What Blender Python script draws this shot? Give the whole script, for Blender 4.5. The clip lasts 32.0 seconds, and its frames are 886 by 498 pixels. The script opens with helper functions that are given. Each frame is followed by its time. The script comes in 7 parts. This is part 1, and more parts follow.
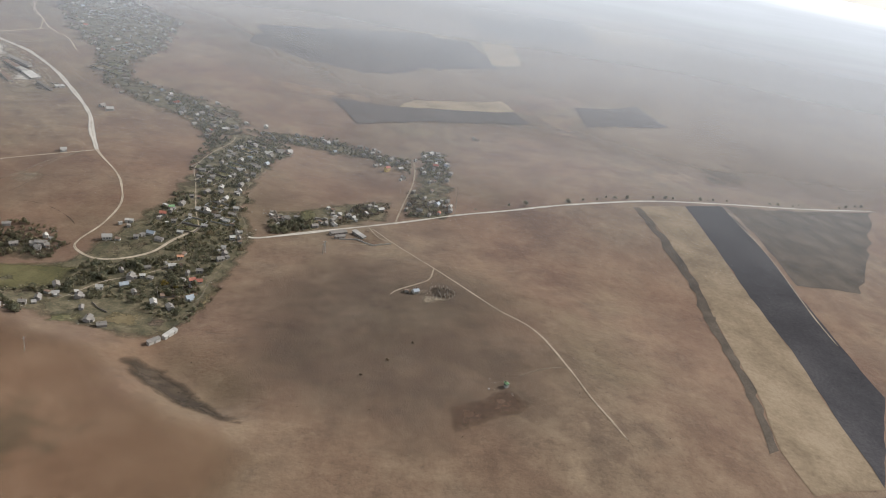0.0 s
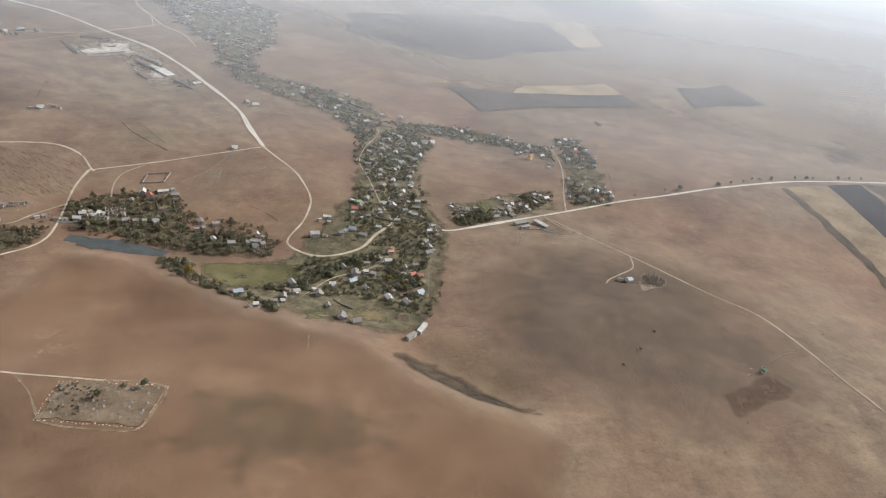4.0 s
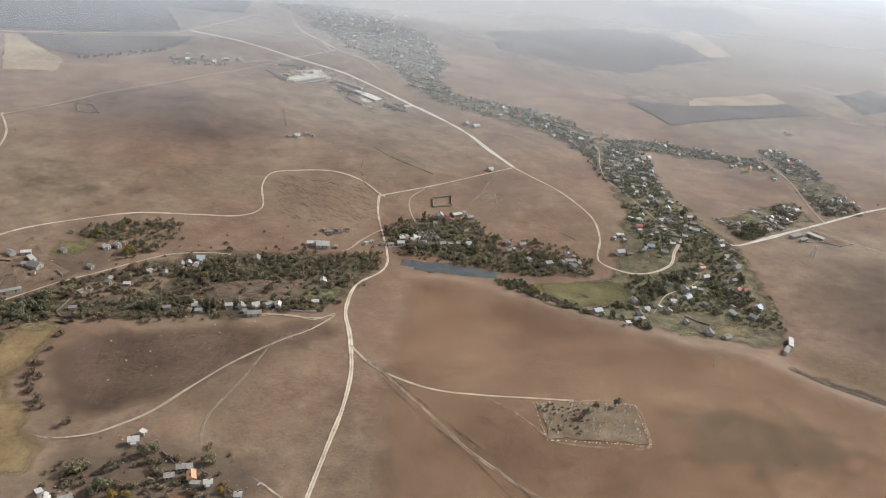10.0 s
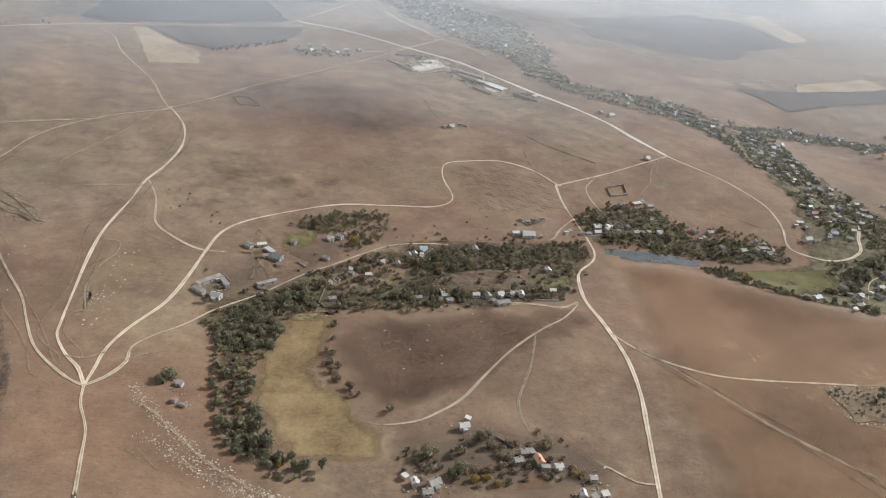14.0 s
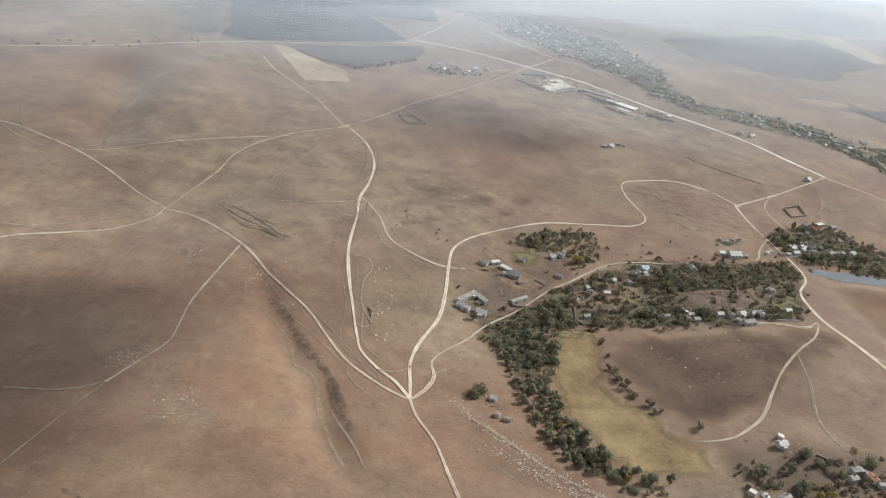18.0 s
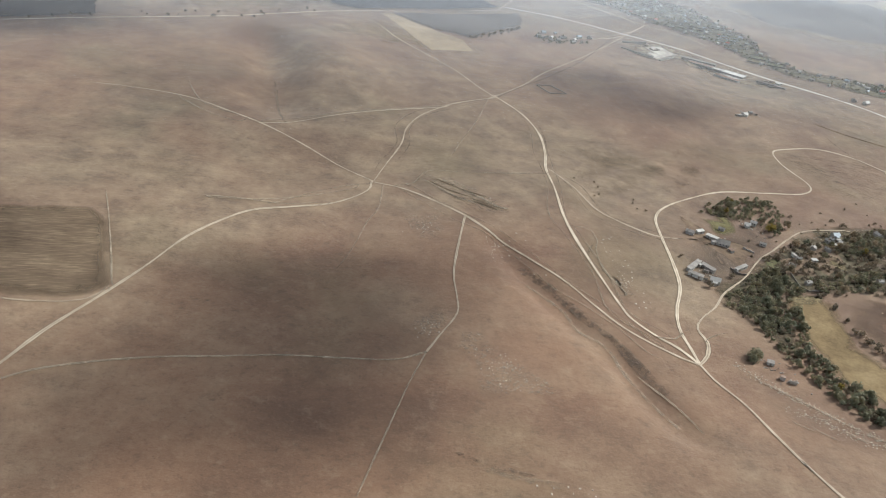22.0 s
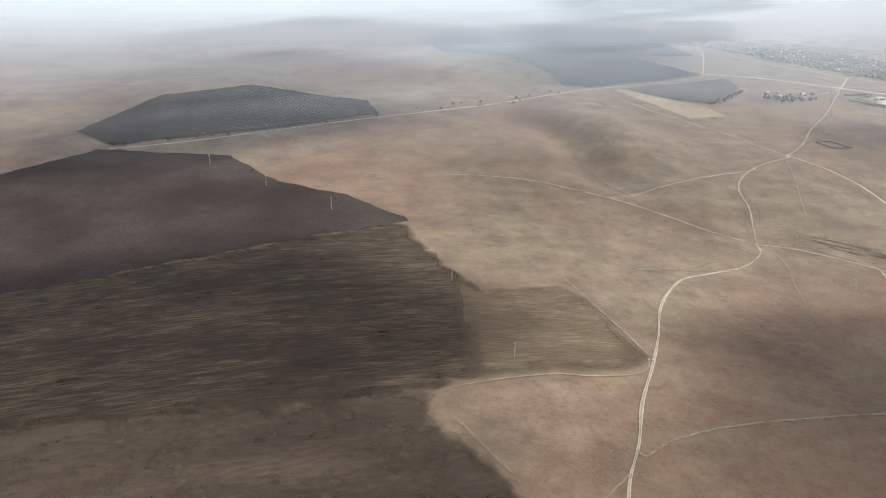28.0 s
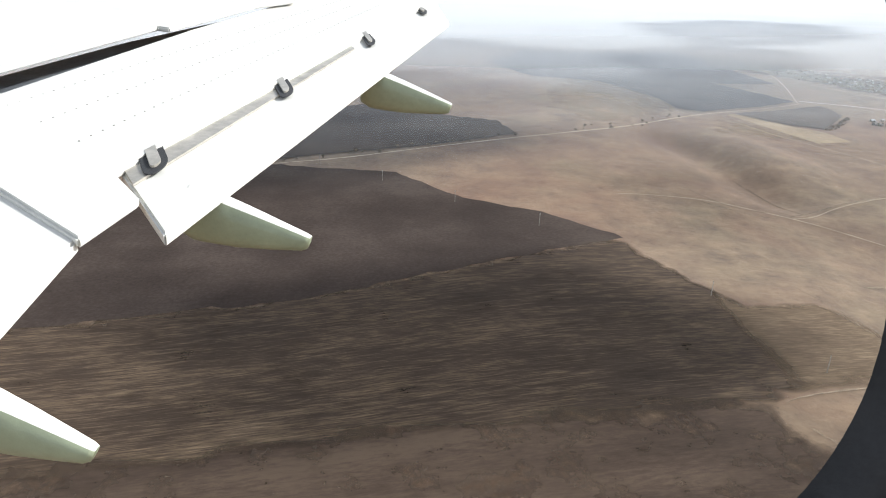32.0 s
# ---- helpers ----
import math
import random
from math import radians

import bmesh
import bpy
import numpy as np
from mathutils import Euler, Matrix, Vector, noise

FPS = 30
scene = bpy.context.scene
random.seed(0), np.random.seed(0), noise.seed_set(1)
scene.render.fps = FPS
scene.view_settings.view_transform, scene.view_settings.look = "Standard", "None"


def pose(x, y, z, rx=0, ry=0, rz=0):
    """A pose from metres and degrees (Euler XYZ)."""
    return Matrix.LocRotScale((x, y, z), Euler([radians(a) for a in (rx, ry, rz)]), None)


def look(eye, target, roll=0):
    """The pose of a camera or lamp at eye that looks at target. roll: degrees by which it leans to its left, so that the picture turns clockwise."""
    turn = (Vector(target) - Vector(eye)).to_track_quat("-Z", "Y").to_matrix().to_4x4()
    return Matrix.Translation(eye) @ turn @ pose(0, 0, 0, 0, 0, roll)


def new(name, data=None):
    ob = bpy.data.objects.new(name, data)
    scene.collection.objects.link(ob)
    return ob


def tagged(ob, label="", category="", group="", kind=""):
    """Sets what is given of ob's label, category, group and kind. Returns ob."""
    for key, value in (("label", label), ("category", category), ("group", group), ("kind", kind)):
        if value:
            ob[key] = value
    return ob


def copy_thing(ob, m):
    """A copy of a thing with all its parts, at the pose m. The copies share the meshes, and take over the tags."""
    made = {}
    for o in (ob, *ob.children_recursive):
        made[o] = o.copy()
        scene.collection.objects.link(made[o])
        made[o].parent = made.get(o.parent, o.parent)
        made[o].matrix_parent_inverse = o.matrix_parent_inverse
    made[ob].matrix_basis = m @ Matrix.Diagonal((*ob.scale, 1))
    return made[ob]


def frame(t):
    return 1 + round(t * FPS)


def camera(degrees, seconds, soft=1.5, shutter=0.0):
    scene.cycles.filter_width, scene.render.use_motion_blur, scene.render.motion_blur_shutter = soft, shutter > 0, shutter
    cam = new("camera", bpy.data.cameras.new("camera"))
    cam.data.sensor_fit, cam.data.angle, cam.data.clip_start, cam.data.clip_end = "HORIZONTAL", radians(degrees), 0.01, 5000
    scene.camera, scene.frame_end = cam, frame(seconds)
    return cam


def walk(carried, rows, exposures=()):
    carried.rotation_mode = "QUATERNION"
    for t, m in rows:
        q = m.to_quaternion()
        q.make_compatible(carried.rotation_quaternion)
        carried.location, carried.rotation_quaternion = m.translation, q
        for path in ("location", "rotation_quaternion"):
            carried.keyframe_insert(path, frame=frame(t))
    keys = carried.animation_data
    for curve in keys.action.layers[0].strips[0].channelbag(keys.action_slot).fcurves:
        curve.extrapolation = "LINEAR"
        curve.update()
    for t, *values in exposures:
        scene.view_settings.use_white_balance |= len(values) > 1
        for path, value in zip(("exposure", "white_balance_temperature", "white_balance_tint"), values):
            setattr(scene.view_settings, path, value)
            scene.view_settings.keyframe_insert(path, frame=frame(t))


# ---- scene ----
from mathutils.geometry import delaunay_2d_cdt

cam = camera(62.66, 32.0, 1.0)
PATH = [
    (0, -0.00, 0.00, 259.29, -8.81, -25.70, 11.67),
    (0.5, -17.34, 0.70, 257.63, -8.88, -24.75, 11.83),
    (1, -34.70, 1.36, 255.99, -9.13, -23.68, 13.01),
    (1.5, -52.09, 1.98, 254.37, -7.72, -25.29, 11.57),
    (2, -69.51, 2.56, 252.78, -8.22, -26.33, 11.89),
    (2.5, -86.95, 3.09, 251.20, -8.85, -27.14, 11.77),
    (3, -104.42, 3.59, 249.65, -7.36, -27.34, 10.35),
    (3.5, -121.92, 4.05, 248.11, -7.81, -27.52, 10.17),
    (4.5, -156.99, 4.86, 245.11, -8.53, -27.14, 9.56),
    (5.5, -192.18, 5.53, 242.18, -9.26, -26.76, 8.96),
    (6, -209.82, 5.82, 240.74, -8.72, -27.48, 9.45),
    (6.5, -227.48, 6.07, 239.33, -7.71, -27.01, 8.23),
    (7, -245.17, 6.29, 237.93, -8.21, -27.63, 9.18),
    (7.5, -262.89, 6.49, 236.54, -8.38, -28.75, 8.96),
    (8, -280.64, 6.65, 235.18, -8.75, -27.93, 9.01),
    (8.5, -298.42, 6.79, 233.83, -8.87, -27.02, 9.41),
    (9, -316.22, 6.90, 232.50, -6.67, -27.05, 8.17),
    (9.5, -334.05, 6.98, 231.18, -7.48, -25.53, 7.89),
    (10, -351.92, 7.04, 229.88, -6.30, -26.84, 7.59),
    (10.5, -369.81, 7.07, 228.59, -6.13, -26.76, 7.80),
    (11, -387.73, 7.09, 227.32, -6.92, -27.34, 8.36),
    (11.5, -405.68, 7.07, 226.06, -6.57, -27.54, 8.10),
    (12, -423.65, 7.04, 224.81, -7.06, -27.40, 8.59),
    (12.5, -441.66, 6.99, 223.58, -6.87, -27.10, 8.12),
    (13, -459.70, 6.92, 222.37, -8.23, -26.14, 8.33),
    (13.5, -477.76, 6.83, 221.16, -9.37, -25.45, 9.22),
    (14, -495.86, 6.73, 219.97, -6.26, -27.92, 7.14),
    (14.5, -513.98, 6.61, 218.79, -5.58, -29.62, 7.93),
    (15.5, -550.33, 6.32, 216.46, -5.59, -29.33, 7.59),
    (16.5, -586.79, 5.98, 214.17, -5.61, -29.03, 7.25),
    (17, -605.06, 5.80, 213.04, -6.49, -28.36, 7.79),
    (17.5, -623.37, 5.60, 211.92, -5.64, -27.84, 7.22),
    (18, -641.71, 5.39, 210.81, -5.46, -26.90, 7.40),
    (18.5, -660.07, 5.18, 209.71, -6.58, -26.16, 8.11),
    (19, -678.47, 4.96, 208.62, -5.85, -27.72, 7.48),
    (19.5, -696.90, 4.73, 207.53, -5.79, -28.85, 7.50),
    (20, -715.36, 4.50, 206.46, -5.86, -28.30, 7.34),
    (20.5, -733.85, 4.27, 205.39, -6.25, -28.98, 7.94),
    (21, -752.37, 4.03, 204.32, -5.76, -30.39, 7.57),
    (21.5, -770.93, 3.79, 203.26, -6.20, -30.59, 7.20),
    (22, -789.51, 3.54, 202.21, -7.03, -29.44, 7.60),
    (22.5, -808.13, 3.30, 201.17, -6.89, -28.35, 7.53),
    (23, -826.78, 3.06, 200.12, -6.21, -27.56, 7.09),
    (23.5, -845.46, 2.82, 199.09, -5.65, -27.07, 6.81),
    (24, -864.17, 2.58, 198.05, -6.49, -27.12, 7.27),
    (24.5, -882.92, 2.35, 197.03, -6.92, -27.40, 7.59),
    (25.5, -920.50, 1.90, 194.98, -6.84, -27.84, 7.05),
    (26.5, -958.21, 1.48, 192.94, -6.76, -28.28, 6.52),
    (27, -977.12, 1.28, 191.93, -4.93, -28.13, 4.43),
    (27.5, -996.06, 1.09, 190.91, -2.16, -25.52, 1.92),
    (28, -1015.03, 0.91, 189.90, -1.37, -23.80, 0.80),
    (28.5, -1034.04, 0.75, 188.89, -1.28, -25.05, 0.20),
    (29, -1053.07, 0.60, 187.87, -1.11, -25.91, 0.05),
    (29.5, -1072.14, 0.46, 186.86, -1.96, -25.75, 0.81),
    (30, -1091.25, 0.33, 185.85, -1.64, -26.15, 0.74),
    (30.5, -1110.39, 0.22, 184.84, -2.53, -24.85, 1.46),
    (31, -1129.56, 0.13, 183.82, -2.33, -23.56, 1.76),
    (31.5, -1148.76, 0.06, 182.81, -2.46, -22.23, 2.41),
    (32, -1168.00, 0.00, 181.79, -2.25, -21.83, 1.94),
]

EXPOSURES = [(0, 0.40, 6250, 10), (3, 0.70, 6250, 10), (8.5, 0.75, 6250, 10), (13, 0.74, 6200, 9), (18, 0.88, 6080, 7), (24, 0.84, 6050, 6), (30, 0.98, 6100, 7), (32, 0.98, 6150, 8)]


def aimed(x, y, z, yaw, pitch, roll):
    # the eye, its heading to the left of +y, its pitch up and its lean
    return pose(x, y, z, 0, 0, yaw) @ pose(0, 0, 0, 90 + pitch, 0, 0) @ pose(0, 0, 0, 0, 0, roll)


walk(cam, [(row[0], aimed(*row[1:])) for row in PATH], EXPOSURES)

# ---- sky, sun ----
world = bpy.data.worlds.new("sky")
scene.world = world
world.use_nodes = True
wn, wl = world.node_tree.nodes, world.node_tree.links
SUN_EL, SUN_AZ = 35.0, 66.0  # elevation, and azimuth from +y towards +x
sky = wn.new("ShaderNodeTexSky")
sky.sky_type, sky.sun_disc = "NISHITA", False
sky.sun_elevation, sky.sun_rotation = radians(SUN_EL), radians(SUN_AZ)
sky.air_density, sky.dust_density, sky.altitude = 1.0, 1.2, 200
wn["Background"].inputs["Strength"].default_value = 0.115
pale = wn.new("ShaderNodeHueSaturation")  # thin high haze
pale.inputs["Saturation"].default_value = 0.28
wl.new(sky.outputs[0], pale.inputs["Color"])
wl.new(pale.outputs[0], wn["Background"].inputs["Color"])
sun = new("sun", bpy.data.lights.new("sun", "SUN"))
sun.data.energy, sun.data.angle, sun.data.color = 3.1, radians(2.6), (1.0, 0.96, 0.90)
AZ, EL = radians(SUN_AZ), radians(SUN_EL)
sun.matrix_world = look((math.sin(AZ) * math.cos(EL) * 500, math.cos(AZ) * math.cos(EL) * 500, math.sin(EL) * 500), (0, 0, 0))


# ---- materials ----
def nodes_of(name):
    m = bpy.data.materials.new(name)
    m.use_nodes = True
    t = m.node_tree
    return m, t, t.nodes, t.links, t.nodes["Principled BSDF"]


def mixed(t, a, b, fac):
    n = t.nodes.new("ShaderNodeMix")
    n.data_type, n.clamp_factor = "RGBA", True
    for socket, v in ((n.inputs[0], fac), (n.inputs[6], a), (n.inputs[7], b)):
        if isinstance(v, (tuple, float, int)):
            socket.default_value = (*v, 1) if isinstance(v, tuple) else v
        else:
            t.links.new(v, socket)
    return n.outputs[2]


def maths(t, op, a, b=None, c=None):
    n = t.nodes.new("ShaderNodeMath")
    n.operation = op
    for i, v in enumerate((a, b, c)):
        if v is None:
            continue
        if isinstance(v, (float, int)):
            n.inputs[i].default_value = v
        else:
            t.links.new(v, n.inputs[i])
    return n.outputs[0]


def grain(t, size, detail=5.0, rough=0.6, stretch=(1, 1, 1), turn=0.0, where="Object", shift=0.0):
    """Noise whose features are about size metres across, stretched along an axis turned by some degrees."""
    tc = t.nodes.new("ShaderNodeTexCoord")
    mp = t.nodes.new("ShaderNodeMapping")
    mp.vector_type = "TEXTURE"
    mp.inputs["Rotation"].default_value = (0, 0, radians(turn))
    mp.inputs["Scale"].default_value = [size * s for s in stretch]
    mp.inputs["Location"].default_value = (shift, shift, 0)
    n = t.nodes.new("ShaderNodeTexNoise")
    n.inputs["Scale"].default_value, n.inputs["Detail"].default_value, n.inputs["Roughness"].default_value = 1.0, detail, rough
    t.links.new(tc.outputs[where], mp.inputs[0])
    t.links.new(mp.outputs[0], n.inputs["Vector"])
    return n.outputs["Fac"]


def ramp(t, fac, stops):
    n = t.nodes.new("ShaderNodeValToRGB")
    els = n.color_ramp.elements
    while len(els) < len(stops):
        els.new(0.5)
    for el, (pos, col) in zip(els, stops):
        el.position, el.color = pos, (*col, 1)
    t.links.new(fac, n.inputs[0])
    return n.outputs[0]


def bumped(t, b, height, strength, distance):
    n = t.nodes.new("ShaderNodeBump")
    n.inputs["Strength"].default_value, n.inputs["Distance"].default_value = strength, distance
    t.links.new(height, n.inputs["Height"])
    t.links.new(n.outputs[0], b.inputs["Normal"])


def dusty(b, weight, tint=(0.95, 0.93, 0.9)):
    # pale grazing sheen of dry grass, also standing in for distance haze
    b.inputs["Sheen Weight"].default_value, b.inputs["Sheen Roughness"].default_value = weight, 0.4
    b.inputs["Sheen Tint"].default_value = (*tint, 1)


def thinned(t, b, most, fray, ragged=2.4):
    """Lets the turf below show through, more and more towards the outline."""
    uv, sep, clamp = t.nodes.new("ShaderNodeUVMap"), t.nodes.new("ShaderNodeSeparateXYZ"), t.nodes.new("ShaderNodeClamp")
    t.links.new(uv.outputs[0], sep.inputs[0])
    thin = maths(t, "MULTIPLY", maths(t, "SUBTRACT", grain(t, fray, 4, 0.6, shift=11), 0.5), ragged)
    t.links.new(maths(t, "ADD", maths(t, "MULTIPLY", sep.outputs[0], 1.25), maths(t, "ADD", thin, -0.25)), clamp.inputs[0])
    t.links.new(maths(t, "MULTIPLY", clamp.outputs[0], most), b.inputs["Alpha"])


def earth(name, dark, mid, light, size=40.0, fine=2.5, relief=0.4, stretch=(1, 1, 1), turn=0.0, sheen=0.05, rough=0.95, shift=0.0, soft=False, fray=14, ragged=2.4):
    """Soil or dry grass: a broad and a fine mottle over three tones. soft: it thins out towards its outline."""
    m, t, n, l, b = nodes_of(name)
    broad = grain(t, size, 4, 0.55, stretch, turn, shift=shift)
    small = grain(t, fine, 7, 0.7, stretch, turn, shift=shift)
    f = maths(t, "ADD", maths(t, "MULTIPLY", broad, 0.55), maths(t, "MULTIPLY", small, 0.45))
    l.new(ramp(t, f, [(0.38, dark), (0.5, mid), (0.62, light)]), b.inputs["Base Color"])
    b.inputs["Roughness"].default_value = rough
    b.inputs["Specular IOR Level"].default_value = 0.1
    dusty(b, sheen)
    bumped(t, b, small, relief, fine * 0.25)
    if soft:
        thinned(t, b, soft, fray, ragged)
    return m


def steppe():
    """Grazed autumn steppe: grey-brown turf with rust, straw and olive drifts, tussocks and bare scars."""
    m, t, n, l, b = nodes_of("steppe turf")
    wide = grain(t, 300, 3, 0.5)
    drift = grain(t, 75, 6, 0.62, shift=40)
    patch = grain(t, 24, 7, 0.68, shift=90)
    clump = grain(t, 7.5, 6, 0.7, shift=17)
    tuft = grain(t, 2.2, 5, 0.75)
    rust = ramp(t, drift, [(0.33, (0.118, 0.064, 0.039)), (0.52, (0.192, 0.108, 0.063)), (0.70, (0.256, 0.154, 0.092))])
    straw = ramp(t, patch, [(0.30, (0.104, 0.073, 0.048)), (0.50, (0.170, 0.120, 0.076)), (0.70, (0.252, 0.184, 0.117))])
    c = mixed(t, rust, straw, ramp(t, maths(t, "ADD", maths(t, "MULTIPLY", wide, 0.6), maths(t, "MULTIPLY", drift, 0.4)), [(0.42, (0.08,) * 3), (0.58, (0.92,) * 3)]))
    olive = ramp(t, grain(t, 150, 4, 0.6, shift=300), [(0.52, (0, 0, 0)), (0.68, (0.42,) * 3)])
    c = mixed(t, c, (0.122, 0.096, 0.049), olive)
    umber = ramp(t, grain(t, 110, 5, 0.62, shift=700), [(0.52, (0, 0, 0)), (0.70, (0.45,) * 3)])
    c = mixed(t, c, (0.094, 0.056, 0.036), umber)
    c = mixed(t, c, (0.085, 0.056, 0.036), ramp(t, patch, [(0.30, (0.26,) * 3), (0.48, (0, 0, 0))]))
    c = mixed(t, c, (0.062, 0.043, 0.027), ramp(t, clump, [(0.30, (0.38,) * 3), (0.45, (0, 0, 0))]))
    c = mixed(t, c, (0.32, 0.235, 0.150), ramp(t, clump, [(0.54, (0, 0, 0)), (0.72, (0.24,) * 3)]))
    c = mixed(t, c, (0.055, 0.040, 0.027), ramp(t, tuft, [(0.30, (0.36,) * 3), (0.46, (0, 0, 0))]))
    c = mixed(t, c, (0.33, 0.25, 0.165), ramp(t, tuft, [(0.56, (0, 0, 0)), (0.74, (0.18,) * 3)]))
    speck = grain(t, 0.9, 4, 0.8, shift=3)
    c = mixed(t, c, (0.050, 0.036, 0.025), ramp(t, speck, [(0.30, (0.35,) * 3), (0.43, (0, 0, 0))]))
    c = mixed(t, c, (0.35, 0.265, 0.175), ramp(t, speck, [(0.60, (0, 0, 0)), (0.74, (0.25,) * 3)]))
    l.new(c, b.inputs["Base Color"])
    b.inputs["Roughness"].default_value = 0.95
    b.inputs["Specular IOR Level"].default_value = 0.25
    dusty(b, 0.15)
    bumped(t, b, maths(t, "ADD", tuft, maths(t, "MULTIPLY", clump, 2.0)), 0.32, 0.9)
    return m


def furrows(name, tones):
    """Old ploughland: dark sods in long fine rows with straw-coloured grass between."""
    m, t, n, l, b = nodes_of(name)
    fine = grain(t, 0.8, 4, 0.65, (16, 1, 1), 11)
    bands = grain(t, 4.5, 6, 0.7, (7, 1, 1), 11, shift=5)
    patch = grain(t, 45, 5, 0.65, (1.8, 1, 1), 11, shift=9)
    f = maths(t, "ADD", maths(t, "ADD", maths(t, "MULTIPLY", fine, 0.42), maths(t, "MULTIPLY", bands, 0.28)), maths(t, "MULTIPLY", patch, 0.30))
    l.new(ramp(t, f, list(zip((0.36, 0.49, 0.56, 0.66), tones))), b.inputs["Base Color"])
    b.inputs["Roughness"].default_value = 0.95
    b.inputs["Specular IOR Level"].default_value = 0.2
    bumped(t, b, maths(t, "ADD", fine, bands), 0.4, 0.35)
    thinned(t, b, 1.0, 22, 0.8)
    return m


def track(name, dark, light, solid, most=1.0):
    """A beaten track: two pale wheel ruts and a greyer crown, fraying out into the turf at both edges."""
    m, t, n, l, b = nodes_of(name)
    uv = n.new("ShaderNodeUVMap")
    sep = n.new("ShaderNodeSeparateXYZ")
    l.new(uv.outputs[0], sep.inputs[0])
    off = maths(t, "ABSOLUTE", sep.outputs[0])
    rut = maths(t, "SUBTRACT", 1.0, maths(t, "MULTIPLY", maths(t, "ABSOLUTE", maths(t, "SUBTRACT", off, 0.42)), 3.2))
    fray = grain(t, 4.0, 6, 0.7)
    c = ramp(t, maths(t, "ADD", maths(t, "MULTIPLY", grain(t, 9, 5, 0.65), 0.7), maths(t, "MULTIPLY", rut, 0.18)), [(0.25, dark), (0.6, light)])
    l.new(c, b.inputs["Base Color"])
    b.inputs["Roughness"].default_value = 0.95
    b.inputs["Specular IOR Level"].default_value = 0.2
    dusty(b, 0.1)
    edge = maths(t, "ADD", maths(t, "MULTIPLY", maths(t, "SUBTRACT", 1.0, off), 2.2), maths(t, "MULTIPLY", maths(t, "SUBTRACT", fray, 0.5), 2.6))
    edge = maths(t, "ADD", edge, maths(t, "ADD", maths(t, "MULTIPLY", rut, 0.6), solid - 0.2))
    edge = maths(t, "ADD", edge, maths(t, "MULTIPLY", maths(t, "SUBTRACT", grain(t, 38, 3, 0.6, shift=5), 0.5), 2.2))
    if solid < 0.3:  # worn out towards both ends
        edge = maths(t, "SUBTRACT", edge, maths(t, "MULTIPLY", maths(t, "SUBTRACT", 1.0, sep.outputs[1]), 2.2))
    clamp = n.new("ShaderNodeClamp")
    l.new(edge, clamp.inputs[0])
    l.new(maths(t, "MULTIPLY", clamp.outputs[0], most), b.inputs["Alpha"])
    bumped(t, b, fray, 0.3, 0.4)
    return m


def flecked(name, colour, size, start, most, stretch=(1, 1, 1), turn=0.0):
    """Scattered flecks of stone, clod or tuft over the turf, thinning towards the outline of the patch."""
    m, t, n, l, b = nodes_of(name)
    spot = grain(t, size, 5, 0.7, stretch, turn, shift=23)
    l.new(ramp(t, grain(t, size * 0.6, 4, 0.7, shift=61), [(0.35, tuple(v * 0.7 for v in colour)), (0.65, colour)]), b.inputs["Base Color"])
    b.inputs["Roughness"].default_value = 0.95
    b.inputs["Specular IOR Level"].default_value = 0.2
    uv, sep, clamp = n.new("ShaderNodeUVMap"), n.new("ShaderNodeSeparateXYZ"), n.new("ShaderNodeClamp")
    l.new(uv.outputs[0], sep.inputs[0])
    edge = maths(t, "ADD", maths(t, "MULTIPLY", sep.outputs[0], 1.3), maths(t, "MULTIPLY", maths(t, "SUBTRACT", grain(t, size * 7, 3, 0.6, shift=8), 0.6), 3.0))
    l.new(edge, clamp.inputs[0])
    shown = ramp(t, spot, [(start, (0, 0, 0)), (start + 0.07, (most,) * 3)])
    l.new(maths(t, "MULTIPLY", clamp.outputs[0], shown), b.inputs["Alpha"])
    bumped(t, b, spot, 0.5, 0.4)
    return m


def plain(name, colour, rough=0.8, metal=0.0, vary=0.18, size=1.2, random=0.0):
    """Paint, board, sheet or stone with blotches of wear."""
    m, t, n, l, b = nodes_of(name)
    f = maths(t, "ADD", maths(t, "MULTIPLY", grain(t, size, 5, 0.6), 0.6), maths(t, "MULTIPLY", grain(t, size / 7, 4, 0.7), 0.4))
    lo, hi = tuple(v * (1 - vary * 1.6) for v in colour), tuple(min(0.9, v * (1 + vary)) for v in colour)
    c = ramp(t, f, [(0.32, lo), (0.62, hi)])
    if random:
        info = n.new("ShaderNodeObjectInfo")
        c = mixed(t, c, tuple(v * 0.55 for v in colour), maths(t, "MULTIPLY", info.outputs["Random"], random))
    l.new(c, b.inputs["Base Color"])
    b.inputs["Roughness"].default_value, b.inputs["Metallic"].default_value = rough, metal
    bumped(t, b, f, 0.15, 0.05)
    return m


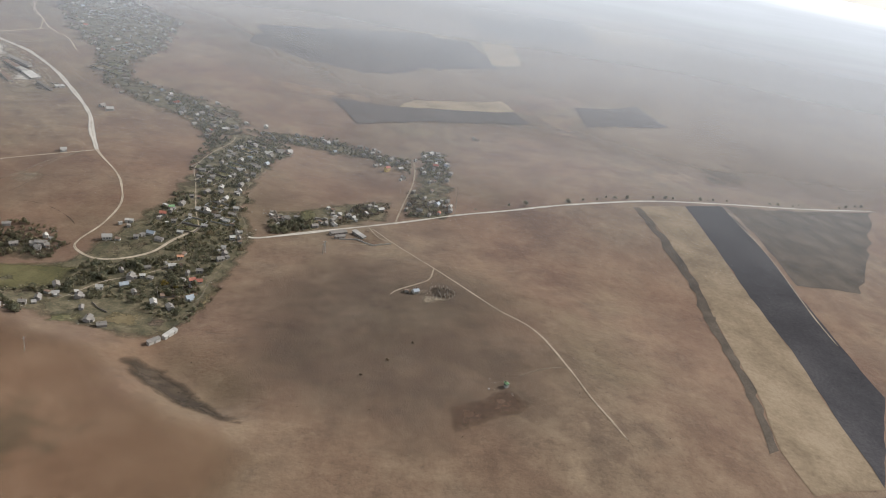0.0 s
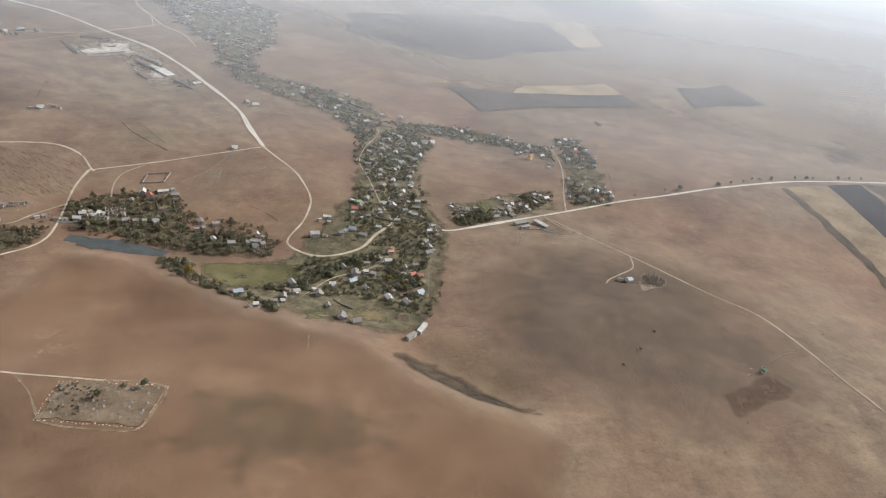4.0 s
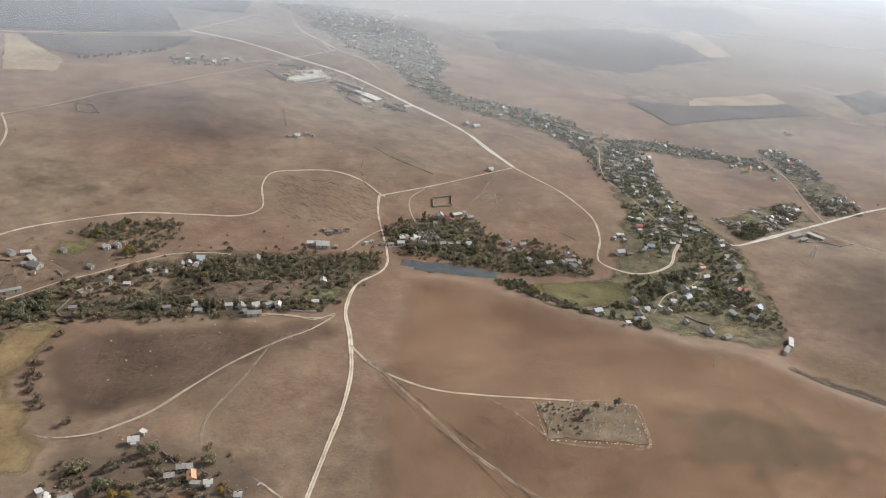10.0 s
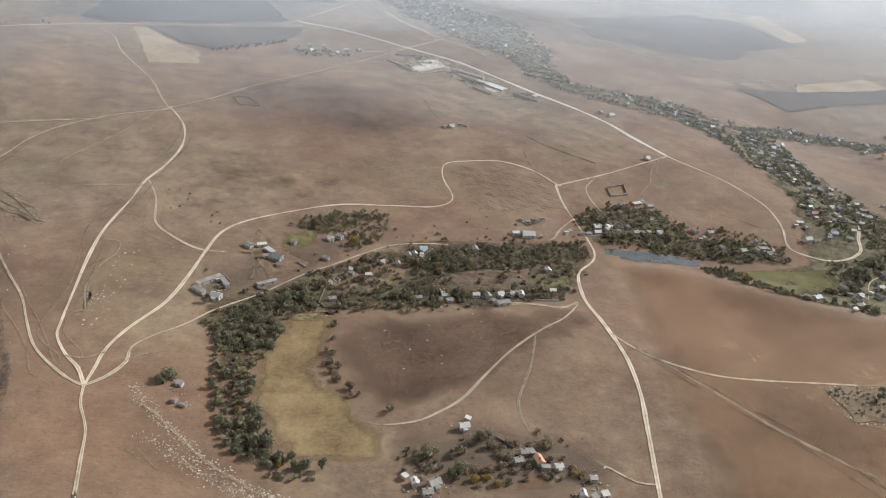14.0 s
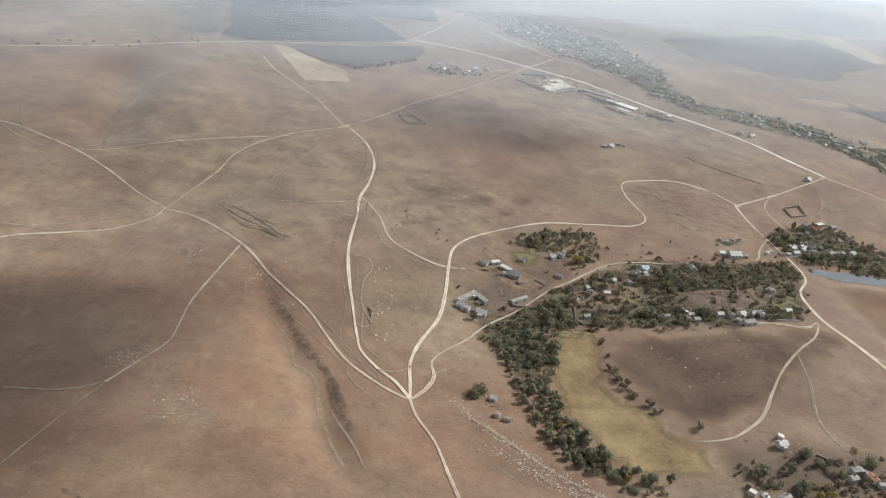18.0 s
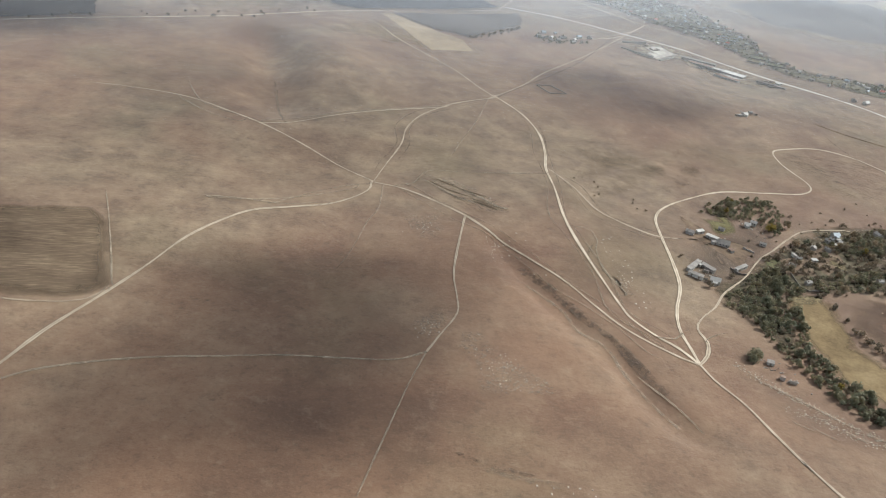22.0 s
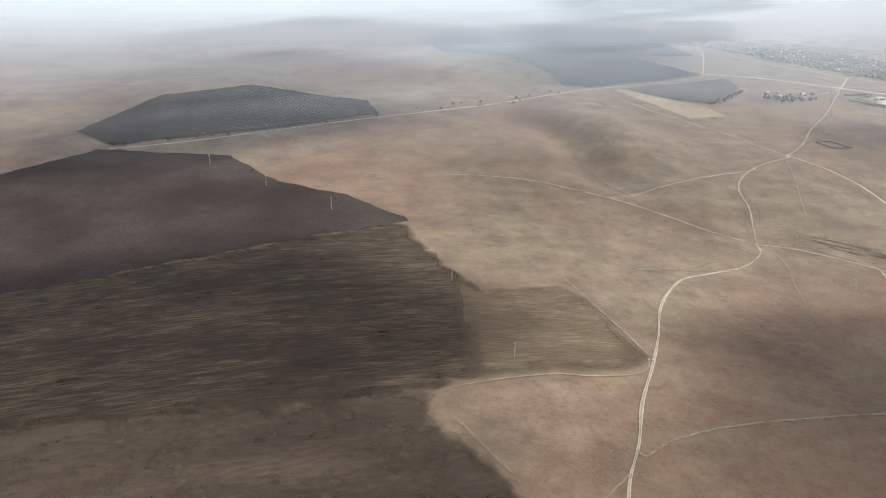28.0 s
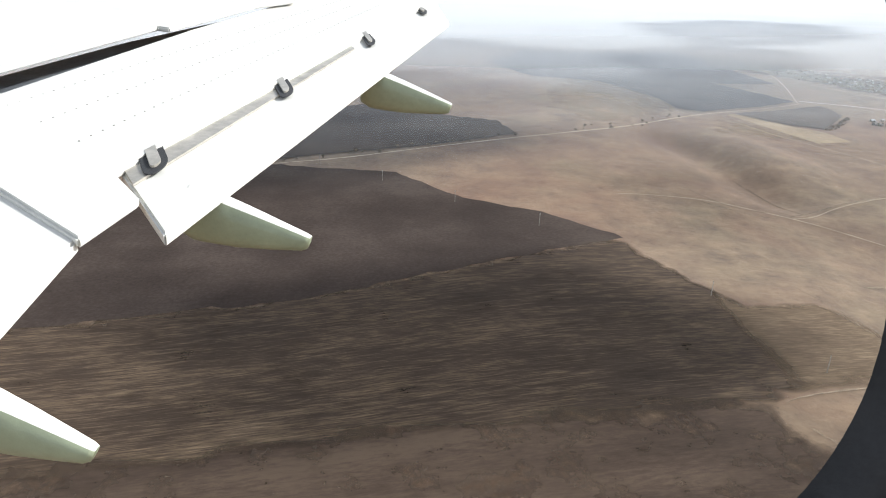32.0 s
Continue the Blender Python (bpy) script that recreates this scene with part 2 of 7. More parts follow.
def foliage(name, stops):
    m, t, n, l, b = nodes_of(name)
    info, geo = n.new("ShaderNodeObjectInfo"), n.new("ShaderNodeNewGeometry")
    spot = n.new("ShaderNodeTexNoise")
    spot.inputs["Scale"].default_value, spot.inputs["Detail"].default_value = 0.13, 2.0
    l.new(geo.outputs["Position"], spot.inputs["Vector"])
    f = maths(t, "ADD", maths(t, "MULTIPLY", spot.outputs["Fac"], 0.75), maths(t, "MULTIPLY", geo.outputs["Random Per Island"], 0.25))
    f = maths(t, "ADD", f, maths(t, "MULTIPLY", maths(t, "SUBTRACT", info.outputs["Random"], 0.5), 0.12))
    l.new(ramp(t, f, stops), b.inputs["Base Color"])
    b.inputs["Roughness"].default_value = 0.75
    b.inputs["Specular IOR Level"].default_value = 0.25
    dusty(b, 0.15)
    thin, both = n.new("ShaderNodeBsdfTranslucent"), n.new("ShaderNodeMixShader")
    l.new(b.inputs["Base Color"].links[0].from_socket, thin.inputs["Color"])
    both.inputs[0].default_value = 0.4
    l.new(b.outputs[0], both.inputs[1])
    l.new(thin.outputs[0], both.inputs[2])
    l.new(both.outputs[0], n["Material Output"].inputs["Surface"])
    return m


def water():
    m, t, n, l, b = nodes_of("pond water")
    l.new(ramp(t, grain(t, 8, 3), [(0.4, (0.040, 0.043, 0.038)), (0.65, (0.062, 0.064, 0.056))]), b.inputs["Base Color"])
    b.inputs["Roughness"].default_value = 0.08
    bumped(t, b, grain(t, 1.5, 3), 0.06, 0.1)
    return m


MAT = {
    "steppe": steppe(),
    "dirt": track("pale dirt road", (0.27, 0.212, 0.148), (0.57, 0.475, 0.355), 0.35),
    "track": track("worn field track", (0.23, 0.177, 0.122), (0.50, 0.41, 0.30), -0.1, 0.88),
    "faint": track("faint grassy track", (0.20, 0.155, 0.106), (0.42, 0.338, 0.243), -0.35, 0.55),
    "paved": track("dusty paved road", (0.36, 0.32, 0.265), (0.60, 0.545, 0.46), 0.7),
    "edge": track("eroded earth edge", (0.18, 0.137, 0.093), (0.28, 0.22, 0.152), -1.35, 0.6),
    "gully": track("eroded gully", (0.082, 0.056, 0.040), (0.145, 0.103, 0.071), -1.5),
    "bank": track("bare clay bank", (0.24, 0.178, 0.122), (0.42, 0.335, 0.245), -1.3, 0.7),
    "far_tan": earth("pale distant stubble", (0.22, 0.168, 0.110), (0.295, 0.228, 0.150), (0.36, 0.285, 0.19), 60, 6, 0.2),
    "bare_turf": earth("bare trampled turf", (0.10, 0.072, 0.047), (0.155, 0.112, 0.072), (0.215, 0.16, 0.106), 12, 1.4, 0.6),
    "tan": earth("stubble", (0.165, 0.122, 0.078), (0.230, 0.172, 0.111), (0.288, 0.222, 0.148), 30, 3),
    "dark": earth("dark ploughed soil", (0.033, 0.024, 0.020), (0.047, 0.035, 0.029), (0.068, 0.052, 0.043), 60, 2.2, 0.2, sheen=0.0),
    "plough_grey": earth("cold grey ploughed soil", (0.034, 0.032, 0.034), (0.048, 0.045, 0.047), (0.068, 0.063, 0.064), 60, 2.2, 0.5, sheen=0.0),
    "slate": earth("grey-brown winter field", (0.075, 0.063, 0.056), (0.102, 0.086, 0.076), (0.132, 0.110, 0.095), 90, 4, 0.3, sheen=0.0),
    "slate_blue": earth("blue-grey ploughed soil", (0.055, 0.051, 0.053), (0.076, 0.071, 0.073), (0.100, 0.093, 0.093), 90, 3, 0.3, sheen=0.0),
    "umber": earth("brown harrowed soil", (0.055, 0.044, 0.034), (0.088, 0.070, 0.053), (0.125, 0.10, 0.075), 25, 1.6, 0.5),
    "rows": furrows("old plough rows", ((0.028, 0.019, 0.013), (0.054, 0.037, 0.025), (0.100, 0.070, 0.045), (0.20, 0.145, 0.092))),
    # paler copy of the plough rows, sunlight put into its tones
    "sunlit_rows": furrows("straw plough rows painted sunlit", ((0.068, 0.046, 0.029), (0.108, 0.075, 0.047), (0.155, 0.111, 0.069), (0.225, 0.168, 0.107))),
    # dark earth; on the scarp its tone stands for shade
    "scarp": earth("dark weedy earth and scarp shade", (0.040, 0.030, 0.021), (0.066, 0.049, 0.034), (0.10, 0.074, 0.051), 12, 1.6, 0.6, soft=0.9, fray=8, ragged=1.2),
    "meadow": earth("yellowing meadow", (0.130, 0.090, 0.045), (0.200, 0.140, 0.070), (0.255, 0.186, 0.098), 25, 1.6, soft=1.0, fray=9, ragged=1.2),
    "green": earth("green pasture", (0.082, 0.075, 0.034), (0.130, 0.114, 0.050), (0.180, 0.15, 0.074), 18, 1.5, soft=1.0, fray=9, ragged=1.2),
    "garden": earth("bare garden soil", (0.075, 0.052, 0.034), (0.14, 0.095, 0.062), (0.20, 0.145, 0.095), 6, 0.9),
    "rust": earth("rust-brown grass", (0.150, 0.088, 0.052), (0.225, 0.134, 0.079), (0.285, 0.182, 0.112), 45, 2.2, 0.5, soft=0.62, fray=50, ragged=0.7),
    "rust_dark": earth("dark rusty grass", (0.084, 0.053, 0.037), (0.128, 0.082, 0.056), (0.178, 0.118, 0.082), 30, 2.2, soft=0.85, fray=40, ragged=1.2),
    "straw": earth("sunlit straw grass", (0.22, 0.165, 0.10), (0.29, 0.215, 0.13), (0.35, 0.27, 0.17), 50, 4, soft=0.55),
    "olive": earth("olive turf", (0.078, 0.062, 0.039), (0.130, 0.100, 0.062), (0.19, 0.142, 0.088), 20, 2.6, soft=0.42, fray=16, ragged=3.0),
    "grey": earth("grey-brown turf", (0.098, 0.074, 0.056), (0.142, 0.108, 0.081), (0.185, 0.145, 0.110), 24, 2.4, 0.6, soft=0.42, fray=50, ragged=1.3),
    "yard": earth("weedy yards and gardens", (0.056, 0.052, 0.032), (0.112, 0.097, 0.057), (0.21, 0.17, 0.108), 8, 1.3, 0.6, soft=1.0),
    "thicket": earth("dark weedy thicket floor", (0.052, 0.043, 0.026), (0.084, 0.068, 0.041), (0.14, 0.109, 0.066), 9, 1.2, 0.6, soft=1.0),
    # distance haze is put into this paler grass colour
    "far_plain": earth("hazed dry grassland", (0.195, 0.145, 0.103), (0.238, 0.18, 0.13), (0.285, 0.222, 0.162), 260, 70, 0.1, soft=0.8, fray=180, ragged=0.9),
    "scar": earth("bare pale scar", (0.20, 0.155, 0.11), (0.28, 0.225, 0.16), (0.36, 0.30, 0.22), 9, 1.5, soft=0.7),
    "pale_flecks": flecked("pale stony flecks in the turf", (0.38, 0.32, 0.24), 1.6, 0.50, 0.36),
    "ridges": flecked("low weedy ridges", (0.075, 0.058, 0.038), 1.1, 0.52, 0.3, (9, 1, 1), -42),
    "fallow": earth("dark fallow", (0.036, 0.025, 0.018), (0.058, 0.040, 0.029), (0.090, 0.064, 0.045), 30, 1.8, 0.5, (4, 1, 1), 10, soft=1.0),
    "soil_plot": earth("dug garden soil", (0.080, 0.056, 0.040), (0.130, 0.094, 0.066), (0.185, 0.138, 0.098), 5, 0.8, 0.5, soft=0.85, fray=4),
    "grass_plot": earth("green garden grass", (0.085, 0.086, 0.045), (0.135, 0.125, 0.062), (0.19, 0.165, 0.088), 6, 0.9, soft=0.85, fray=4),
    "dry_plot": earth("dry garden grass", (0.125, 0.098, 0.052), (0.185, 0.145, 0.078), (0.24, 0.19, 0.11), 6, 0.9, soft=0.85, fray=4),
    "yard_slab": earth("broken pale concrete", (0.30, 0.265, 0.225), (0.47, 0.43, 0.37), (0.60, 0.555, 0.485), 8, 1.6, 0.3, soft=1.0, fray=10, ragged=1.6),
    "concrete": plain("weathered concrete", (0.36, 0.335, 0.30), 0.9, vary=0.4, size=9),
    "white_wall": plain("limewashed wall", (0.43, 0.405, 0.36), 0.9, random=0.6),
    "grey_wall": plain("grey block wall", (0.33, 0.30, 0.27), 0.9, random=0.4),
    "ochre_wall": plain("yellow rendered wall", (0.52, 0.38, 0.14), 0.85),
    "pale_stone": plain("pale limestone", (0.38, 0.32, 0.245), 0.95, vary=0.3, size=0.8),
    "stone": plain("field stone", (0.29, 0.25, 0.205), 0.95, vary=0.35, size=0.8, random=0.5),
    "slate_roof": plain("grey corrugated roof", (0.25, 0.224, 0.193), 0.85, vary=0.3, random=0.6),
    "tin_roof": plain("bright tin roof", (0.47, 0.44, 0.39), 0.75, 0.0, 0.2, random=0.7),
    "blue_roof": plain("pale blue sheet roof", (0.34, 0.375, 0.40), 0.65, 0.0, 0.12, random=0.4),
    "yard_white": plain("whitened roof sheet", (0.55, 0.525, 0.48), 0.8, vary=0.25, size=3),
    "rust_roof": plain("rusty sheet roof", (0.22, 0.145, 0.10), 0.85, vary=0.35, random=0.5),
    "red_roof": plain("red tile roof", (0.36, 0.13, 0.085), 0.8),
    "orange_roof": plain("orange tile roof", (0.52, 0.25, 0.14), 0.8),
    "green_roof": plain("green sheet roof", (0.22, 0.36, 0.18), 0.6),
    "wood": plain("grey weathered wood", (0.17, 0.145, 0.12), 0.9, random=0.4),
    "bark": plain("bark", (0.085, 0.066, 0.05), 0.95),
    "leaf": foliage("autumn leaves", [(0.30, (0.118, 0.122, 0.078)), (0.42, (0.160, 0.156, 0.096)), (0.54, (0.205, 0.186, 0.110)), (0.66, (0.235, 0.190, 0.110)), (0.78, (0.26, 0.185, 0.105))]),
    "gold_leaf": foliage("yellow leaves", [(0.35, (0.14, 0.11, 0.028)), (0.55, (0.26, 0.19, 0.042)), (0.75, (0.34, 0.22, 0.06))]),
    "brown_leaf": foliage("browning leaves", [(0.30, (0.160, 0.136, 0.090)), (0.45, (0.222, 0.175, 0.112)), (0.60, (0.275, 0.20, 0.120)), (0.75, (0.31, 0.20, 0.11))]),
    "scrub": foliage("bare scrub", [(0.35, (0.125, 0.102, 0.070)), (0.55, (0.185, 0.142, 0.095)), (0.75, (0.245, 0.175, 0.11))]),
    "water": water(),
    "metal": plain("galvanised steel", (0.45, 0.45, 0.44), 0.5, 0.6),
    "glass": plain("dark window pane", (0.03, 0.035, 0.04), 0.15, vary=0.05),
}

# ---- land ----
# gentle hills and hollows: centre x, y, spread, height
HILLS = [
    (-540, 440, 170, -15.7),
    (140, 320, 110, 18.7),
    (-140, 720, 170, -3.8),
    (-220, 240, 70, 13.3),
    (340, 680, 110, 13.9),
    (-980, 920, 170, 18.7),
    (-1100, 360, 110, 9.3),
    (-260, 440, 70, -12),
    (-540, 240, 70, -5.8),
    (300, 1040, 70, 12.2),
    (-20, 760, 70, -13.7),
    (-380, 840, 70, -8.7),
    (-60, 240, 70, 9),
    (-580, 680, 110, 4.4),
    (-100, 400, 70, -5.5),
    (-820, 440, 70, -7.2),
    (380, 1240, 260, -6.6),
    (-820, 280, 70, -4.7),
    (-660, 440, 70, 5.7),
    (60, 440, 70, 3.8),
    (140, 680, 70, 5.5),
    (20, 600, 70, -4.4),
    (-380, 320, 70, 1.9),
]


POND = -13.2


def along(points, gap, spread, h):
    """A run of small swells or hollows along a line."""
    out = []
    for (x0, y0), (x1, y1) in zip(points, points[1:]):
        n = max(1, round(math.hypot(x1 - x0, y1 - y0) / gap))
        out += [(x0 + (x1 - x0) * k / n, y0 + (y1 - y0) * k / n, spread, h) for k in range(n)]
    return out


# the sharp brow of the near hill, the scarp behind its end, and the gully
HILLS += along([(-300, 428), (-262, 416), (-235, 400), (-213, 384), (-190, 364), (-168, 355), (-142, 347), (-124, 338), (-108, 318), (-94, 296), (-72, 281), (-50, 273), (-30, 268)], 20, 15, 2.2)
HILLS += along([(-98, 340), (-80, 325), (-62, 308), (-46, 294), (-34, 286)], 14, 13, -2.4)
GULLY = [(-711, 382), (-704, 360), (-699, 344), (-690, 320), (-680, 300), (-668, 282), (-663, 265), (-659, 246), (-650, 230), (-639, 215)]
HILLS += along(GULLY, 10, 6.5, -1.9)
HILLS += along([(-905, 750), (-888, 690), (-878, 620), (-866, 570), (-857, 545)], 24, 18, -4.2)
HILLS += along([(-850, 740), (-830, 680), (-812, 620)], 30, 28, 4.0)
SWELLS = np.array(HILLS)


def height(x, y):
    """The land's height; x and y may be arrays."""
    if np.ndim(x) == 0:
        z = 2.93 + float((SWELLS[:, 3] * np.exp(-((x - SWELLS[:, 0]) ** 2 + (y - SWELLS[:, 1]) ** 2) / (2 * SWELLS[:, 2] ** 2))).sum())
    else:
        z = 2.93 + 0 * x
        for cx, cy, spread, h in HILLS:
            z = z + h * np.exp(-((x - cx) ** 2 + (y - cy) ** 2) / (2 * spread**2))
    dip = np.clip(4 * (1.15 - np.sqrt(((x + 299) / 35) ** 2 + ((y - 455 + (x + 299) * 0.1) / 13.5) ** 2)), 0, 1)
    z = z + dip * (POND - 0.3 - z)
    far = np.clip((y - 1500) / 900, 0, 1)
    return z + far * (14 * np.sin(x / 420 + 1.0) * np.sin(y / 530) + 9 * np.sin((x + y) / 310))


def sheet(name, points, faces, mat, uv=None, smooth=True):
    me = bpy.data.meshes.new(name)
    me.from_pydata([tuple(map(float, p)) for p in points], [], faces)
    if uv is not None:
        layer = me.uv_layers.new(name="UVMap")
        loops = np.zeros(len(me.loops), dtype=np.int32)
        me.loops.foreach_get("vertex_index", loops)
        layer.data.foreach_set("uv", np.asarray(uv, dtype=np.float32)[loops].ravel())
    me.materials.append(mat)
    if smooth:
        me.polygons.foreach_set("use_smooth", [True] * len(me.polygons))
    me.update()
    return new(name, me)


def steps(a, b, size):
    return np.linspace(a, b, max(2, int(round((b - a) / size)) + 1))


def land():
    xs = np.concatenate([steps(-5600, -1800, 190)[:-1], steps(-1800, -735, 7.5)[:-1], steps(-735, -610, 4)[:-1], steps(-610, -340, 7.5)[:-1], steps(-340, 0, 5)[:-1], steps(0, 900, 7.5)[:-1], steps(900, 5600, 190)])
    ys = np.concatenate([steps(-3000, -100, 160)[:-1], steps(-100, 200, 7.5)[:-1], steps(200, 440, 5)[:-1], steps(440, 1500, 7.5)[:-1], steps(1500, 5600, 120)])
    gx, gy = np.meshgrid(xs, ys)
    gz = height(gx, gy)
    pts = np.stack([gx.ravel(), gy.ravel(), gz.ravel()], -1)
    w, h = len(xs), len(ys)
    i = (np.arange(h - 1)[:, None] * w + np.arange(w - 1)[None]).ravel()
    faces = np.stack([i, i + 1, i + 1 + w, i + w], -1).tolist()
    tagged(sheet("ground", pts, faces, MAT["steppe"]), "brown dry grazed steppe with rust and straw patches", "ground", kind="structure")


land()


def curve(points, gap=4.0):
    """A smooth line through points, about gap metres from one place to the next."""
    p = np.array(points, float)
    p = np.vstack([2 * p[0] - p[1], p, 2 * p[-1] - p[-2]])
    out = []
    for k in range(1, len(p) - 2):
        a, b, c, d = p[k - 1 : k + 3]
        n = max(2, int(np.linalg.norm(c - b) / gap))
        for s in np.arange(n) / n:
            out.append(0.5 * (2 * b + (c - a) * s + (2 * a - 5 * b + 4 * c - d) * s**2 + (3 * b - a - 3 * c + d) * s**3))
    out.append(p[-2])
    return np.array(out)


LIFT = [0.27]
ROADS = []


ROUTES = []


def road(name, points, width, mat, label, category="road"):
    """Plans a ribbon over the land; lay_roads() builds all of them."""
    ROUTES.append((name, [tuple(map(float, p)) for p in points], width, mat, label, category))


def lay_roads():
    """Lays the planned ribbons: an end that comes near another way runs into it, an open end fades out."""
    lines = [curve(r[1]) for r in ROUTES]
    for k, (name, points, width, mat, label, category) in enumerate(ROUTES):
        joined = [False, False]
        if mat not in ("gully", "edge", "bank"):
            others = np.concatenate([o for i, o in enumerate(lines) if i != k and ROUTES[i][3] not in ("gully", "edge", "bank")])
            for side, end in enumerate((points[0], points[-1])):
                gap = np.linalg.norm(others - end, axis=1)
                n = gap.argmin()
                if gap[n] < min(14, 0.4 * np.linalg.norm(np.subtract(points[0], points[-1]))):
                    joined[side] = True
                    if gap[n] > 1.2:
                        at = tuple(others[n])
                        points = [at] + points if side == 0 else points + [at]
        ribbon(name, curve(points), width, mat, label, category, joined)


def ribbon(name, line, width, mat, label, category, joined):
    """A ribbon laid over the land, with an uneven edge."""
    rng = np.random.default_rng(abs(int(line[0][0] * 31 + line[-1][1] * 17)))
    if mat != "gully":
        ROADS.append(line)
    way = np.gradient(line, axis=0)
    way /= np.linalg.norm(way, axis=1)[:, None] + 1e-9
    side = np.stack([-way[:, 1], way[:, 0]], -1)
    slow = np.interp(np.arange(len(line)), np.arange(0, len(line) + 12, 12), rng.uniform(0.82, 1.22, len(np.arange(0, len(line) + 12, 12))))
    half = width * (0.46 if mat in ("paved", "gully", "edge", "bank") else 0.35) * slow * (1 + 0.16 * np.convolve(rng.normal(size=len(line) + 8), np.ones(5) / 2.2, "same")[4:-4])
    half = np.clip(half, width * 0.24, width * 0.7)
    LIFT[0] += 0.0012
    pts, uv = [], []
    across = (-1.0, -0.5, 0.0, 0.5, 1.0)
    for k, (p, s, h) in enumerate(zip(line, side, half)):
        fade = min(1.0, 1.0 if joined[0] else k / 5, 1.0 if joined[1] else (len(line) - 1 - k) / 5)
        for u in across:
            q = p + s * h * u
            pts.append((q[0], q[1], height(q[0], q[1]) + LIFT[0] - 0.05 * u * u))
            uv.append((u, fade))
    n = len(across)
    faces = [(r * n + c, r * n + c + 1, (r + 1) * n + c + 1, (r + 1) * n + c) for r in range(len(line) - 1) for c in range(n - 1)]
    ob = sheet(name, pts, faces, MAT[mat], uv)
    return tagged(ob, label, category, kind="structure")


def berm(points, width, tall, label):
    """An old earth bank: a low rounded ridge with a lumpy crest."""
    line = curve(points, 2.0)
    way = np.gradient(line, axis=0)
    way /= np.linalg.norm(way, axis=1)[:, None] + 1e-9
    side = np.stack([-way[:, 1], way[:, 0]], -1)
    pts = []
    across = (-1.0, -0.6, -0.25, 0.0, 0.25, 0.6, 1.0)
    for k, (p, s) in enumerate(zip(line, side)):
        end = min(1, min(k, len(line) - 1 - k) / 2)
        for u in across:
            q = p + s * width * 0.5 * u
            pts.append((q[0], q[1], height(q[0], q[1]) - 0.05 + tall * end * (0.8 + 0.25 * math.sin(k * 1.7)) * math.cos(u * math.pi / 2)))
    n = len(across)
    faces = [(r * n + c, r * n + c + 1, (r + 1) * n + c + 1, (r + 1) * n + c) for r in range(len(line) - 1) for c in range(n - 1)]
    return tagged(sheet("earth_bank", pts, faces, MAT["bare_turf"]), label, "bank", kind="structure")


def outline(points, jitter=1.5, gap=9.0, seed=1):
    """A closed outline with many corners and a slightly ragged run."""
    rng = np.random.default_rng(seed)
    out = []
    n = len(points)
    for k in range(n):
        a, b = np.array(points[k], float), np.array(points[(k + 1) % n], float)
        m = max(1, int(np.linalg.norm(b - a) / gap))
        for s in np.arange(m) / m:
            out.append(a + (b - a) * s + rng.normal(size=2) * jitter * (0.4 if s == 0 else 1))
    return np.array(out)


def inside(poly, pts):
    p, q = np.asarray(poly, float), np.asarray(pts, float)
    hit = np.zeros(len(q), bool)
    for (x0, y0), (x1, y1) in zip(p, np.roll(p, -1, 0)):
        cross = ((y0 > q[:, 1]) != (y1 > q[:, 1])) & (q[:, 0] < (x1 - x0) * (q[:, 1] - y0) / (y1 - y0 + 1e-12) + x0)
        hit ^= cross
    return hit


def field(name, points, mat, label, lift=0.06, jitter=1.2, gap=9.0, cell=10.0, level=None, soft=0.0):
    """A patch of other ground laid over the land within an outline."""
    edge = outline(points, jitter, gap, int(abs(points[0][0])) + 3)
    lo, hi = edge.min(0), edge.max(0)
    cell = max(cell, (hi - lo).max() / 75)
    gx, gy = np.meshgrid(np.arange(lo[0], hi[0], cell), np.arange(lo[1], hi[1], cell))
    grid = np.stack([gx.ravel(), gy.ravel()], -1)
    grid = grid[inside(edge, grid)]
    gap2 = ((grid[:, None] - edge[None]) ** 2).sum(-1).min(1) if len(grid) else np.zeros(0)
    grid = grid[gap2 > (cell * 0.3) ** 2]
    n = len(edge)
    co = [Vector(p) for p in edge] + [Vector(p) for p in grid]
    v, _, f, _, _, _ = delaunay_2d_cdt(co, [(i, (i + 1) % n) for i in range(n)], [list(range(n))], 1, 1e-4)
    pts = [(p.x, p.y, level if level is not None else height(p.x, p.y) + 0.13 + lift) for p in v]
    uv = None
    if soft:
        at = np.array([(p.x, p.y) for p in v])
        ring = np.concatenate([edge + (np.roll(edge, -1, 0) - edge) * s for s in (0, 0.5)])
        uv = np.stack([np.clip(np.sqrt(((at[:, None] - ring[None]) ** 2).sum(-1).min(1)) / soft, 0, 1), np.zeros(len(at))], -1)
    return tagged(sheet(name, pts, f, MAT[mat], uv), label, "field", kind="structure")


field("field", [(289.5, 659.2), (344.8, 676.9), (342, 560), (338, 430), (324.2, 339.4), (318.8, 288.1), (264.6, 272.2), (261.3, 304.4), (278, 374), (287, 446), (298, 517), (297, 590)], "tan", "pale tan stubble strip beside dark ploughland", 0.07, 0.5, 14)
field("field", [(344.8, 676.9), (399.5, 701.7), (397, 600), (392, 490), (385, 384.1), (318.8, 288.1), (324.2, 339.4), (338, 430), (342, 560)], "plough_grey", "dark ploughed strip of field", 0.07, 0.5, 14)
field("field", [(281, 655), (288.5, 657), (296, 590), (297, 517), (286, 446), (277, 374), (260, 304), (252, 300), (269, 374), (278, 446), (289, 517), (288, 590)], "umber", "dark furrowed edge of the stubble strip", 0.07)
field("field", [(313, 1042), (457, 1185), (472, 1065), (308, 955)], "slate", "square grey-brown ploughed field", 0.9)
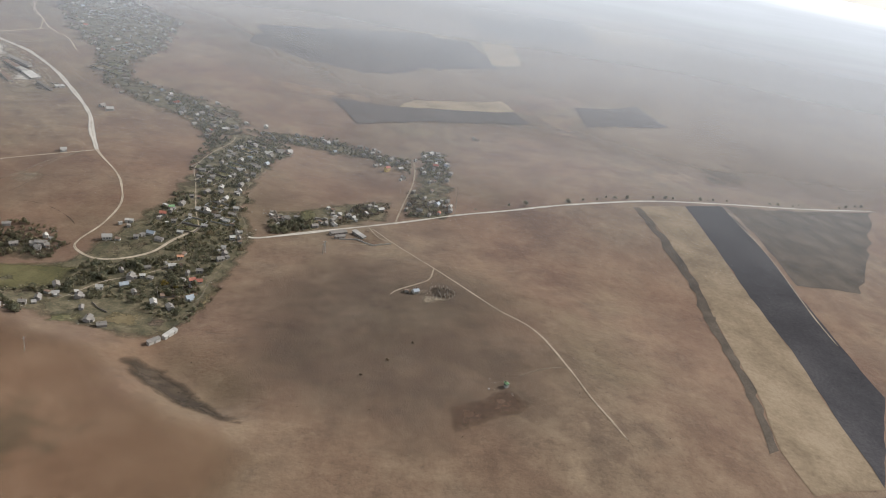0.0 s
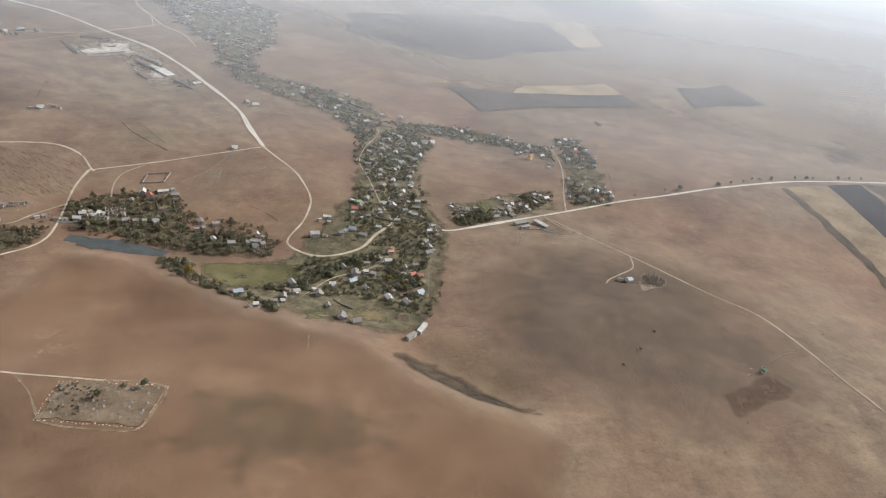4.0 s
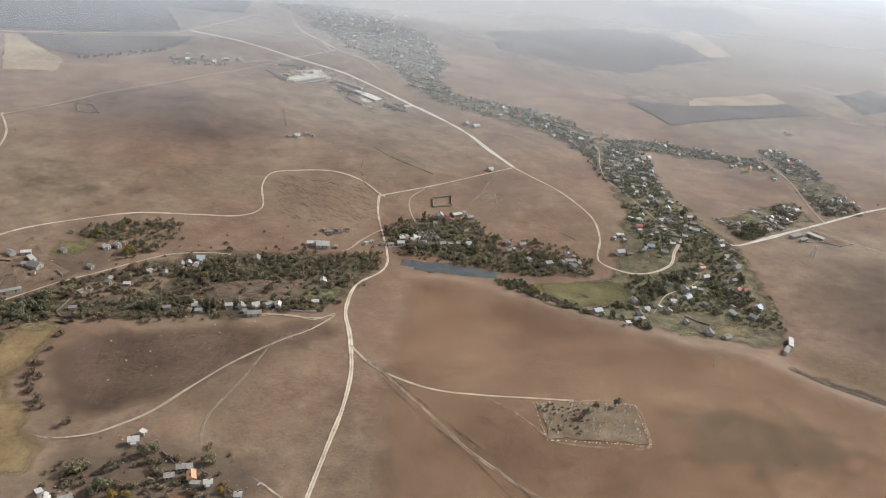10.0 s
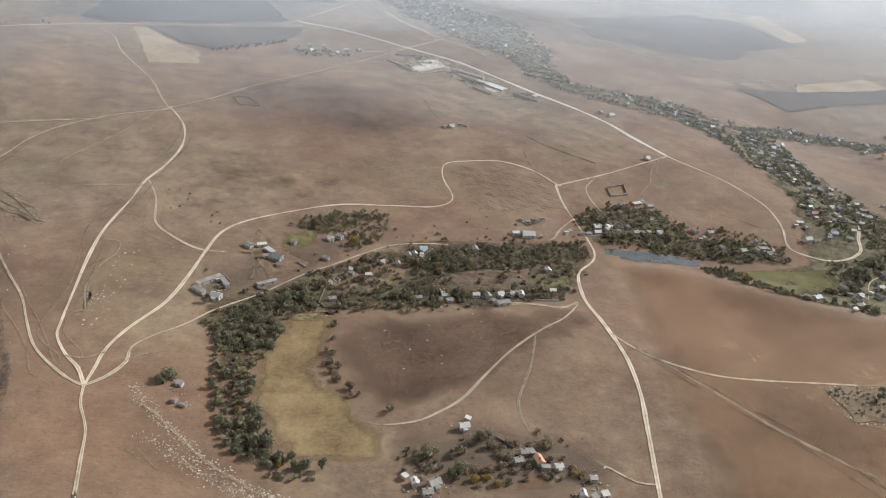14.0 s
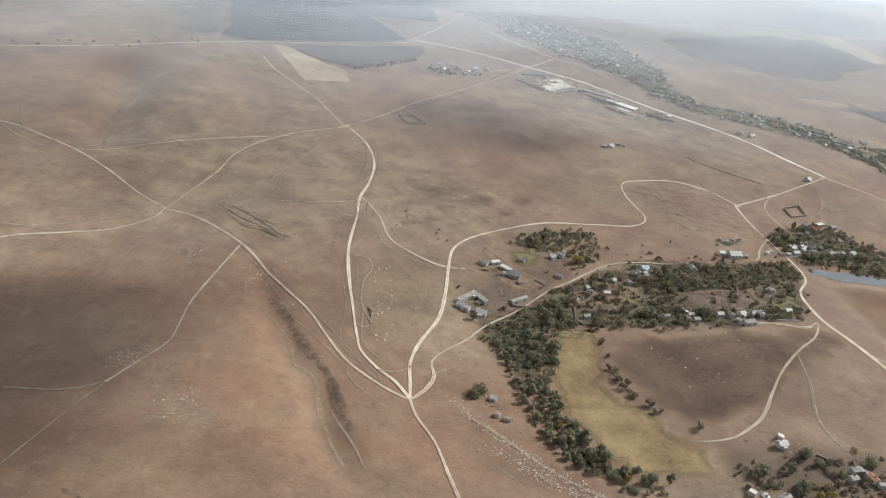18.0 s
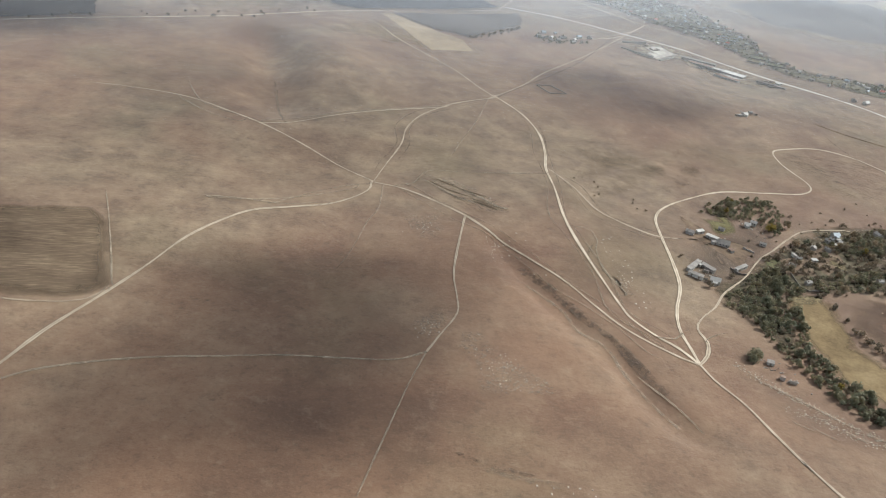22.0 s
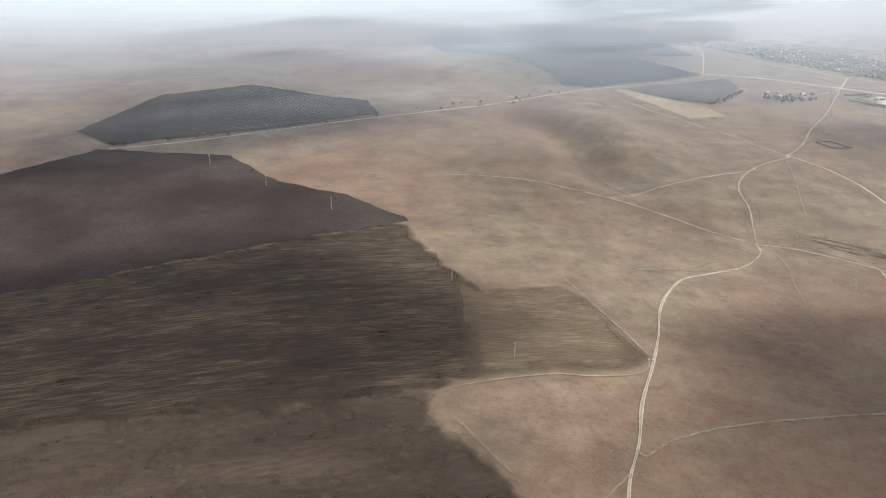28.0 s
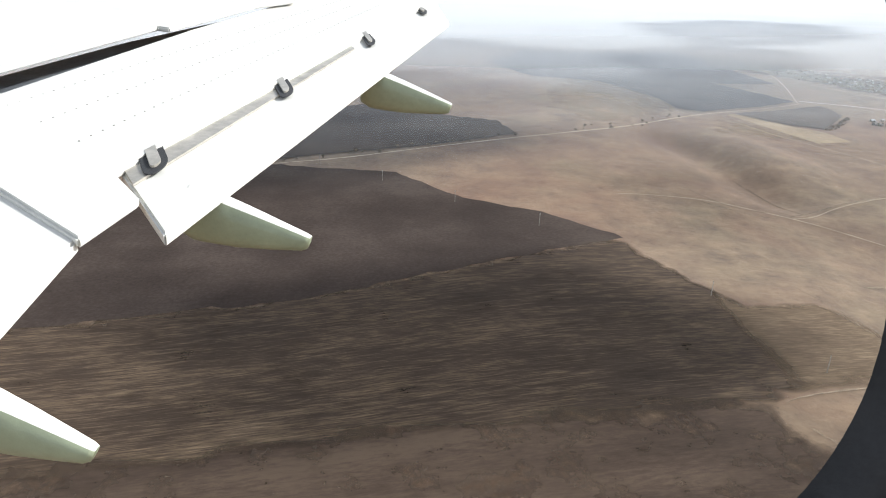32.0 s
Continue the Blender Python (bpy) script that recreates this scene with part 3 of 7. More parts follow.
field("field", [(-37, 926), (46, 929.6), (212, 986), (228, 943), (-2, 850)], "slate", "long grey ploughed field", 0.9)
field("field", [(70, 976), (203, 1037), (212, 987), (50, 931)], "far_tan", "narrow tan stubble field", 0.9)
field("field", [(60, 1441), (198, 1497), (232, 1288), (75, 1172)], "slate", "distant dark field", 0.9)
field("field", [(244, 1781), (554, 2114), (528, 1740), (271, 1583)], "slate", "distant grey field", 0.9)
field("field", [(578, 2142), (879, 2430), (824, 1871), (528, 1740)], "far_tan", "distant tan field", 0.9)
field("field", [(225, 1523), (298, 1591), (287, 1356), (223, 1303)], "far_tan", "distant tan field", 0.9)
field("turf", [(102, 325), (115, 309), (69, 283), (65, 303)], "rust_dark", "small dark dug plot on the hillside", 0.07, 1, 6, 5, soft=5)
field("field", [(-1040, 1390), (-988, 1192), (-890, 1140), (-852, 950), (-850, 892), (-818, 886), (-782, 916), (-700, 975), (-632, 1033), (-690, 1184), (-581, 1210), (-604, 1623), (-960, 1563)], "slate_blue", "large blue-grey ploughed field by the road", 0.9)
field("field", [(-777, 895), (-690, 950), (-604, 1008), (-613, 934), (-690, 836), (-730, 851)], "slate", "grey harrowed field beside the road", 0.9)
field("field", [(-1373, 325), (-1296, 344), (-1222, 360), (-1126, 404), (-1027, 460), (-1074, 515), (-1132, 548), (-1188, 620), (-1311, 642), (-1405, 499), (-1440, 452)], "dark", "dark freshly ploughed field with a pointed corner", 0.07)
field("field", [(-1302, 652), (-1264, 674), (-1157, 708), (-1065, 747), (-1081, 799), (-1137, 830), (-1233, 909), (-1329, 864), (-1356, 701)], "dark", "dark ploughed field along the road", 0.9)
field("field", [(-1430, 302), (-1373, 330), (-1296, 349), (-1222, 365), (-1126, 409), (-1030, 463), (-1015, 420), (-997, 380), (-985, 362), (-978, 330), (-978, 300), (-984, 278), (-999, 269), (-1012, 263), (-1048, 254), (-1080, 246), (-1116, 244), (-1160, 238), (-1185, 234), (-1400, 196)], "rows", "old ploughland with long grassy rows", 0.05, 0.6, soft=5)
# end of the rows outside the cloud shade, its sunlight painted in
field("field", [(-1003, 380), (-984, 361), (-936, 374), (-926, 361), (-917, 336), (-911, 317), (-906, 303), (-910, 290), (-921, 284), (-940, 281), (-956, 281), (-978, 276), (-1001, 268), (-1000, 300), (-1003, 335)], "sunlit_rows", "straw-coloured end of the plough rows, painted sunlit", 0.09, 0.6, 8, 8, soft=8)
field("field", [(-543, 350), (-517, 356), (-510, 348), (-515, 327), (-519, 303), (-498, 274), (-482, 262), (-483, 237), (-524, 234), (-549, 276), (-552, 305)], "meadow", "yellowing meadow ringed by trees", 0.07, soft=5)
field("field", [(-241, 443), (-205, 447), (-167, 446), (-174, 415), (-211, 401), (-236, 421)], "green", "green pasture beside the pond", 0.07, soft=5)
field("field", [(-790, 884), (-765, 836), (-737, 762), (-690, 777), (-697, 818), (-733, 850), (-777, 892)], "far_tan", "pale tan stubble by the road", 0.07)
field("field", [(-558, 448), (-532, 458), (-532, 436), (-546, 421), (-529, 406), (-544, 402), (-556, 423)], "green", "green garden plot at the farm", 0.07, soft=5)
field("garden", [(-108, 421), (-89, 427), (-87, 416), (-105, 410)], "garden", "bare brown dug garden plot", 0.08, 0.4, 4, 4)
field("garden", [(-38, 571), (-28, 577), (-23, 544), (-33, 535)], "grass_plot", "green garden strip between houses", 0.08, 0.4, 4, 4, soft=2)
# far plain, its colour paled to stand for haze
field("plain", [(-420, 1250), (-100, 860), (180, 820), (420, 740), (760, 780), (1500, 900), (2300, 1700), (1900, 3200), (600, 3400), (-500, 3300), (-1500, 3000), (-1300, 1750), (-700, 1350)], "far_plain", "dry grassland towards the horizon, paled for haze", 0.012, 10, 60, 60, soft=160)
# shade behind the brow, put into a dark ground patch
field("turf", [(-112, 333), (-104, 344), (-82, 336), (-62, 314), (-50, 300), (-36, 285), (-24, 277), (-48, 282), (-63, 290), (-80, 301), (-96, 313)], "scarp", "dark scarp below the hill with its shade painted in", 0.17, 1.5, 6, 5, soft=6)
field("field", [(402, 703), (647, 798), (469, 545), (400, 539), (405, 618)], "umber", "grey-brown fallow field by the road", 0.05, 2, 15)
field("garden", [(-438, 408), (-393, 420), (-398, 392), (-441, 385)], "garden", "bare brown dug garden plot", 0.085, 0.8, 6, 6)
field("garden", [(-488, 420), (-471, 426), (-476, 396), (-497, 380), (-500, 393)], "garden", "bare brown dug garden plot", 0.085, 0.8, 6, 6)
field("garden", [(-521, 397), (-494, 408), (-506, 379), (-527, 376)], "garden", "bare brown dug garden plot", 0.085, 0.8, 6, 6)
field("garden", [(-572, 446), (-552, 420), (-534, 409), (-554, 381), (-561, 396), (-574, 421)], "garden", "bare brown dug garden plot", 0.085, 0.8, 6, 6)
field("garden", [(-107.0, 426.9), (-86.4, 435.6), (-87.3, 423.4), (-98.5, 415.4), (-108.0, 416.3)], "soil_plot", "bare brown dug garden plot", 0.09, 0.6, 5, 5, soft=2.5)
field("garden", [(-106.2, 387.0), (-96.5, 390.5), (-98.4, 374.6), (-109.7, 372.4)], "soil_plot", "bare brown dug garden plot", 0.09, 0.6, 5, 5, soft=2.5)
field("garden", [(-161.8, 378.6), (-146.4, 386.3), (-143.5, 371.8), (-163.6, 365.6)], "grass_plot", "green garden plot of late crops", 0.09, 0.6, 5, 5, soft=2.5)
field("garden", [(-80.7, 429.7), (-73.4, 429.9), (-79.1, 399.8), (-86.4, 398.2)], "dry_plot", "yellowed grassy garden plot", 0.09, 0.6, 5, 5, soft=2.5)
field("garden", [(-36.3, 574.6), (-27.3, 582.6), (-21.8, 563.0), (-30.0, 555.8)], "grass_plot", "green garden plot of late crops", 0.09, 0.6, 5, 5, soft=2.5)
field("garden", [(-131.1, 390.8), (-109.3, 389.7), (-111.4, 372.9), (-136.3, 372.6)], "dry_plot", "yellowed grassy garden plot", 0.09, 0.6, 5, 5, soft=2.5)
field("garden", [(-449.2, 406.7), (-394.7, 414.0), (-396.9, 389.7), (-445.4, 384.4)], "soil_plot", "dark dug garden plot", 0.09, 0.6, 5, 5, soft=2.5)
field("garden", [(-391.0, 402.3), (-366.1, 409.5), (-368.3, 395.2), (-392.2, 390.3)], "grass_plot", "green garden plot of late crops", 0.09, 0.6, 5, 5, soft=2.5)
field("garden", [(-455.4, 399.7), (-446.4, 404.1), (-447.1, 383.6), (-458.2, 382.9)], "soil_plot", "bare brown dug garden plot", 0.09, 0.6, 5, 5, soft=2.5)
field("garden", [(-487.9, 400.3), (-477.5, 408.5), (-477.3, 387.6), (-489.2, 385.2)], "dry_plot", "yellowed grassy garden plot", 0.09, 0.6, 5, 5, soft=2.5)
field("garden", [(-336.2, 506.0), (-316.2, 517.2), (-317.7, 501.4), (-329.6, 492.0), (-338.2, 493.5)], "soil_plot", "dark dug garden plot", 0.09, 0.6, 5, 5, soft=2.5)
field("garden", [(-570.5, 399.3), (-562.2, 401.4), (-563.0, 382.3), (-569.9, 380.7)], "soil_plot", "bare brown dug garden plot", 0.09, 0.6, 5, 5, soft=2.5)
field("garden", [(-535.0, 394.7), (-520.2, 404.3), (-522.8, 383.2), (-537.1, 380.9)], "grass_plot", "green garden plot of late crops", 0.09, 0.6, 5, 5, soft=2.5)
field("garden", [(-539.7, 352.2), (-525.9, 357.7), (-512.9, 355.6), (-515.8, 347.2), (-540.8, 341.4)], "dry_plot", "yellowed grassy garden plot", 0.09, 0.6, 5, 5, soft=2.5)
field("turf", [(-1430, 212), (-1252, 243), (-1185, 250), (-1116, 258), (-1080, 260), (-1048, 266), (-1014, 268), (-1008, 251), (-996, 234), (-983, 215), (-969, 192), (-930, 130), (-1430, 120)], "fallow", "dark fallow land below the plough rows", 0.0315, 2.5, 9, 9, soft=12)
field("turf", [(-334, 436), (-314, 442), (-284, 438), (-261, 426), (-238, 410), (-214, 393), (-192, 375), (-170, 364), (-147, 356), (-126, 348), (-109, 329), (-94, 303), (-72, 290), (-50, 282), (-20, 262), (-40, 190), (-140, 165), (-260, 165), (-350, 180), (-352, 300), (-335, 380)], "rust", "rust-brown dry grass slope", 0.0330, 1.5, 9, 5, soft=20)
field("turf", [(-512, 352), (-440, 362), (-370, 371), (-350, 352), (-400, 322), (-440, 285), (-480, 266), (-495, 268), (-508, 300), (-514, 325)], "rust_dark", "dark rusty grass on the hillside", 0.0345, 2.5, 9, 9, soft=16)
field("turf", [(-997, 1046), (-886, 1191), (-836, 1002), (-832, 899), (-901, 800), (-989, 770), (-1033, 868)], "straw", "pale straw-coloured hillside", 0.0360, 2.5, 9, 9, soft=45)
field("turf", [(-813, 859), (-714, 829), (-686, 782), (-724, 743), (-809, 762), (-876, 761)], "straw", "pale straw-coloured strip of grass", 0.0375, 2.5, 9, 9, soft=40)
field("turf", [(-633, 569), (-507, 567), (-524, 512), (-627, 446), (-650, 477)], "olive", "olive-green grazed turf", 0.0405, 2.5, 9, 9, soft=60)
field("turf", [(-220.5, 284.4), (-171.9, 301.6), (-119.3, 297.7), (-94.5, 266.0), (-115.6, 231.5), (-179.9, 220.1), (-213.2, 239.3)], "olive", "dark olive weedy patch on the slope", 0.1600, 2.5, 9, 9, soft=28)
# haze over the eastern hill, put into a greyer turf colour
field("turf", [(-77.6, 443.2), (-44.6, 480.5), (9.5, 503.9), (100.3, 504.8), (150.4, 455.2), (162.1, 351.0), (143.9, 288.9), (68.8, 245.5), (3.7, 260.2), (-35.5, 278.2), (-65.5, 301.9), (-77.0, 356.0)], "grey", "grey-brown weedy hillside, greyed for haze", 0.0435, 2.5, 9, 9, soft=60)
field("turf", [(-231, 409), (-184, 454), (-145, 559), (-146, 703), (-118, 763), (-63, 740), (-84, 592), (-63, 492), (-77, 398), (-87, 359), (-117, 358), (-168, 370), (-214, 386)], "yard", "weedy village yards and gardens", 0.0450, 2.5, 9, 9, soft=9)
field("turf", [(-215, 848), (-145, 798), (-118, 769), (-141, 680), (-170, 764)], "yard", "weedy village yards and gardens", 0.0465, 2.5, 9, 9, soft=14)
field("turf", [(-119, 774), (-29, 809), (65, 752), (58, 690), (18, 742), (-43, 757), (-87, 746)], "yard", "weedy village yards and gardens", 0.0480, 2.5, 9, 9, soft=14)
field("turf", [(-61, 556), (-13, 600), (43, 628), (34, 569), (-9, 540), (-59, 520)], "yard", "weedy village yards and gardens", 0.0495, 2.5, 9, 9, soft=9)
field("turf", [(75, 790), (103, 776), (100, 632), (92, 588), (48, 579), (59, 681)], "yard", "weedy village yards and gardens", 0.0510, 2.5, 9, 9, soft=10)
field("turf", [(-588, 353), (-523, 410), (-466, 453), (-343, 465), (-348, 426), (-370, 382), (-455, 358), (-514, 353), (-542, 346), (-551, 305), (-548, 274), (-527, 237), (-548, 236), (-567, 294)], "thicket", "dark weedy valley floor under trees", 0.0525, 2.5, 9, 9, soft=12)
field("turf", [(-345, 496), (-308, 531), (-276, 533), (-255, 490), (-184, 478), (-192, 450), (-240, 445), (-260, 457), (-305, 464), (-338, 466)], "thicket", "dark weedy bank above the pond", 0.0540, 2.5, 9, 9, soft=9)
field("turf", [(-496, 259), (-448, 268), (-398, 253), (-371, 233), (-388, 216), (-454, 215), (-486, 230)], "grey", "trampled yards round the lower houses", 0.0555, 2.5, 9, 9, soft=14)
field("turf", [(-596, 381), (-574, 421), (-552, 428), (-518, 460), (-491, 448), (-524, 404), (-555, 371), (-582, 348), (-595, 363)], "grey", "trampled farmyard ground", 0.0570, 2.5, 9, 9, soft=14)
field("turf", [(-478, 1305), (-380, 1300), (-286, 1228), (-260, 1020), (-276, 936), (-255, 880), (-200, 858), (-143, 832), (-100, 784), (-150, 708), (-187, 757), (-240, 784), (-292, 834), (-331, 892), (-347, 966), (-382, 1000), (-433, 1090), (-484, 1180)], "yard", "gardens of the far town", 0.0585, 2.5, 12, 12, soft=25)
field("turf", [(-655, 1590), (-470, 1490), (-380, 1300), (-470, 1195), (-530, 1290), (-600, 1400)], "yard", "gardens at the edge of the far town", 0.0600, 2.5, 12, 12, soft=30)
field("turf", [(-497.3, 885.8), (-461.1, 933.2), (-425.0, 946.6), (-390.2, 898.9), (-351.9, 847.7), (-321.7, 819.0), (-357.8, 785.2), (-393.7, 820.3), (-425.6, 871.4), (-459.1, 849.5), (-485.7, 855.4)], "scar", "bare pale trampled ground of an old works yard", 0.0615, 2.5, 9, 9, soft=12)
field("turf", [(440, 891), (507, 927), (503, 837), (455, 789), (402, 766)], "grey", "dark scrubby patch of turf", 0.0630, 2.5, 9, 9, soft=20)
field("turf", [(-271, 578), (-240, 583), (-244, 561), (-264, 556)], "scar", "bare pale scar in the turf", 0.0645, 2.5, 9, 9, soft=8)
field("field", [(-186, 1300), (120, 1503), (125, 1197), (-1, 1078), (-107, 1115), (-180, 1154)], "slate", "distant grey field", 0.055, 4, 20)
field("field", [(224, 1802), (501, 1996), (515, 1720), (240, 1588)], "slate", "distant grey field", 0.055, 4, 20)
field("turf", [(-266, 285), (-219, 283), (-221, 253), (-266, 257)], "bare_turf", "trampled weedy ground of the cemetery", 0.2, 0.8, 5, 5, soft=4)
field("garden", [(-37.8, 571), (-30.7, 574), (-20.7, 537), (-26, 530.5)], "grass_plot", "green strip of late crops between houses", 0.12, 0.4, 4, 4, soft=1.5)
field("garden", [(-43, 569), (-38.4, 571), (-27, 539), (-32.5, 537)], "soil_plot", "bare brown dug garden strip", 0.12, 0.4, 4, 4, soft=1.5)
field("garden", [(-104, 426), (-92, 432), (-87, 421), (-104, 418.5)], "soil_plot", "reddish dug garden plot", 0.14, 0.4, 4, 4, soft=1.5)
field("yard", [(19, 549.5), (33.5, 522), (26, 514.5), (14, 529)], "garden", "bare brown farmyard beside the road", 0.12, 0.5, 5, 5)
field("yard", [(57, 430), (63, 427), (72, 424.5), (81, 425), (77, 418.5), (66, 417), (58, 413.5)], "scar", "bare tan ground before the post ring", 0.14, 0.8, 4, 4, soft=2)
field("turf", [(63.5, 432), (66.5, 439.5), (74.5, 442.5), (80, 439), (81.5, 432), (78, 425.5), (71, 423.5), (65.5, 426)], "scarp", "dark dug earth inside the post ring", 0.16, 0.5, 4, 4, soft=2)
field("garden", [(-431, 228), (-417, 229.5), (-413.5, 221), (-431, 219.5)], "rust", "reddish bare garden below the houses", 0.1, 0.5, 4, 4, soft=2)
field("pond", [(-337, 465), (-326, 463), (-309, 463), (-285, 461), (-261, 454), (-265, 440), (-287, 446), (-315, 449), (-335, 448)], "water", "still dark grey-blue village pond", jitter=0.8, gap=5, level=POND)
for outline_points, mat, label in (
    ([(-750.4, 465.4), (-733.9, 467.1), (-703.6, 432.3), (-700.4, 422), (-713.7, 421), (-724.9, 412), (-741.4, 446)], "ridges", "low weedy ridges of an old digging"),
    ([(-752, 467), (-732, 469), (-701, 433), (-698, 420), (-714, 416), (-741.4, 444)], "pale_flecks", "pale stony flecks on an old digging"),
    ([(-648.5, 366), (-638, 366), (-638, 332), (-645, 330), (-647, 349)], "pale_flecks", "pale stony flecks beside the track"),
    ([(-744, 286), (-731, 289), (-726, 278), (-704, 255), (-700, 242), (-721, 242), (-737, 239), (-737, 263), (-746, 274)], "pale_flecks", "pale stony flecks on the hillside"),
    ([(-766, 290), (-757, 304), (-745, 306), (-749, 288), (-759, 272)], "pale_flecks", "pale stony flecks in the bend of the track"),
    ([(-768, 412), (-745, 416), (-741, 386), (-756, 373), (-765, 388)], "pale_flecks", "pale stony flecks between the tracks"),
    ([(-440, 585), (-360, 575), (-340, 500), (-420, 500)], "ridges", "low weedy ridges of an old digging"),
):
    field("turf", outline_points, mat, label, 0.15 + 0.0013 * len(label), 1.0, 7, 6, soft=3)
field("yard", [(-473, 871), (-457, 915), (-438, 935), (-418, 908), (-408, 895), (-426, 882), (-453, 859), (-466, 857)], "yard_slab", "cracked pale concrete yard of the old works", 0.1, 3, 8, 6, soft=9)
field("yard", [(-386, 850), (-375, 873), (-353, 847), (-357, 823), (-380, 815)], "yard_slab", "cracked pale concrete apron before the long shed", 0.1, 2, 8, 6, soft=7)
field("yard", [(-338, 821), (-319, 827), (-320, 797), (-334, 799)], "scar", "bare pale ground beside the works road", 0.1, 2, 6, 6, soft=5)
field("yard", [(-419, 896), (-376, 866), (-371, 855), (-390, 838), (-411, 872)], "scarp", "dark weedy ground between the works sheds", 0.09, 2, 6, 6, soft=6)
field("yard", [(49, 428), (52, 436), (60, 437), (63, 431), (58, 426)], "scar", "bare trampled yard beside the hut", 0.1, 1, 5, 5, soft=4)
road("dirt_road", [(-349, 556), (-349, 527), (-344, 492), (-341, 472), (-340, 452), (-345, 437), (-357, 421), (-362, 406), (-364, 379), (-361, 359), (-359, 344), (-357, 315), (-359, 285), (-364, 256), (-369, 228), (-392, 100)], 3.5, "dirt", "pale beaten dirt road winding over the brown steppe")
road("dirt_road", [(-349, 556), (-324, 571), (-294, 590), (-260, 615), (-227, 640)], 3.0, "dirt", "pale beaten dirt road winding over the brown steppe")
road("dirt_road", [(-620, 1041), (-551, 1016), (-471, 961), (-418, 932), (-393, 915), (-350, 870), (-310, 809), (-266, 734), (-247, 687), (-227, 642), (-196, 598), (-183, 571), (-174, 540), (-176, 507), (-184, 480), (-181, 468), (-165, 457), (-148, 459), (-131, 471), (-122, 490), (-110, 510)], 3.5, "dirt", "pale beaten dirt road winding over the brown steppe")
road("dirt_road", [(-1301, 643), (-1242, 664), (-1163, 700), (-1076, 733), (-1014, 754), (-932, 791), (-827, 870), (-735, 938), (-633, 1016)], 3.5, "dirt", "pale beaten dirt road winding over the brown steppe")
road("dirt_road", [(-633, 1016), (-555, 1241), (-504, 1462)], 3.8, "dirt", "pale beaten dirt road winding over the brown steppe")
road("dirt_road", [(-429, 1022), (-448, 1077), (-478, 1121), (-511, 1238), (-528, 1393)], 3, "dirt", "pale beaten dirt road winding over the brown steppe")
road("dirt_road", [(-426, 1023), (-473, 954), (-517, 916), (-546, 907)], 3, "dirt", "pale beaten dirt road winding over the brown steppe")
road("road", [(-62, 508), (-35, 523), (-1, 544), (43, 570), (94, 596), (149, 616), (211, 643), (292, 673), (373, 698), (482, 744), (581, 780), (648, 802)], 4.2, "paved", "dusty pale road running past the village")
road("track", [(44, 575), (51, 616), (61, 668), (65, 722), (62, 761)], 3.0, "track", "worn two-rut track across dry grass")
road("track", [(25, 549), (38, 527), (54, 501), (70, 476), (86, 450), (108, 416), (130, 391), (143, 351), (150, 324), (159, 301), (166, 282)], 2.8, "track", "worn two-rut track across dry grass")
road("track", [(70, 476), (65, 454), (53, 442), (40, 431), (37, 422), (43, 417)], 2.4, "track", "worn two-rut track across dry grass")
road("faint_track", [(143, 351), (125, 345), (108, 334), (100, 326)], 1.6, "faint", "faint grassy wheel track over the steppe")
road("track", [(-125, 751), (-123, 724), (-135, 674), (-139, 633), (-131, 601), (-124, 571), (-118, 545), (-109, 516)], 1.8, "track", "worn two-rut track across dry grass")
road("track", [(-173, 393), (-163, 406), (-149, 427), (-128, 440), (-114, 455), (-112, 473)], 1.7, "track", "worn two-rut track across dry grass")
road("track", [(-89, 392), (-85, 414), (-84, 435), (-80, 457), (-75, 470)], 1.5, "faint", "worn two-rut track across dry grass")
road("track", [(-86, 727), (-63, 736), (-73, 683), (-84, 631), (-88, 593), (-85, 556), (-75, 524), (-66, 491)], 1.5, "faint", "worn two-rut track across dry grass")
road("track", [(-358, 339), (-346, 320), (-330, 307), (-313, 298), (-290, 293), (-268, 290), (-247, 287)], 3, "track", "worn two-rut track across dry grass")
road("faint_track", [(-247, 287), (-227, 287), (-217, 281), (-218, 264), (-222, 250), (-241, 250), (-261, 254), (-269, 264), (-277, 277), (-290, 292)], 2.2, "faint", "faint grassy wheel track over the steppe")
road("faint_track", [(-346, 323), (-321, 283), (-303, 253), (-285, 231), (-273, 219), (-270, 210)], 3.4, "faint", "faint grassy wheel track over the steppe")
road("track", [(-371, 223), (-378.4, 224.5), (-387, 232), (-393.5, 237), (-400, 245)], 2.8, "track", "worn two-rut track across dry grass")
road("faint_track", [(-387, 232), (-392.6, 228.5), (-399, 225)], 2.0, "faint", "faint grassy wheel track over the steppe")
road("track", [(-371, 372), (-382, 356), (-398, 342), (-418, 321), (-433, 301), (-447, 281), (-460, 270), (-471, 264), (-489, 262), (-497, 268)], 2.8, "track", "worn two-rut track across dry grass")
road("faint_track", [(-471, 264), (-471, 253)], 2.2, "faint", "faint grassy wheel track over the steppe")
road("faint_track", [(-402, 338), (-410, 307), (-421, 275), (-417, 247)], 2.8, "faint", "faint grassy wheel track over the steppe")
road("track", [(-370, 376), (-382, 367), (-395, 371), (-415, 369)], 2.6, "track", "worn two-rut track across dry grass")
road("dirt_road", [(-622, 277), (-622, 290), (-622, 306), (-617, 325), (-606, 351), (-601, 380), (-598, 410), (-594, 435), (-582, 455), (-557, 476), (-522, 496), (-482, 501), (-451, 504), (-437, 520), (-443, 557), (-440, 582), (-424, 591), (-391, 597), (-365, 583), (-347, 557)], 3.0, "dirt", "pale beaten dirt road winding over the brown steppe")
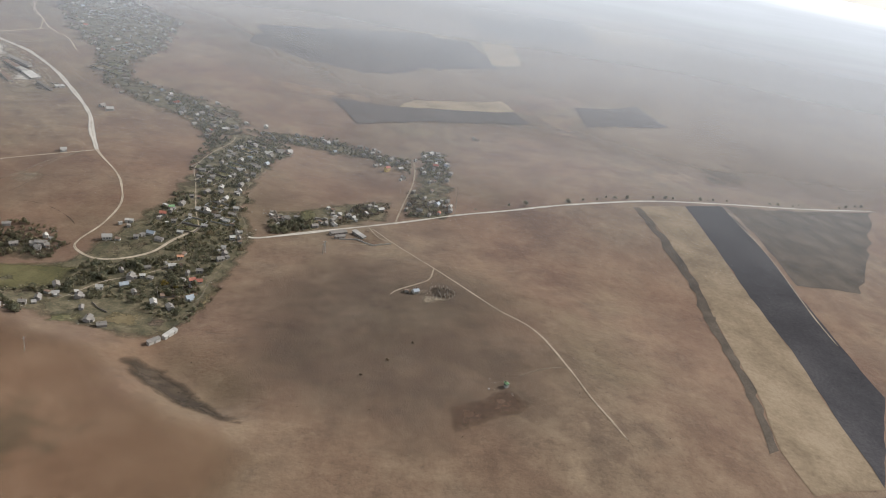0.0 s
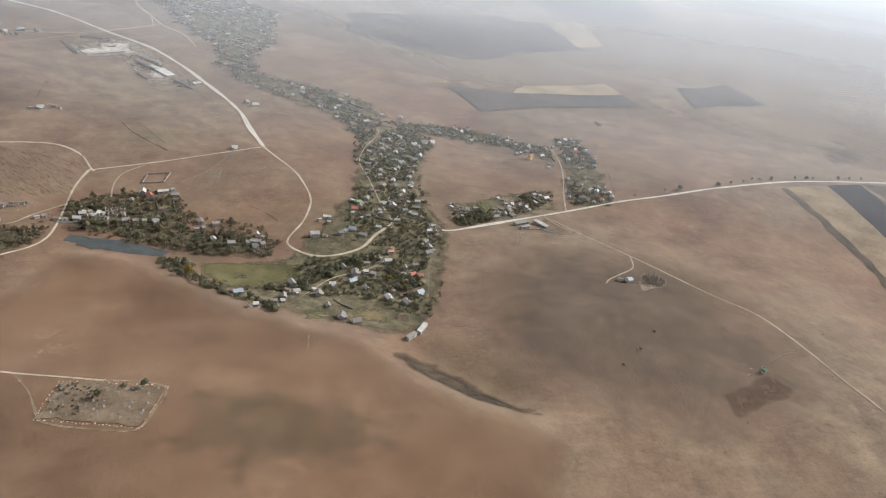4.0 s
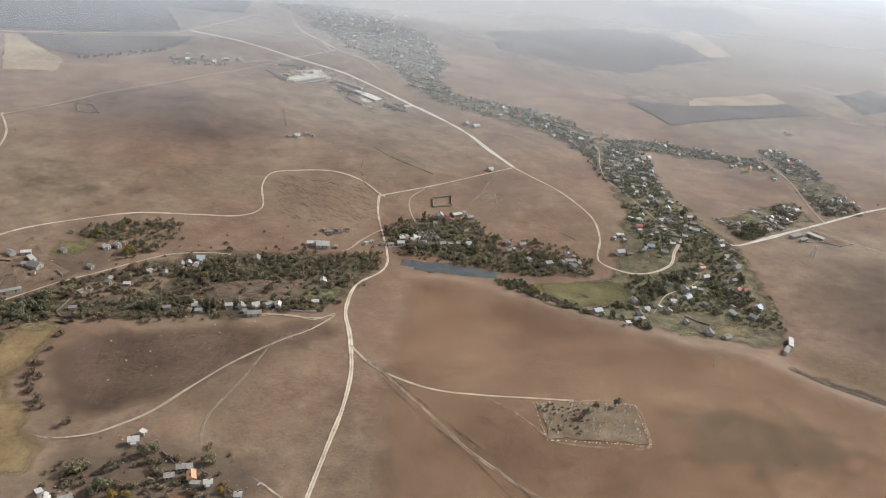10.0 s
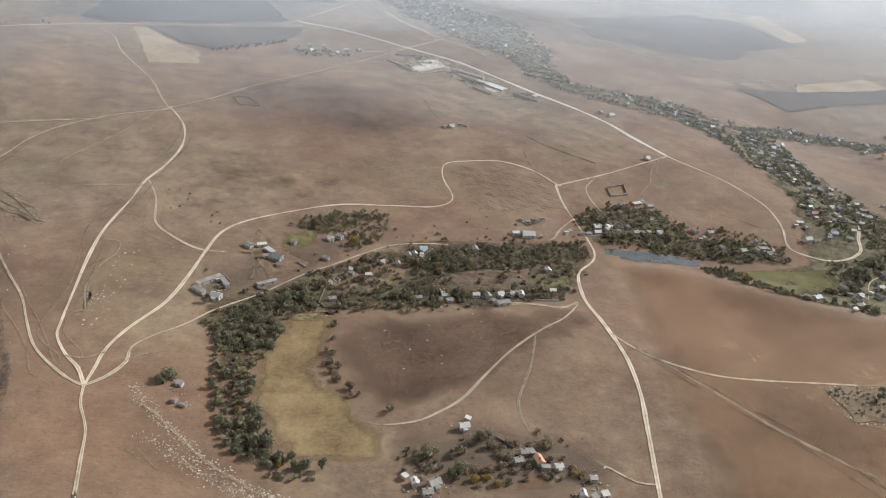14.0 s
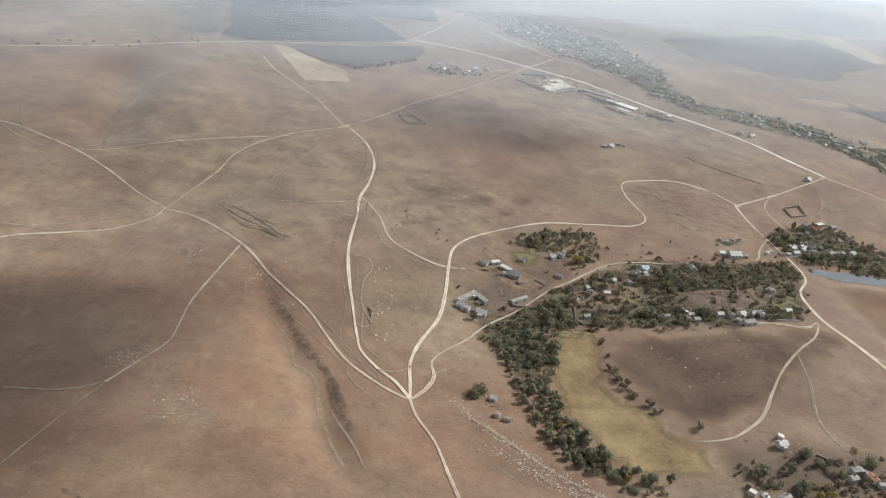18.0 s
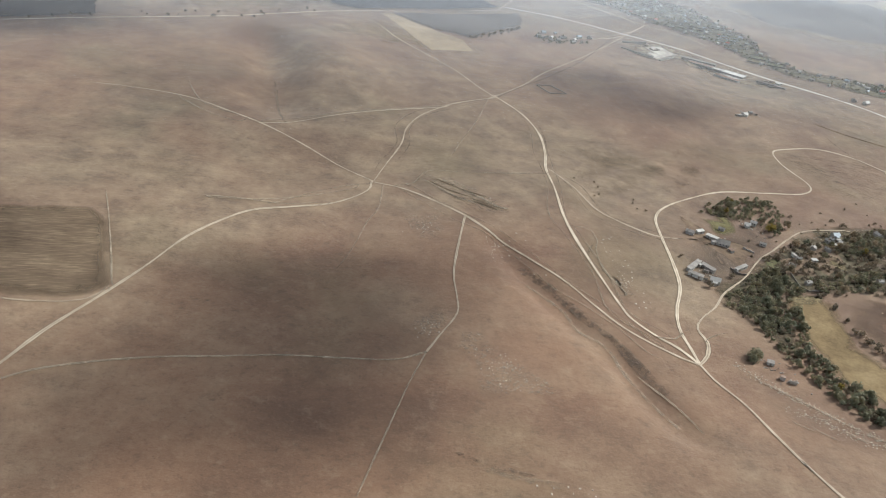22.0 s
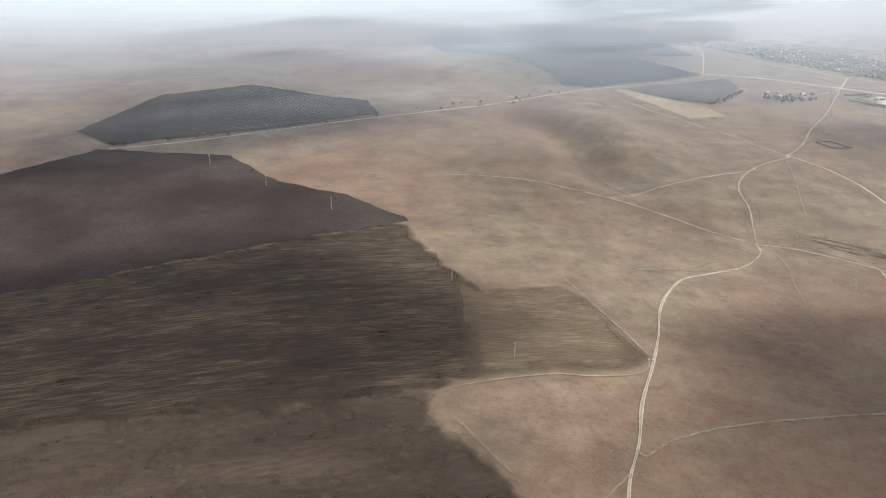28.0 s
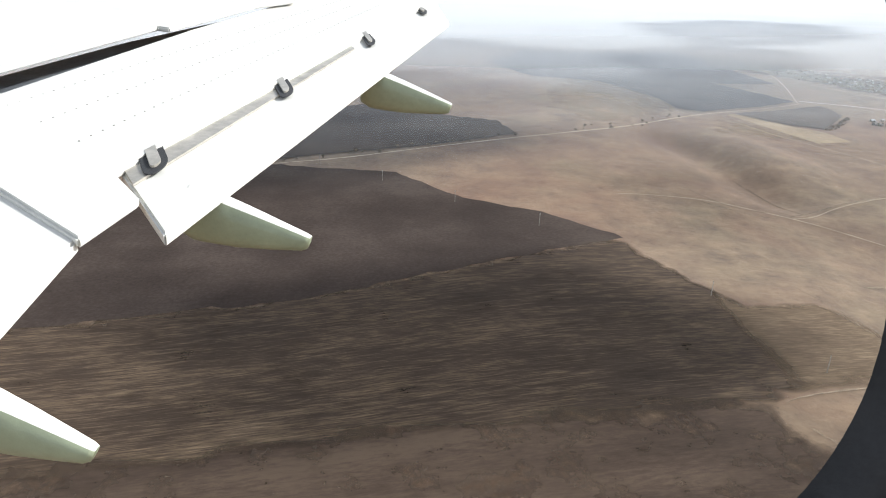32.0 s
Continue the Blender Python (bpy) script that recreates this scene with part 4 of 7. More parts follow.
road("track", [(-658, 498), (-645, 470), (-636, 437), (-622, 422), (-607, 412), (-598, 410), (-585, 411), (-571, 413)], 2.8, "track", "worn two-rut track across dry grass")
road("dirt_road", [(-682, 645), (-662, 609), (-653, 569), (-655, 528), (-660, 498), (-660, 465), (-662, 422), (-660, 391), (-655, 355), (-650, 323), (-647, 311), (-638, 298), (-629, 289), (-622, 277)], 3.0, "dirt", "pale beaten dirt road winding over the brown steppe")
road("track", [(-787, 457), (-768, 450), (-749, 435), (-728, 413), (-713, 392), (-694, 365), (-677, 342), (-665, 320), (-654, 302), (-641, 289), (-629, 280), (-622, 277)], 3.0, "track", "worn two-rut track across dry grass")
road("track", [(-622, 277), (-619, 265), (-611, 249), (-606, 230), (-601, 211), (-599, 205), (-571, 120)], 3.2, "track", "worn two-rut track across dry grass")
road("track", [(-622, 277), (-615, 285), (-610, 297), (-611, 309), (-604, 320), (-591, 333), (-579, 349), (-558, 369), (-536, 395), (-519, 410), (-502, 426), (-482, 441), (-455, 446), (-445, 445)], 3.0, "track", "worn two-rut track across dry grass")
road("faint_track", [(-610, 299), (-602, 305), (-591, 309), (-589, 305)], 1.8, "faint", "faint grassy wheel track over the steppe")
road("faint_track", [(-680, 642), (-655, 674), (-617, 719), (-570, 787), (-528, 868), (-490, 941)], 2.9, "faint", "faint grassy wheel track over the steppe")
road("track", [(-682, 641), (-696, 666), (-715, 706), (-739, 742), (-771, 789), (-793, 834), (-819, 856)], 3.0, "track", "worn two-rut track across dry grass")
road("faint_track", [(-722, 715), (-747, 724), (-782, 725)], 2.4, "faint", "faint grassy wheel track over the steppe")
road("track", [(-682, 641), (-719, 617), (-749, 584), (-763, 553), (-768, 521), (-779, 485), (-787, 458)], 2.7, "track", "worn two-rut track across dry grass")
road("track", [(-788, 459), (-791, 443), (-811, 422), (-836, 410), (-858, 398), (-873, 378), (-886, 353), (-897, 320), (-908, 292), (-921, 262), (-930, 234), (-939, 213), (-944, 195), (-947, 176), (-956, 117)], 3.0, "track", "worn two-rut track across dry grass")
road("track", [(-788, 459), (-811, 477), (-835, 500), (-858, 519), (-878, 533), (-903, 546), (-934, 561), (-975, 568), (-1020, 569)], 2.6, "track", "worn two-rut track across dry grass")
road("faint_track", [(-873, 536), (-848, 550), (-811, 571), (-766, 591), (-730, 609), (-690, 635)], 2.2, "faint", "faint grassy wheel track over the steppe")
road("faint_track", [(-661, 489), (-691, 482), (-726, 479), (-746, 480), (-755, 470), (-759, 459), (-770, 455)], 2.4, "faint", "faint grassy wheel track over the steppe")
road("track", [(-728, 412), (-735, 375), (-740, 343), (-740, 320), (-741, 304), (-751, 284), (-758, 270)], 2.4, "track", "worn two-rut track across dry grass")
road("faint_track", [(-758, 270), (-766, 248), (-773, 225), (-790, 168)], 1.7, "faint", "faint grassy wheel track over the steppe")
road("faint_track", [(-758, 270), (-773, 263), (-797, 262), (-823, 261), (-851, 256), (-872, 252), (-895, 245), (-916, 236), (-929, 226)], 2.4, "faint", "faint grassy wheel track over the steppe")
road("track", [(-939, 215), (-953, 199), (-964, 186)], 2.0, "faint", "worn two-rut track across dry grass")
road("faint_track", [(-234, 635), (-252, 605), (-264, 573), (-279, 551), (-289, 544)], 2.2, "faint", "faint grassy wheel track over the steppe")
road("track", [(-312, 575), (-323, 557), (-324, 537), (-319, 515), (-317, 507)], 2.4, "track", "worn two-rut track across dry grass")
road("track", [(-347, 498), (-360, 480), (-368, 465), (-384, 456)], 2.6, "track", "worn two-rut track across dry grass")
road("faint_track", [(-351, 559), (-362, 579), (-366, 610), (-365, 640)], 1.8, "faint", "faint grassy wheel track over the steppe")
# the shaded slope of the gully, painted as a dark ribbon
road("gully", [(-708, 376), (-698, 353), (-689.7, 340.7), (-679.4, 319.5), (-673, 307), (-662, 290), (-655, 270), (-649, 252), (-641, 232)], 13, "gully", "dark band painted for the gully's shaded side", "gully")
road("gully", [(-770.7, 212.7), (-762.2, 209.6), (-751.1, 205.5), (-740.2, 200.1), (-727.5, 196.2), (-719.1, 194.0), (-702.2, 192.7)], 5, "gully", "dark eroded step in the turf", "gully")
road("eroded_edge", [(-711, 366), (-708.2, 356.6), (-705.7, 347.1), (-695.3, 335.1), (-682.9, 314), (-679.2, 298.7), (-671.4, 291.9), (-665.7, 282.5), (-664.6, 274.6), (-661.8, 261), (-656.7, 246.2), (-648, 228), (-640, 212)], 4.5, "bank", "pale eroded edge of the gully", "gully")
road("eroded_edge", [(-761.8, 205.9), (-753.1, 202.3), (-742.3, 198.5), (-731.7, 194.4), (-719.3, 191.2), (-706.8, 189.5), (-687.7, 189.3)], 7, "edge", "pale eroded edge in the turf", "gully")
road("scar", [(-649.2, 403.7), (-648.6, 391.5), (-655.4, 376.8), (-655.3, 364.5), (-650.8, 356.4), (-645.5, 348.8), (-644.3, 337.8), (-643.6, 329.8)], 3, "edge", "pale stony scar in the turf", "scar")
road("scar", [(-649.8, 362.6), (-646.2, 354.5), (-643.2, 343.6)], 3, "edge", "pale stony scar in the turf", "scar")
berm([(-722.3, 435.3), (-717.5, 432.5), (-712.1, 428.2), (-704.3, 422.8)], 3.2, 1.1, "low earth bank across the grazed slope")
berm([(-749.8, 464.7), (-743.8, 458.2), (-736.1, 450.2), (-728.5, 444.8), (-719.2, 439.0)], 2.4, 0.6, "low earth bank across the grazed slope")
berm([(-744.0, 467.1), (-734.2, 458.2), (-724.7, 450.4), (-711.6, 441.5)], 2.4, 0.6, "low earth bank across the grazed slope")
berm([(-358, 665), (-339, 640), (-302, 608)], 3, 0.7, "low earth bank across the grazed slope")
berm([(-722, 439), (-714, 433), (-706, 426)], 3, 0.7, "low earth bank across the grazed slope")
road("faint_track", [(-681.2, 645.4), (-655.8, 611.4), (-649.7, 569.3), (-652.6, 527.8), (-653.8, 497.5), (-655.3, 464.9), (-660.2, 422.0), (-654.8, 391.5), (-649.2, 355.9), (-648.0, 323.4), (-643.5, 312.7), (-632.9, 302.2), (-626.6, 290.8), (-621.2, 277.5)], 1.7, "edge", "faint grassy wheel track over the steppe")
road("faint_track", [(-683.2, 644.3), (-664.5, 608.0), (-660.1, 568.4), (-664.3, 528.9), (-663.5, 498.3), (-665.1, 465.1), (-671.9, 422.0), (-665.2, 390.5), (-658.4, 354.5), (-659.1, 321.3), (-653.6, 307.9), (-640.1, 296.3), (-635.1, 284.4), (-623.2, 276.3)], 1.7, "edge", "faint grassy wheel track over the steppe")
road("faint_track", [(-657.2, 498.4), (-638.8, 472.2), (-633.0, 438.4), (-620.5, 423.8), (-604.2, 417.6), (-597.8, 414.7), (-585.2, 412.8), (-571.1, 413.9)], 1.7, "edge", "faint grassy wheel track over the steppe")
road("faint_track", [(-659.2, 497.4), (-647.6, 469.1), (-642.4, 433.9), (-628.1, 414.9), (-608.6, 408.9), (-598.2, 404.9), (-583.9, 401.2), (-570.8, 411.7)], 1.7, "edge", "faint grassy wheel track over the steppe")
road("faint_track", [(-681.5, 640.2), (-714.7, 612.0), (-746.3, 582.1), (-760.7, 552.3), (-761.9, 519.6), (-774.5, 483.6), (-786.1, 457.7)], 1.7, "edge", "faint grassy wheel track over the steppe")
road("faint_track", [(-682.7, 642.1), (-720.8, 619.1), (-754.9, 588.0), (-771.9, 555.7), (-771.4, 521.8), (-783.9, 486.5), (-788.3, 458.4)], 1.7, "edge", "faint grassy wheel track over the steppe")
road("faint_track", [(-786.7, 457.8), (-764.7, 455.7), (-746.7, 437.4), (-726.2, 414.5), (-707.9, 395.6), (-690.2, 367.7), (-675.5, 343.0), (-660.5, 322.6), (-649.3, 305.6), (-639.6, 290.5), (-626.9, 283.3), (-621.6, 277.8)], 1.7, "edge", "faint grassy wheel track over the steppe")
road("faint_track", [(-787.5, 455.7), (-769.4, 447.6), (-753.8, 429.8), (-735.2, 407.0), (-715.9, 390.0), (-698.1, 362.0), (-685.3, 336.6), (-669.5, 317.4), (-656.7, 299.9), (-647.1, 282.0), (-632.9, 273.8), (-622.5, 275.8)], 1.7, "edge", "faint grassy wheel track over the steppe")
road("gully", [(-716, 387), (-710, 371), (-704, 356)], 6, "gully", "dark eroded gully cut into the turf", "gully")
road("track", [(20.7, 553.6), (29.4, 531.5), (39.3, 522.5), (25.8, 514.5), (1.0, 513.8), (-13.0, 514.3)], 2.0, "track", "worn two-rut track across dry grass")
road("faint_track", [(96.1, 596.0), (100.9, 629.9), (104.3, 656.8), (103.7, 669.9), (94.6, 671.8)], 1.8, "faint", "faint grassy wheel track over the steppe")
road("faint_track", [(-493.6, 429.0), (-483.5, 438.1), (-465.1, 442.0), (-446.2, 445.8), (-403.3, 452.2)], 1.8, "faint", "faint grassy wheel track over the steppe")
road("track", [(-407.9, 372.0), (-395.3, 369.6), (-381.8, 368.9), (-376.5, 370.1)], 2.0, "track", "worn two-rut track across dry grass")
road("rut", [(-264.3, 530.1), (-231.3, 529.1), (-203.4, 513.0), (-183.5, 486.1)], 1.5, "gully", "old dark rut in the turf")
road("dirt_road", [(-517.9, 1210.0), (-496.5, 1166.5), (-474.0, 1118.6), (-447.7, 1076.6), (-420.6, 1032.1), (-384.1, 997.1), (-358.1, 953.0)], 3.2, "dirt", "pale beaten dirt road winding over the brown steppe")
road("dirt_road", [(-475.9, 958.6), (-449.4, 987.9), (-420.6, 1032.1)], 3, "dirt", "pale beaten dirt road winding over the brown steppe")
road("track", [(-469.9, 964.1), (-499.1, 936.2), (-527.3, 908.3), (-546.3, 907.3)], 2.6, "track", "worn two-rut track across dry grass")
road("track", [(-467.6, 959.5), (-510.0, 892.7), (-568.7, 800.1), (-621.6, 727.5), (-651.1, 681.0), (-688.6, 636.5)], 3.4, "track", "worn two-rut track across dry grass")
road("faint_track", [(-886.9, 407.1), (-866.1, 411.4), (-841.2, 412.8), (-815.4, 422.3)], 2, "faint", "faint grassy wheel track over the steppe")
road("faint_track", [(-848.4, 411.3), (-826.0, 433.1), (-806.1, 447.8), (-790.8, 453.8)], 2, "faint", "faint grassy wheel track over the steppe")
road("faint_track", [(-944.7, 601.9), (-925.8, 561.2), (-910.9, 545.6), (-893.1, 540.4)], 2, "faint", "faint grassy wheel track over the steppe")
road("track", [(-875.2, 530.2), (-853.6, 538.5), (-826.5, 557.6), (-787.9, 579.1), (-730.8, 604.2)], 2.6, "track", "worn two-rut track across dry grass")
road("eroded_edge", [(-881.0, 653.3), (-871.3, 599.2), (-863.0, 558.6), (-849.0, 515.6)], 6, "edge", "pale eroded hollow in the turf")
road("faint_track", [(-780.7, 449.9), (-782.3, 420.4), (-789.1, 399.6), (-795.4, 369.3), (-800.9, 348.5), (-807.2, 332.4)], 1.1, "faint", "faint grassy wheel track over the steppe")
road("faint_track", [(-264.3, 530.1), (-252.1, 555.2), (-250.7, 593.7), (-236.9, 631.5)], 1.6, "faint", "faint grassy wheel track over the steppe")
road("track", [(397, 703), (395, 650), (397, 615), (396, 568), (392, 521), (388, 479), (386, 437)], 3, "track", "pale field track beside the dark strip")
road("rut", [(-433, 572), (-395, 574), (-367, 563)], 1.6, "gully", "old dark rut in the turf")
road("rut", [(-428, 551), (-394, 550), (-362, 539)], 1.6, "gully", "old dark rut in the turf")
road("rut", [(-418, 533), (-389, 531), (-360, 522)], 1.6, "gully", "old dark rut in the turf")
road("rut", [(-401, 507), (-375, 515), (-351, 508)], 1.6, "gully", "old dark rut in the turf")
road("works_track", [(-372, 805), (-364, 783), (-350, 770), (-326, 789), (-312, 793), (-312, 812), (-320, 828)], 3, "faint", "faint track looping round the works")
road("rut", [(-457.5, 765.3), (-446.2, 706.1), (-439.5, 678.7)], 2.6, "gully", "old dark rut in the turf")
road("rut", [(-368, 657), (-352, 640), (-342, 633)], 2, "gully", "old dark rut in the turf")
road("rut", [(-346, 671), (-321, 638), (-297, 610)], 2, "gully", "old dark rut in the turf")
road("rut", [(-350, 332), (-343, 319), (-326, 295), (-308, 268), (-293, 247), (-281, 225), (-270, 205), (-262, 190)], 2.6, "gully", "old dark rut in the turf")
road("rut", [(-353, 328), (-347, 319), (-331, 292), (-315, 267), (-302, 248), (-288, 224), (-276, 203), (-268, 188)], 2.4, "gully", "old dark rut in the turf")
road("faint_track", [(-140, 867), (-75, 832), (-8, 832), (38, 804)], 3, "faint", "faint grassy wheel track over the steppe")
road("faint_track", [(143, 1192), (231, 1283), (360, 1405), (568, 1573)], 3.5, "faint", "faint grassy wheel track over the steppe")
road("faint_track", [(301, 1612), (512, 1707), (820, 1860), (1166, 1986)], 3.5, "faint", "faint grassy wheel track over the steppe")
road("faint_track", [(546, 2756), (570, 2336), (528, 1740), (557, 1539), (472, 1065)], 3.5, "faint", "faint grassy wheel track over the steppe")
road("faint_track", [(-649, 407), (-646, 394), (-650, 380), (-650, 356), (-643, 335)], 2, "faint", "faint grassy wheel track over the steppe")
road("faint_track", [(-661, 274), (-655, 259), (-644, 238), (-636, 216)], 2.5, "faint", "faint grassy wheel track over the steppe")
road("faint_track", [(-750, 462), (-730, 438), (-708, 428), (-698, 424)], 1.8, "faint", "faint grassy wheel track over the steppe")
road("faint_track", [(-750, 471), (-738, 463), (-723, 447), (-703, 425)], 1.8, "faint", "faint grassy wheel track over the steppe")
road("faint_track", [(-689, 636), (-705, 580), (-721, 535), (-732, 501)], 2.4, "faint", "faint grassy wheel track over the steppe")
road("faint_track", [(-883, 406), (-856, 414), (-826, 429), (-798, 447)], 1.8, "faint", "faint grassy wheel track over the steppe")
road("faint_track", [(-938, 557), (-910, 534), (-888, 528)], 1.8, "faint", "faint grassy wheel track over the steppe")
road("clay_bank", [(-607, 292), (-599, 274), (-588, 264), (-577, 254), (-568, 244.5), (-557.5, 235), (-545, 226), (-535, 219.5), (-515, 212)], 4, "bank", "bare pale clay and rubble bank", "bank")
road("clay_bank", [(-588, 248.5), (-578, 243), (-566.5, 234), (-556, 226.5), (-544, 219.5), (-530, 212)], 5, "bank", "bare pale clay and rubble bank", "bank")
road("eroded_edge", [(-596, 257), (-585, 238), (-574, 227.5), (-561.5, 216)], 2.5, "edge", "pale eroded wheel rut")
road("eroded_edge", [(-609, 254.5), (-595.5, 242), (-585, 234.5), (-568, 220)], 2.5, "edge", "pale eroded wheel rut")
road("faint_track", [(-638.4, 297), (-627.8, 297), (-622, 303)], 2, "faint", "faint grassy wheel track over the steppe")

road("road", [(-620, 1041), (-551, 1016), (-471, 961), (-418, 932), (-393, 915), (-350, 870), (-310, 809), (-266, 734), (-247, 687), (-227, 642)], 6.0, "paved", "straight pale road past the old works")
road("field_edge", [(-908, 298), (-911, 289), (-921, 283), (-940, 280), (-956, 280), (-978, 275), (-999, 268), (-1010, 262), (-1016, 266)], 2.0, "faint", "pale grassy margin of the plough rows")
road("field_edge", [(-1010, 262), (-1006, 250), (-995, 233), (-983, 214), (-970, 196)], 4.0, "edge", "pale eroded margin of the fallow land")
road("faint_track", [(-944, 404), (-931, 371), (-915, 326), (-907, 302)], 1.8, "faint", "faint grassy wheel track over the steppe")
lay_roads()


# ---- builders ----
def part(name, bm, material, parent, label=""):
    """Links a bmesh as one mesh under a thing or a part."""
    me = bpy.data.meshes.new(name)
    bm.to_mesh(me)
    bm.free()
    me.materials.append(MAT[material])
    ob = new(name, me)
    ob.parent = parent
    return tagged(ob, label)


def thing(name, x, y, turn=0.0, label="", category="", group="", sink=0.0):
    ob = new(name)
    ob.empty_display_size = 0.5
    ob.matrix_world = pose(x, y, height(x, y) + 0.2 - sink, 0, 0, turn)
    return tagged(ob, label, category, group)


def box(bm, x0, y0, z0, x1, y1, z1):
    vs = [bm.verts.new(c) for c in ((x0, y0, z0), (x1, y0, z0), (x1, y1, z0), (x0, y1, z0), (x0, y0, z1), (x1, y0, z1), (x1, y1, z1), (x0, y1, z1))]
    for f in ((3, 2, 1, 0), (4, 5, 6, 7), (0, 1, 5, 4), (1, 2, 6, 5), (2, 3, 7, 6), (3, 0, 4, 7)):
        bm.faces.new([vs[i] for i in f])


def prism(bm, loop, axis_from, axis_to):
    """A profile of (y, z) run along x."""
    a = [bm.verts.new((axis_from, y, z)) for y, z in loop]
    b = [bm.verts.new((axis_to, y, z)) for y, z in loop]
    n = len(loop)
    bm.faces.new(a[::-1])
    bm.faces.new(b)
    for i in range(n):
        bm.faces.new((a[i], a[(i + 1) % n], b[(i + 1) % n], b[i]))


def opening(x, y, z, w, h, deep):
    """A frame of four bars round an opening, on a wall that faces -y or +y."""
    bm = bmesh.new()
    for x0, z0, x1, z1 in ((-w / 2 - 0.08, -0.08, w / 2 + 0.08, 0), (-w / 2 - 0.08, h, w / 2 + 0.08, h + 0.08), (-w / 2 - 0.08, 0, -w / 2, h), (w / 2, 0, w / 2 + 0.08, h)):
        box(bm, x + x0, y - deep, z + z0, x + x1, y + deep, z + z1)
    return bm


ROOFS = {"g": ("grey_wall", "slate_roof"), "w": ("white_wall", "tin_roof"), "o": ("white_wall", "orange_roof"), "r": ("white_wall", "red_roof"),
         "y": ("ochre_wall", "red_roof"), "b": ("white_wall", "blue_roof"), "n": ("white_wall", "green_roof"), "s": ("white_wall", "tin_roof")}
WORDS = {"g": "grey-walled village house with a grey corrugated gable roof", "w": "whitewashed village house with a bright tin roof", "o": "white house with an orange tile roof among gardens",
         "r": "white house with a red tile roof", "y": "yellow two-storey house with a dark red roof", "b": "white house with a pale blue sheet roof", "n": "small house with a green sheet roof",
         "s": "long low white shed with a single-pitch roof"}


def house(x, y, length, kind, turn, seed):
    rng = random.Random(seed)
    L, W = length, length * rng.uniform(0.62, 0.78)
    eaves = (2.3 + rng.uniform(0, 0.4)) if kind != "y" else 4.6
    wall, roof = ROOFS[kind]
    ob = thing("house", x, y, turn, WORDS[kind], "house", "village houses", 0.25)
    bm = bmesh.new()
    rise = W * rng.uniform(0.26, 0.36)
    prism(bm, [(-W / 2, 0), (W / 2, 0), (W / 2, eaves), (0, eaves + rise), (-W / 2, eaves)], -L / 2, L / 2)
    part("wall", bm, wall, ob)
    for s, nm in ((-1, "roof_slope"), (1, "roof_slope")):
        bm = bmesh.new()
        o, k = 0.45, rise / (W / 2)
        prism(bm, [(0, eaves + rise + 0.03), (s * (W / 2 + o), eaves - o * k + 0.03), (s * (W / 2 + o), eaves - o * k + 0.2), (0, eaves + rise + 0.2)][:: s], -L / 2 - 0.35, L / 2 + 0.35)
        part(nm, bm, roof, ob)
    bm = bmesh.new()
    cx = rng.uniform(-0.3, 0.3) * L
    box(bm, cx - 0.28, 0.2, eaves + rise * 0.5, cx + 0.28, 0.75, eaves + rise + 0.9)
    part("chimney", bm, "rust_roof", ob)
    n = 2 if L < 6 else 3
    for face in (-1, 1):
        for k in range(n):
            wx = (k + 0.5) / n * L * 0.86 - L * 0.43
            win = part("window", opening(wx, face * W / 2, 1.1, 0.8, 1.05, 0.05), "white_wall", ob)
            bm = bmesh.new()
            box(bm, wx - 0.4, face * (W / 2 + 0.012) - 0.01, 1.1, wx + 0.4, face * (W / 2 + 0.012) + 0.01, 2.15)
            part("pane", bm, "glass", win)
    bm = bmesh.new()
    box(bm, L / 2 - 0.02, -0.45, 0.25, L / 2 + 0.06, 0.45, 2.2)
    part("door", bm, "wood", ob)
    if rng.random() < 0.45 and kind in "gwb":
        bm = bmesh.new()
        w2, d2 = L * 0.45, W * 0.4
        prism(bm, [(-W / 2 - d2, 0), (-W / 2 - 0.004, 0), (-W / 2 - 0.004, eaves * 0.92), (-W / 2 - d2, eaves * 0.72)], -w2 / 2, w2 / 2)
        part("lean_to", bm, wall, ob)
        bm = bmesh.new()
        prism(bm, [(-W / 2 - d2 - 0.3, eaves * 0.7 - 0.02), (-W / 2 - 0.008, eaves * 0.93), (-W / 2 - 0.008, eaves * 0.98), (-W / 2 - d2 - 0.3, eaves * 0.75)], -w2 / 2 - 0.2, w2 / 2 + 0.2)
        part("lean_to_roof", bm, roof, ob)
    return ob


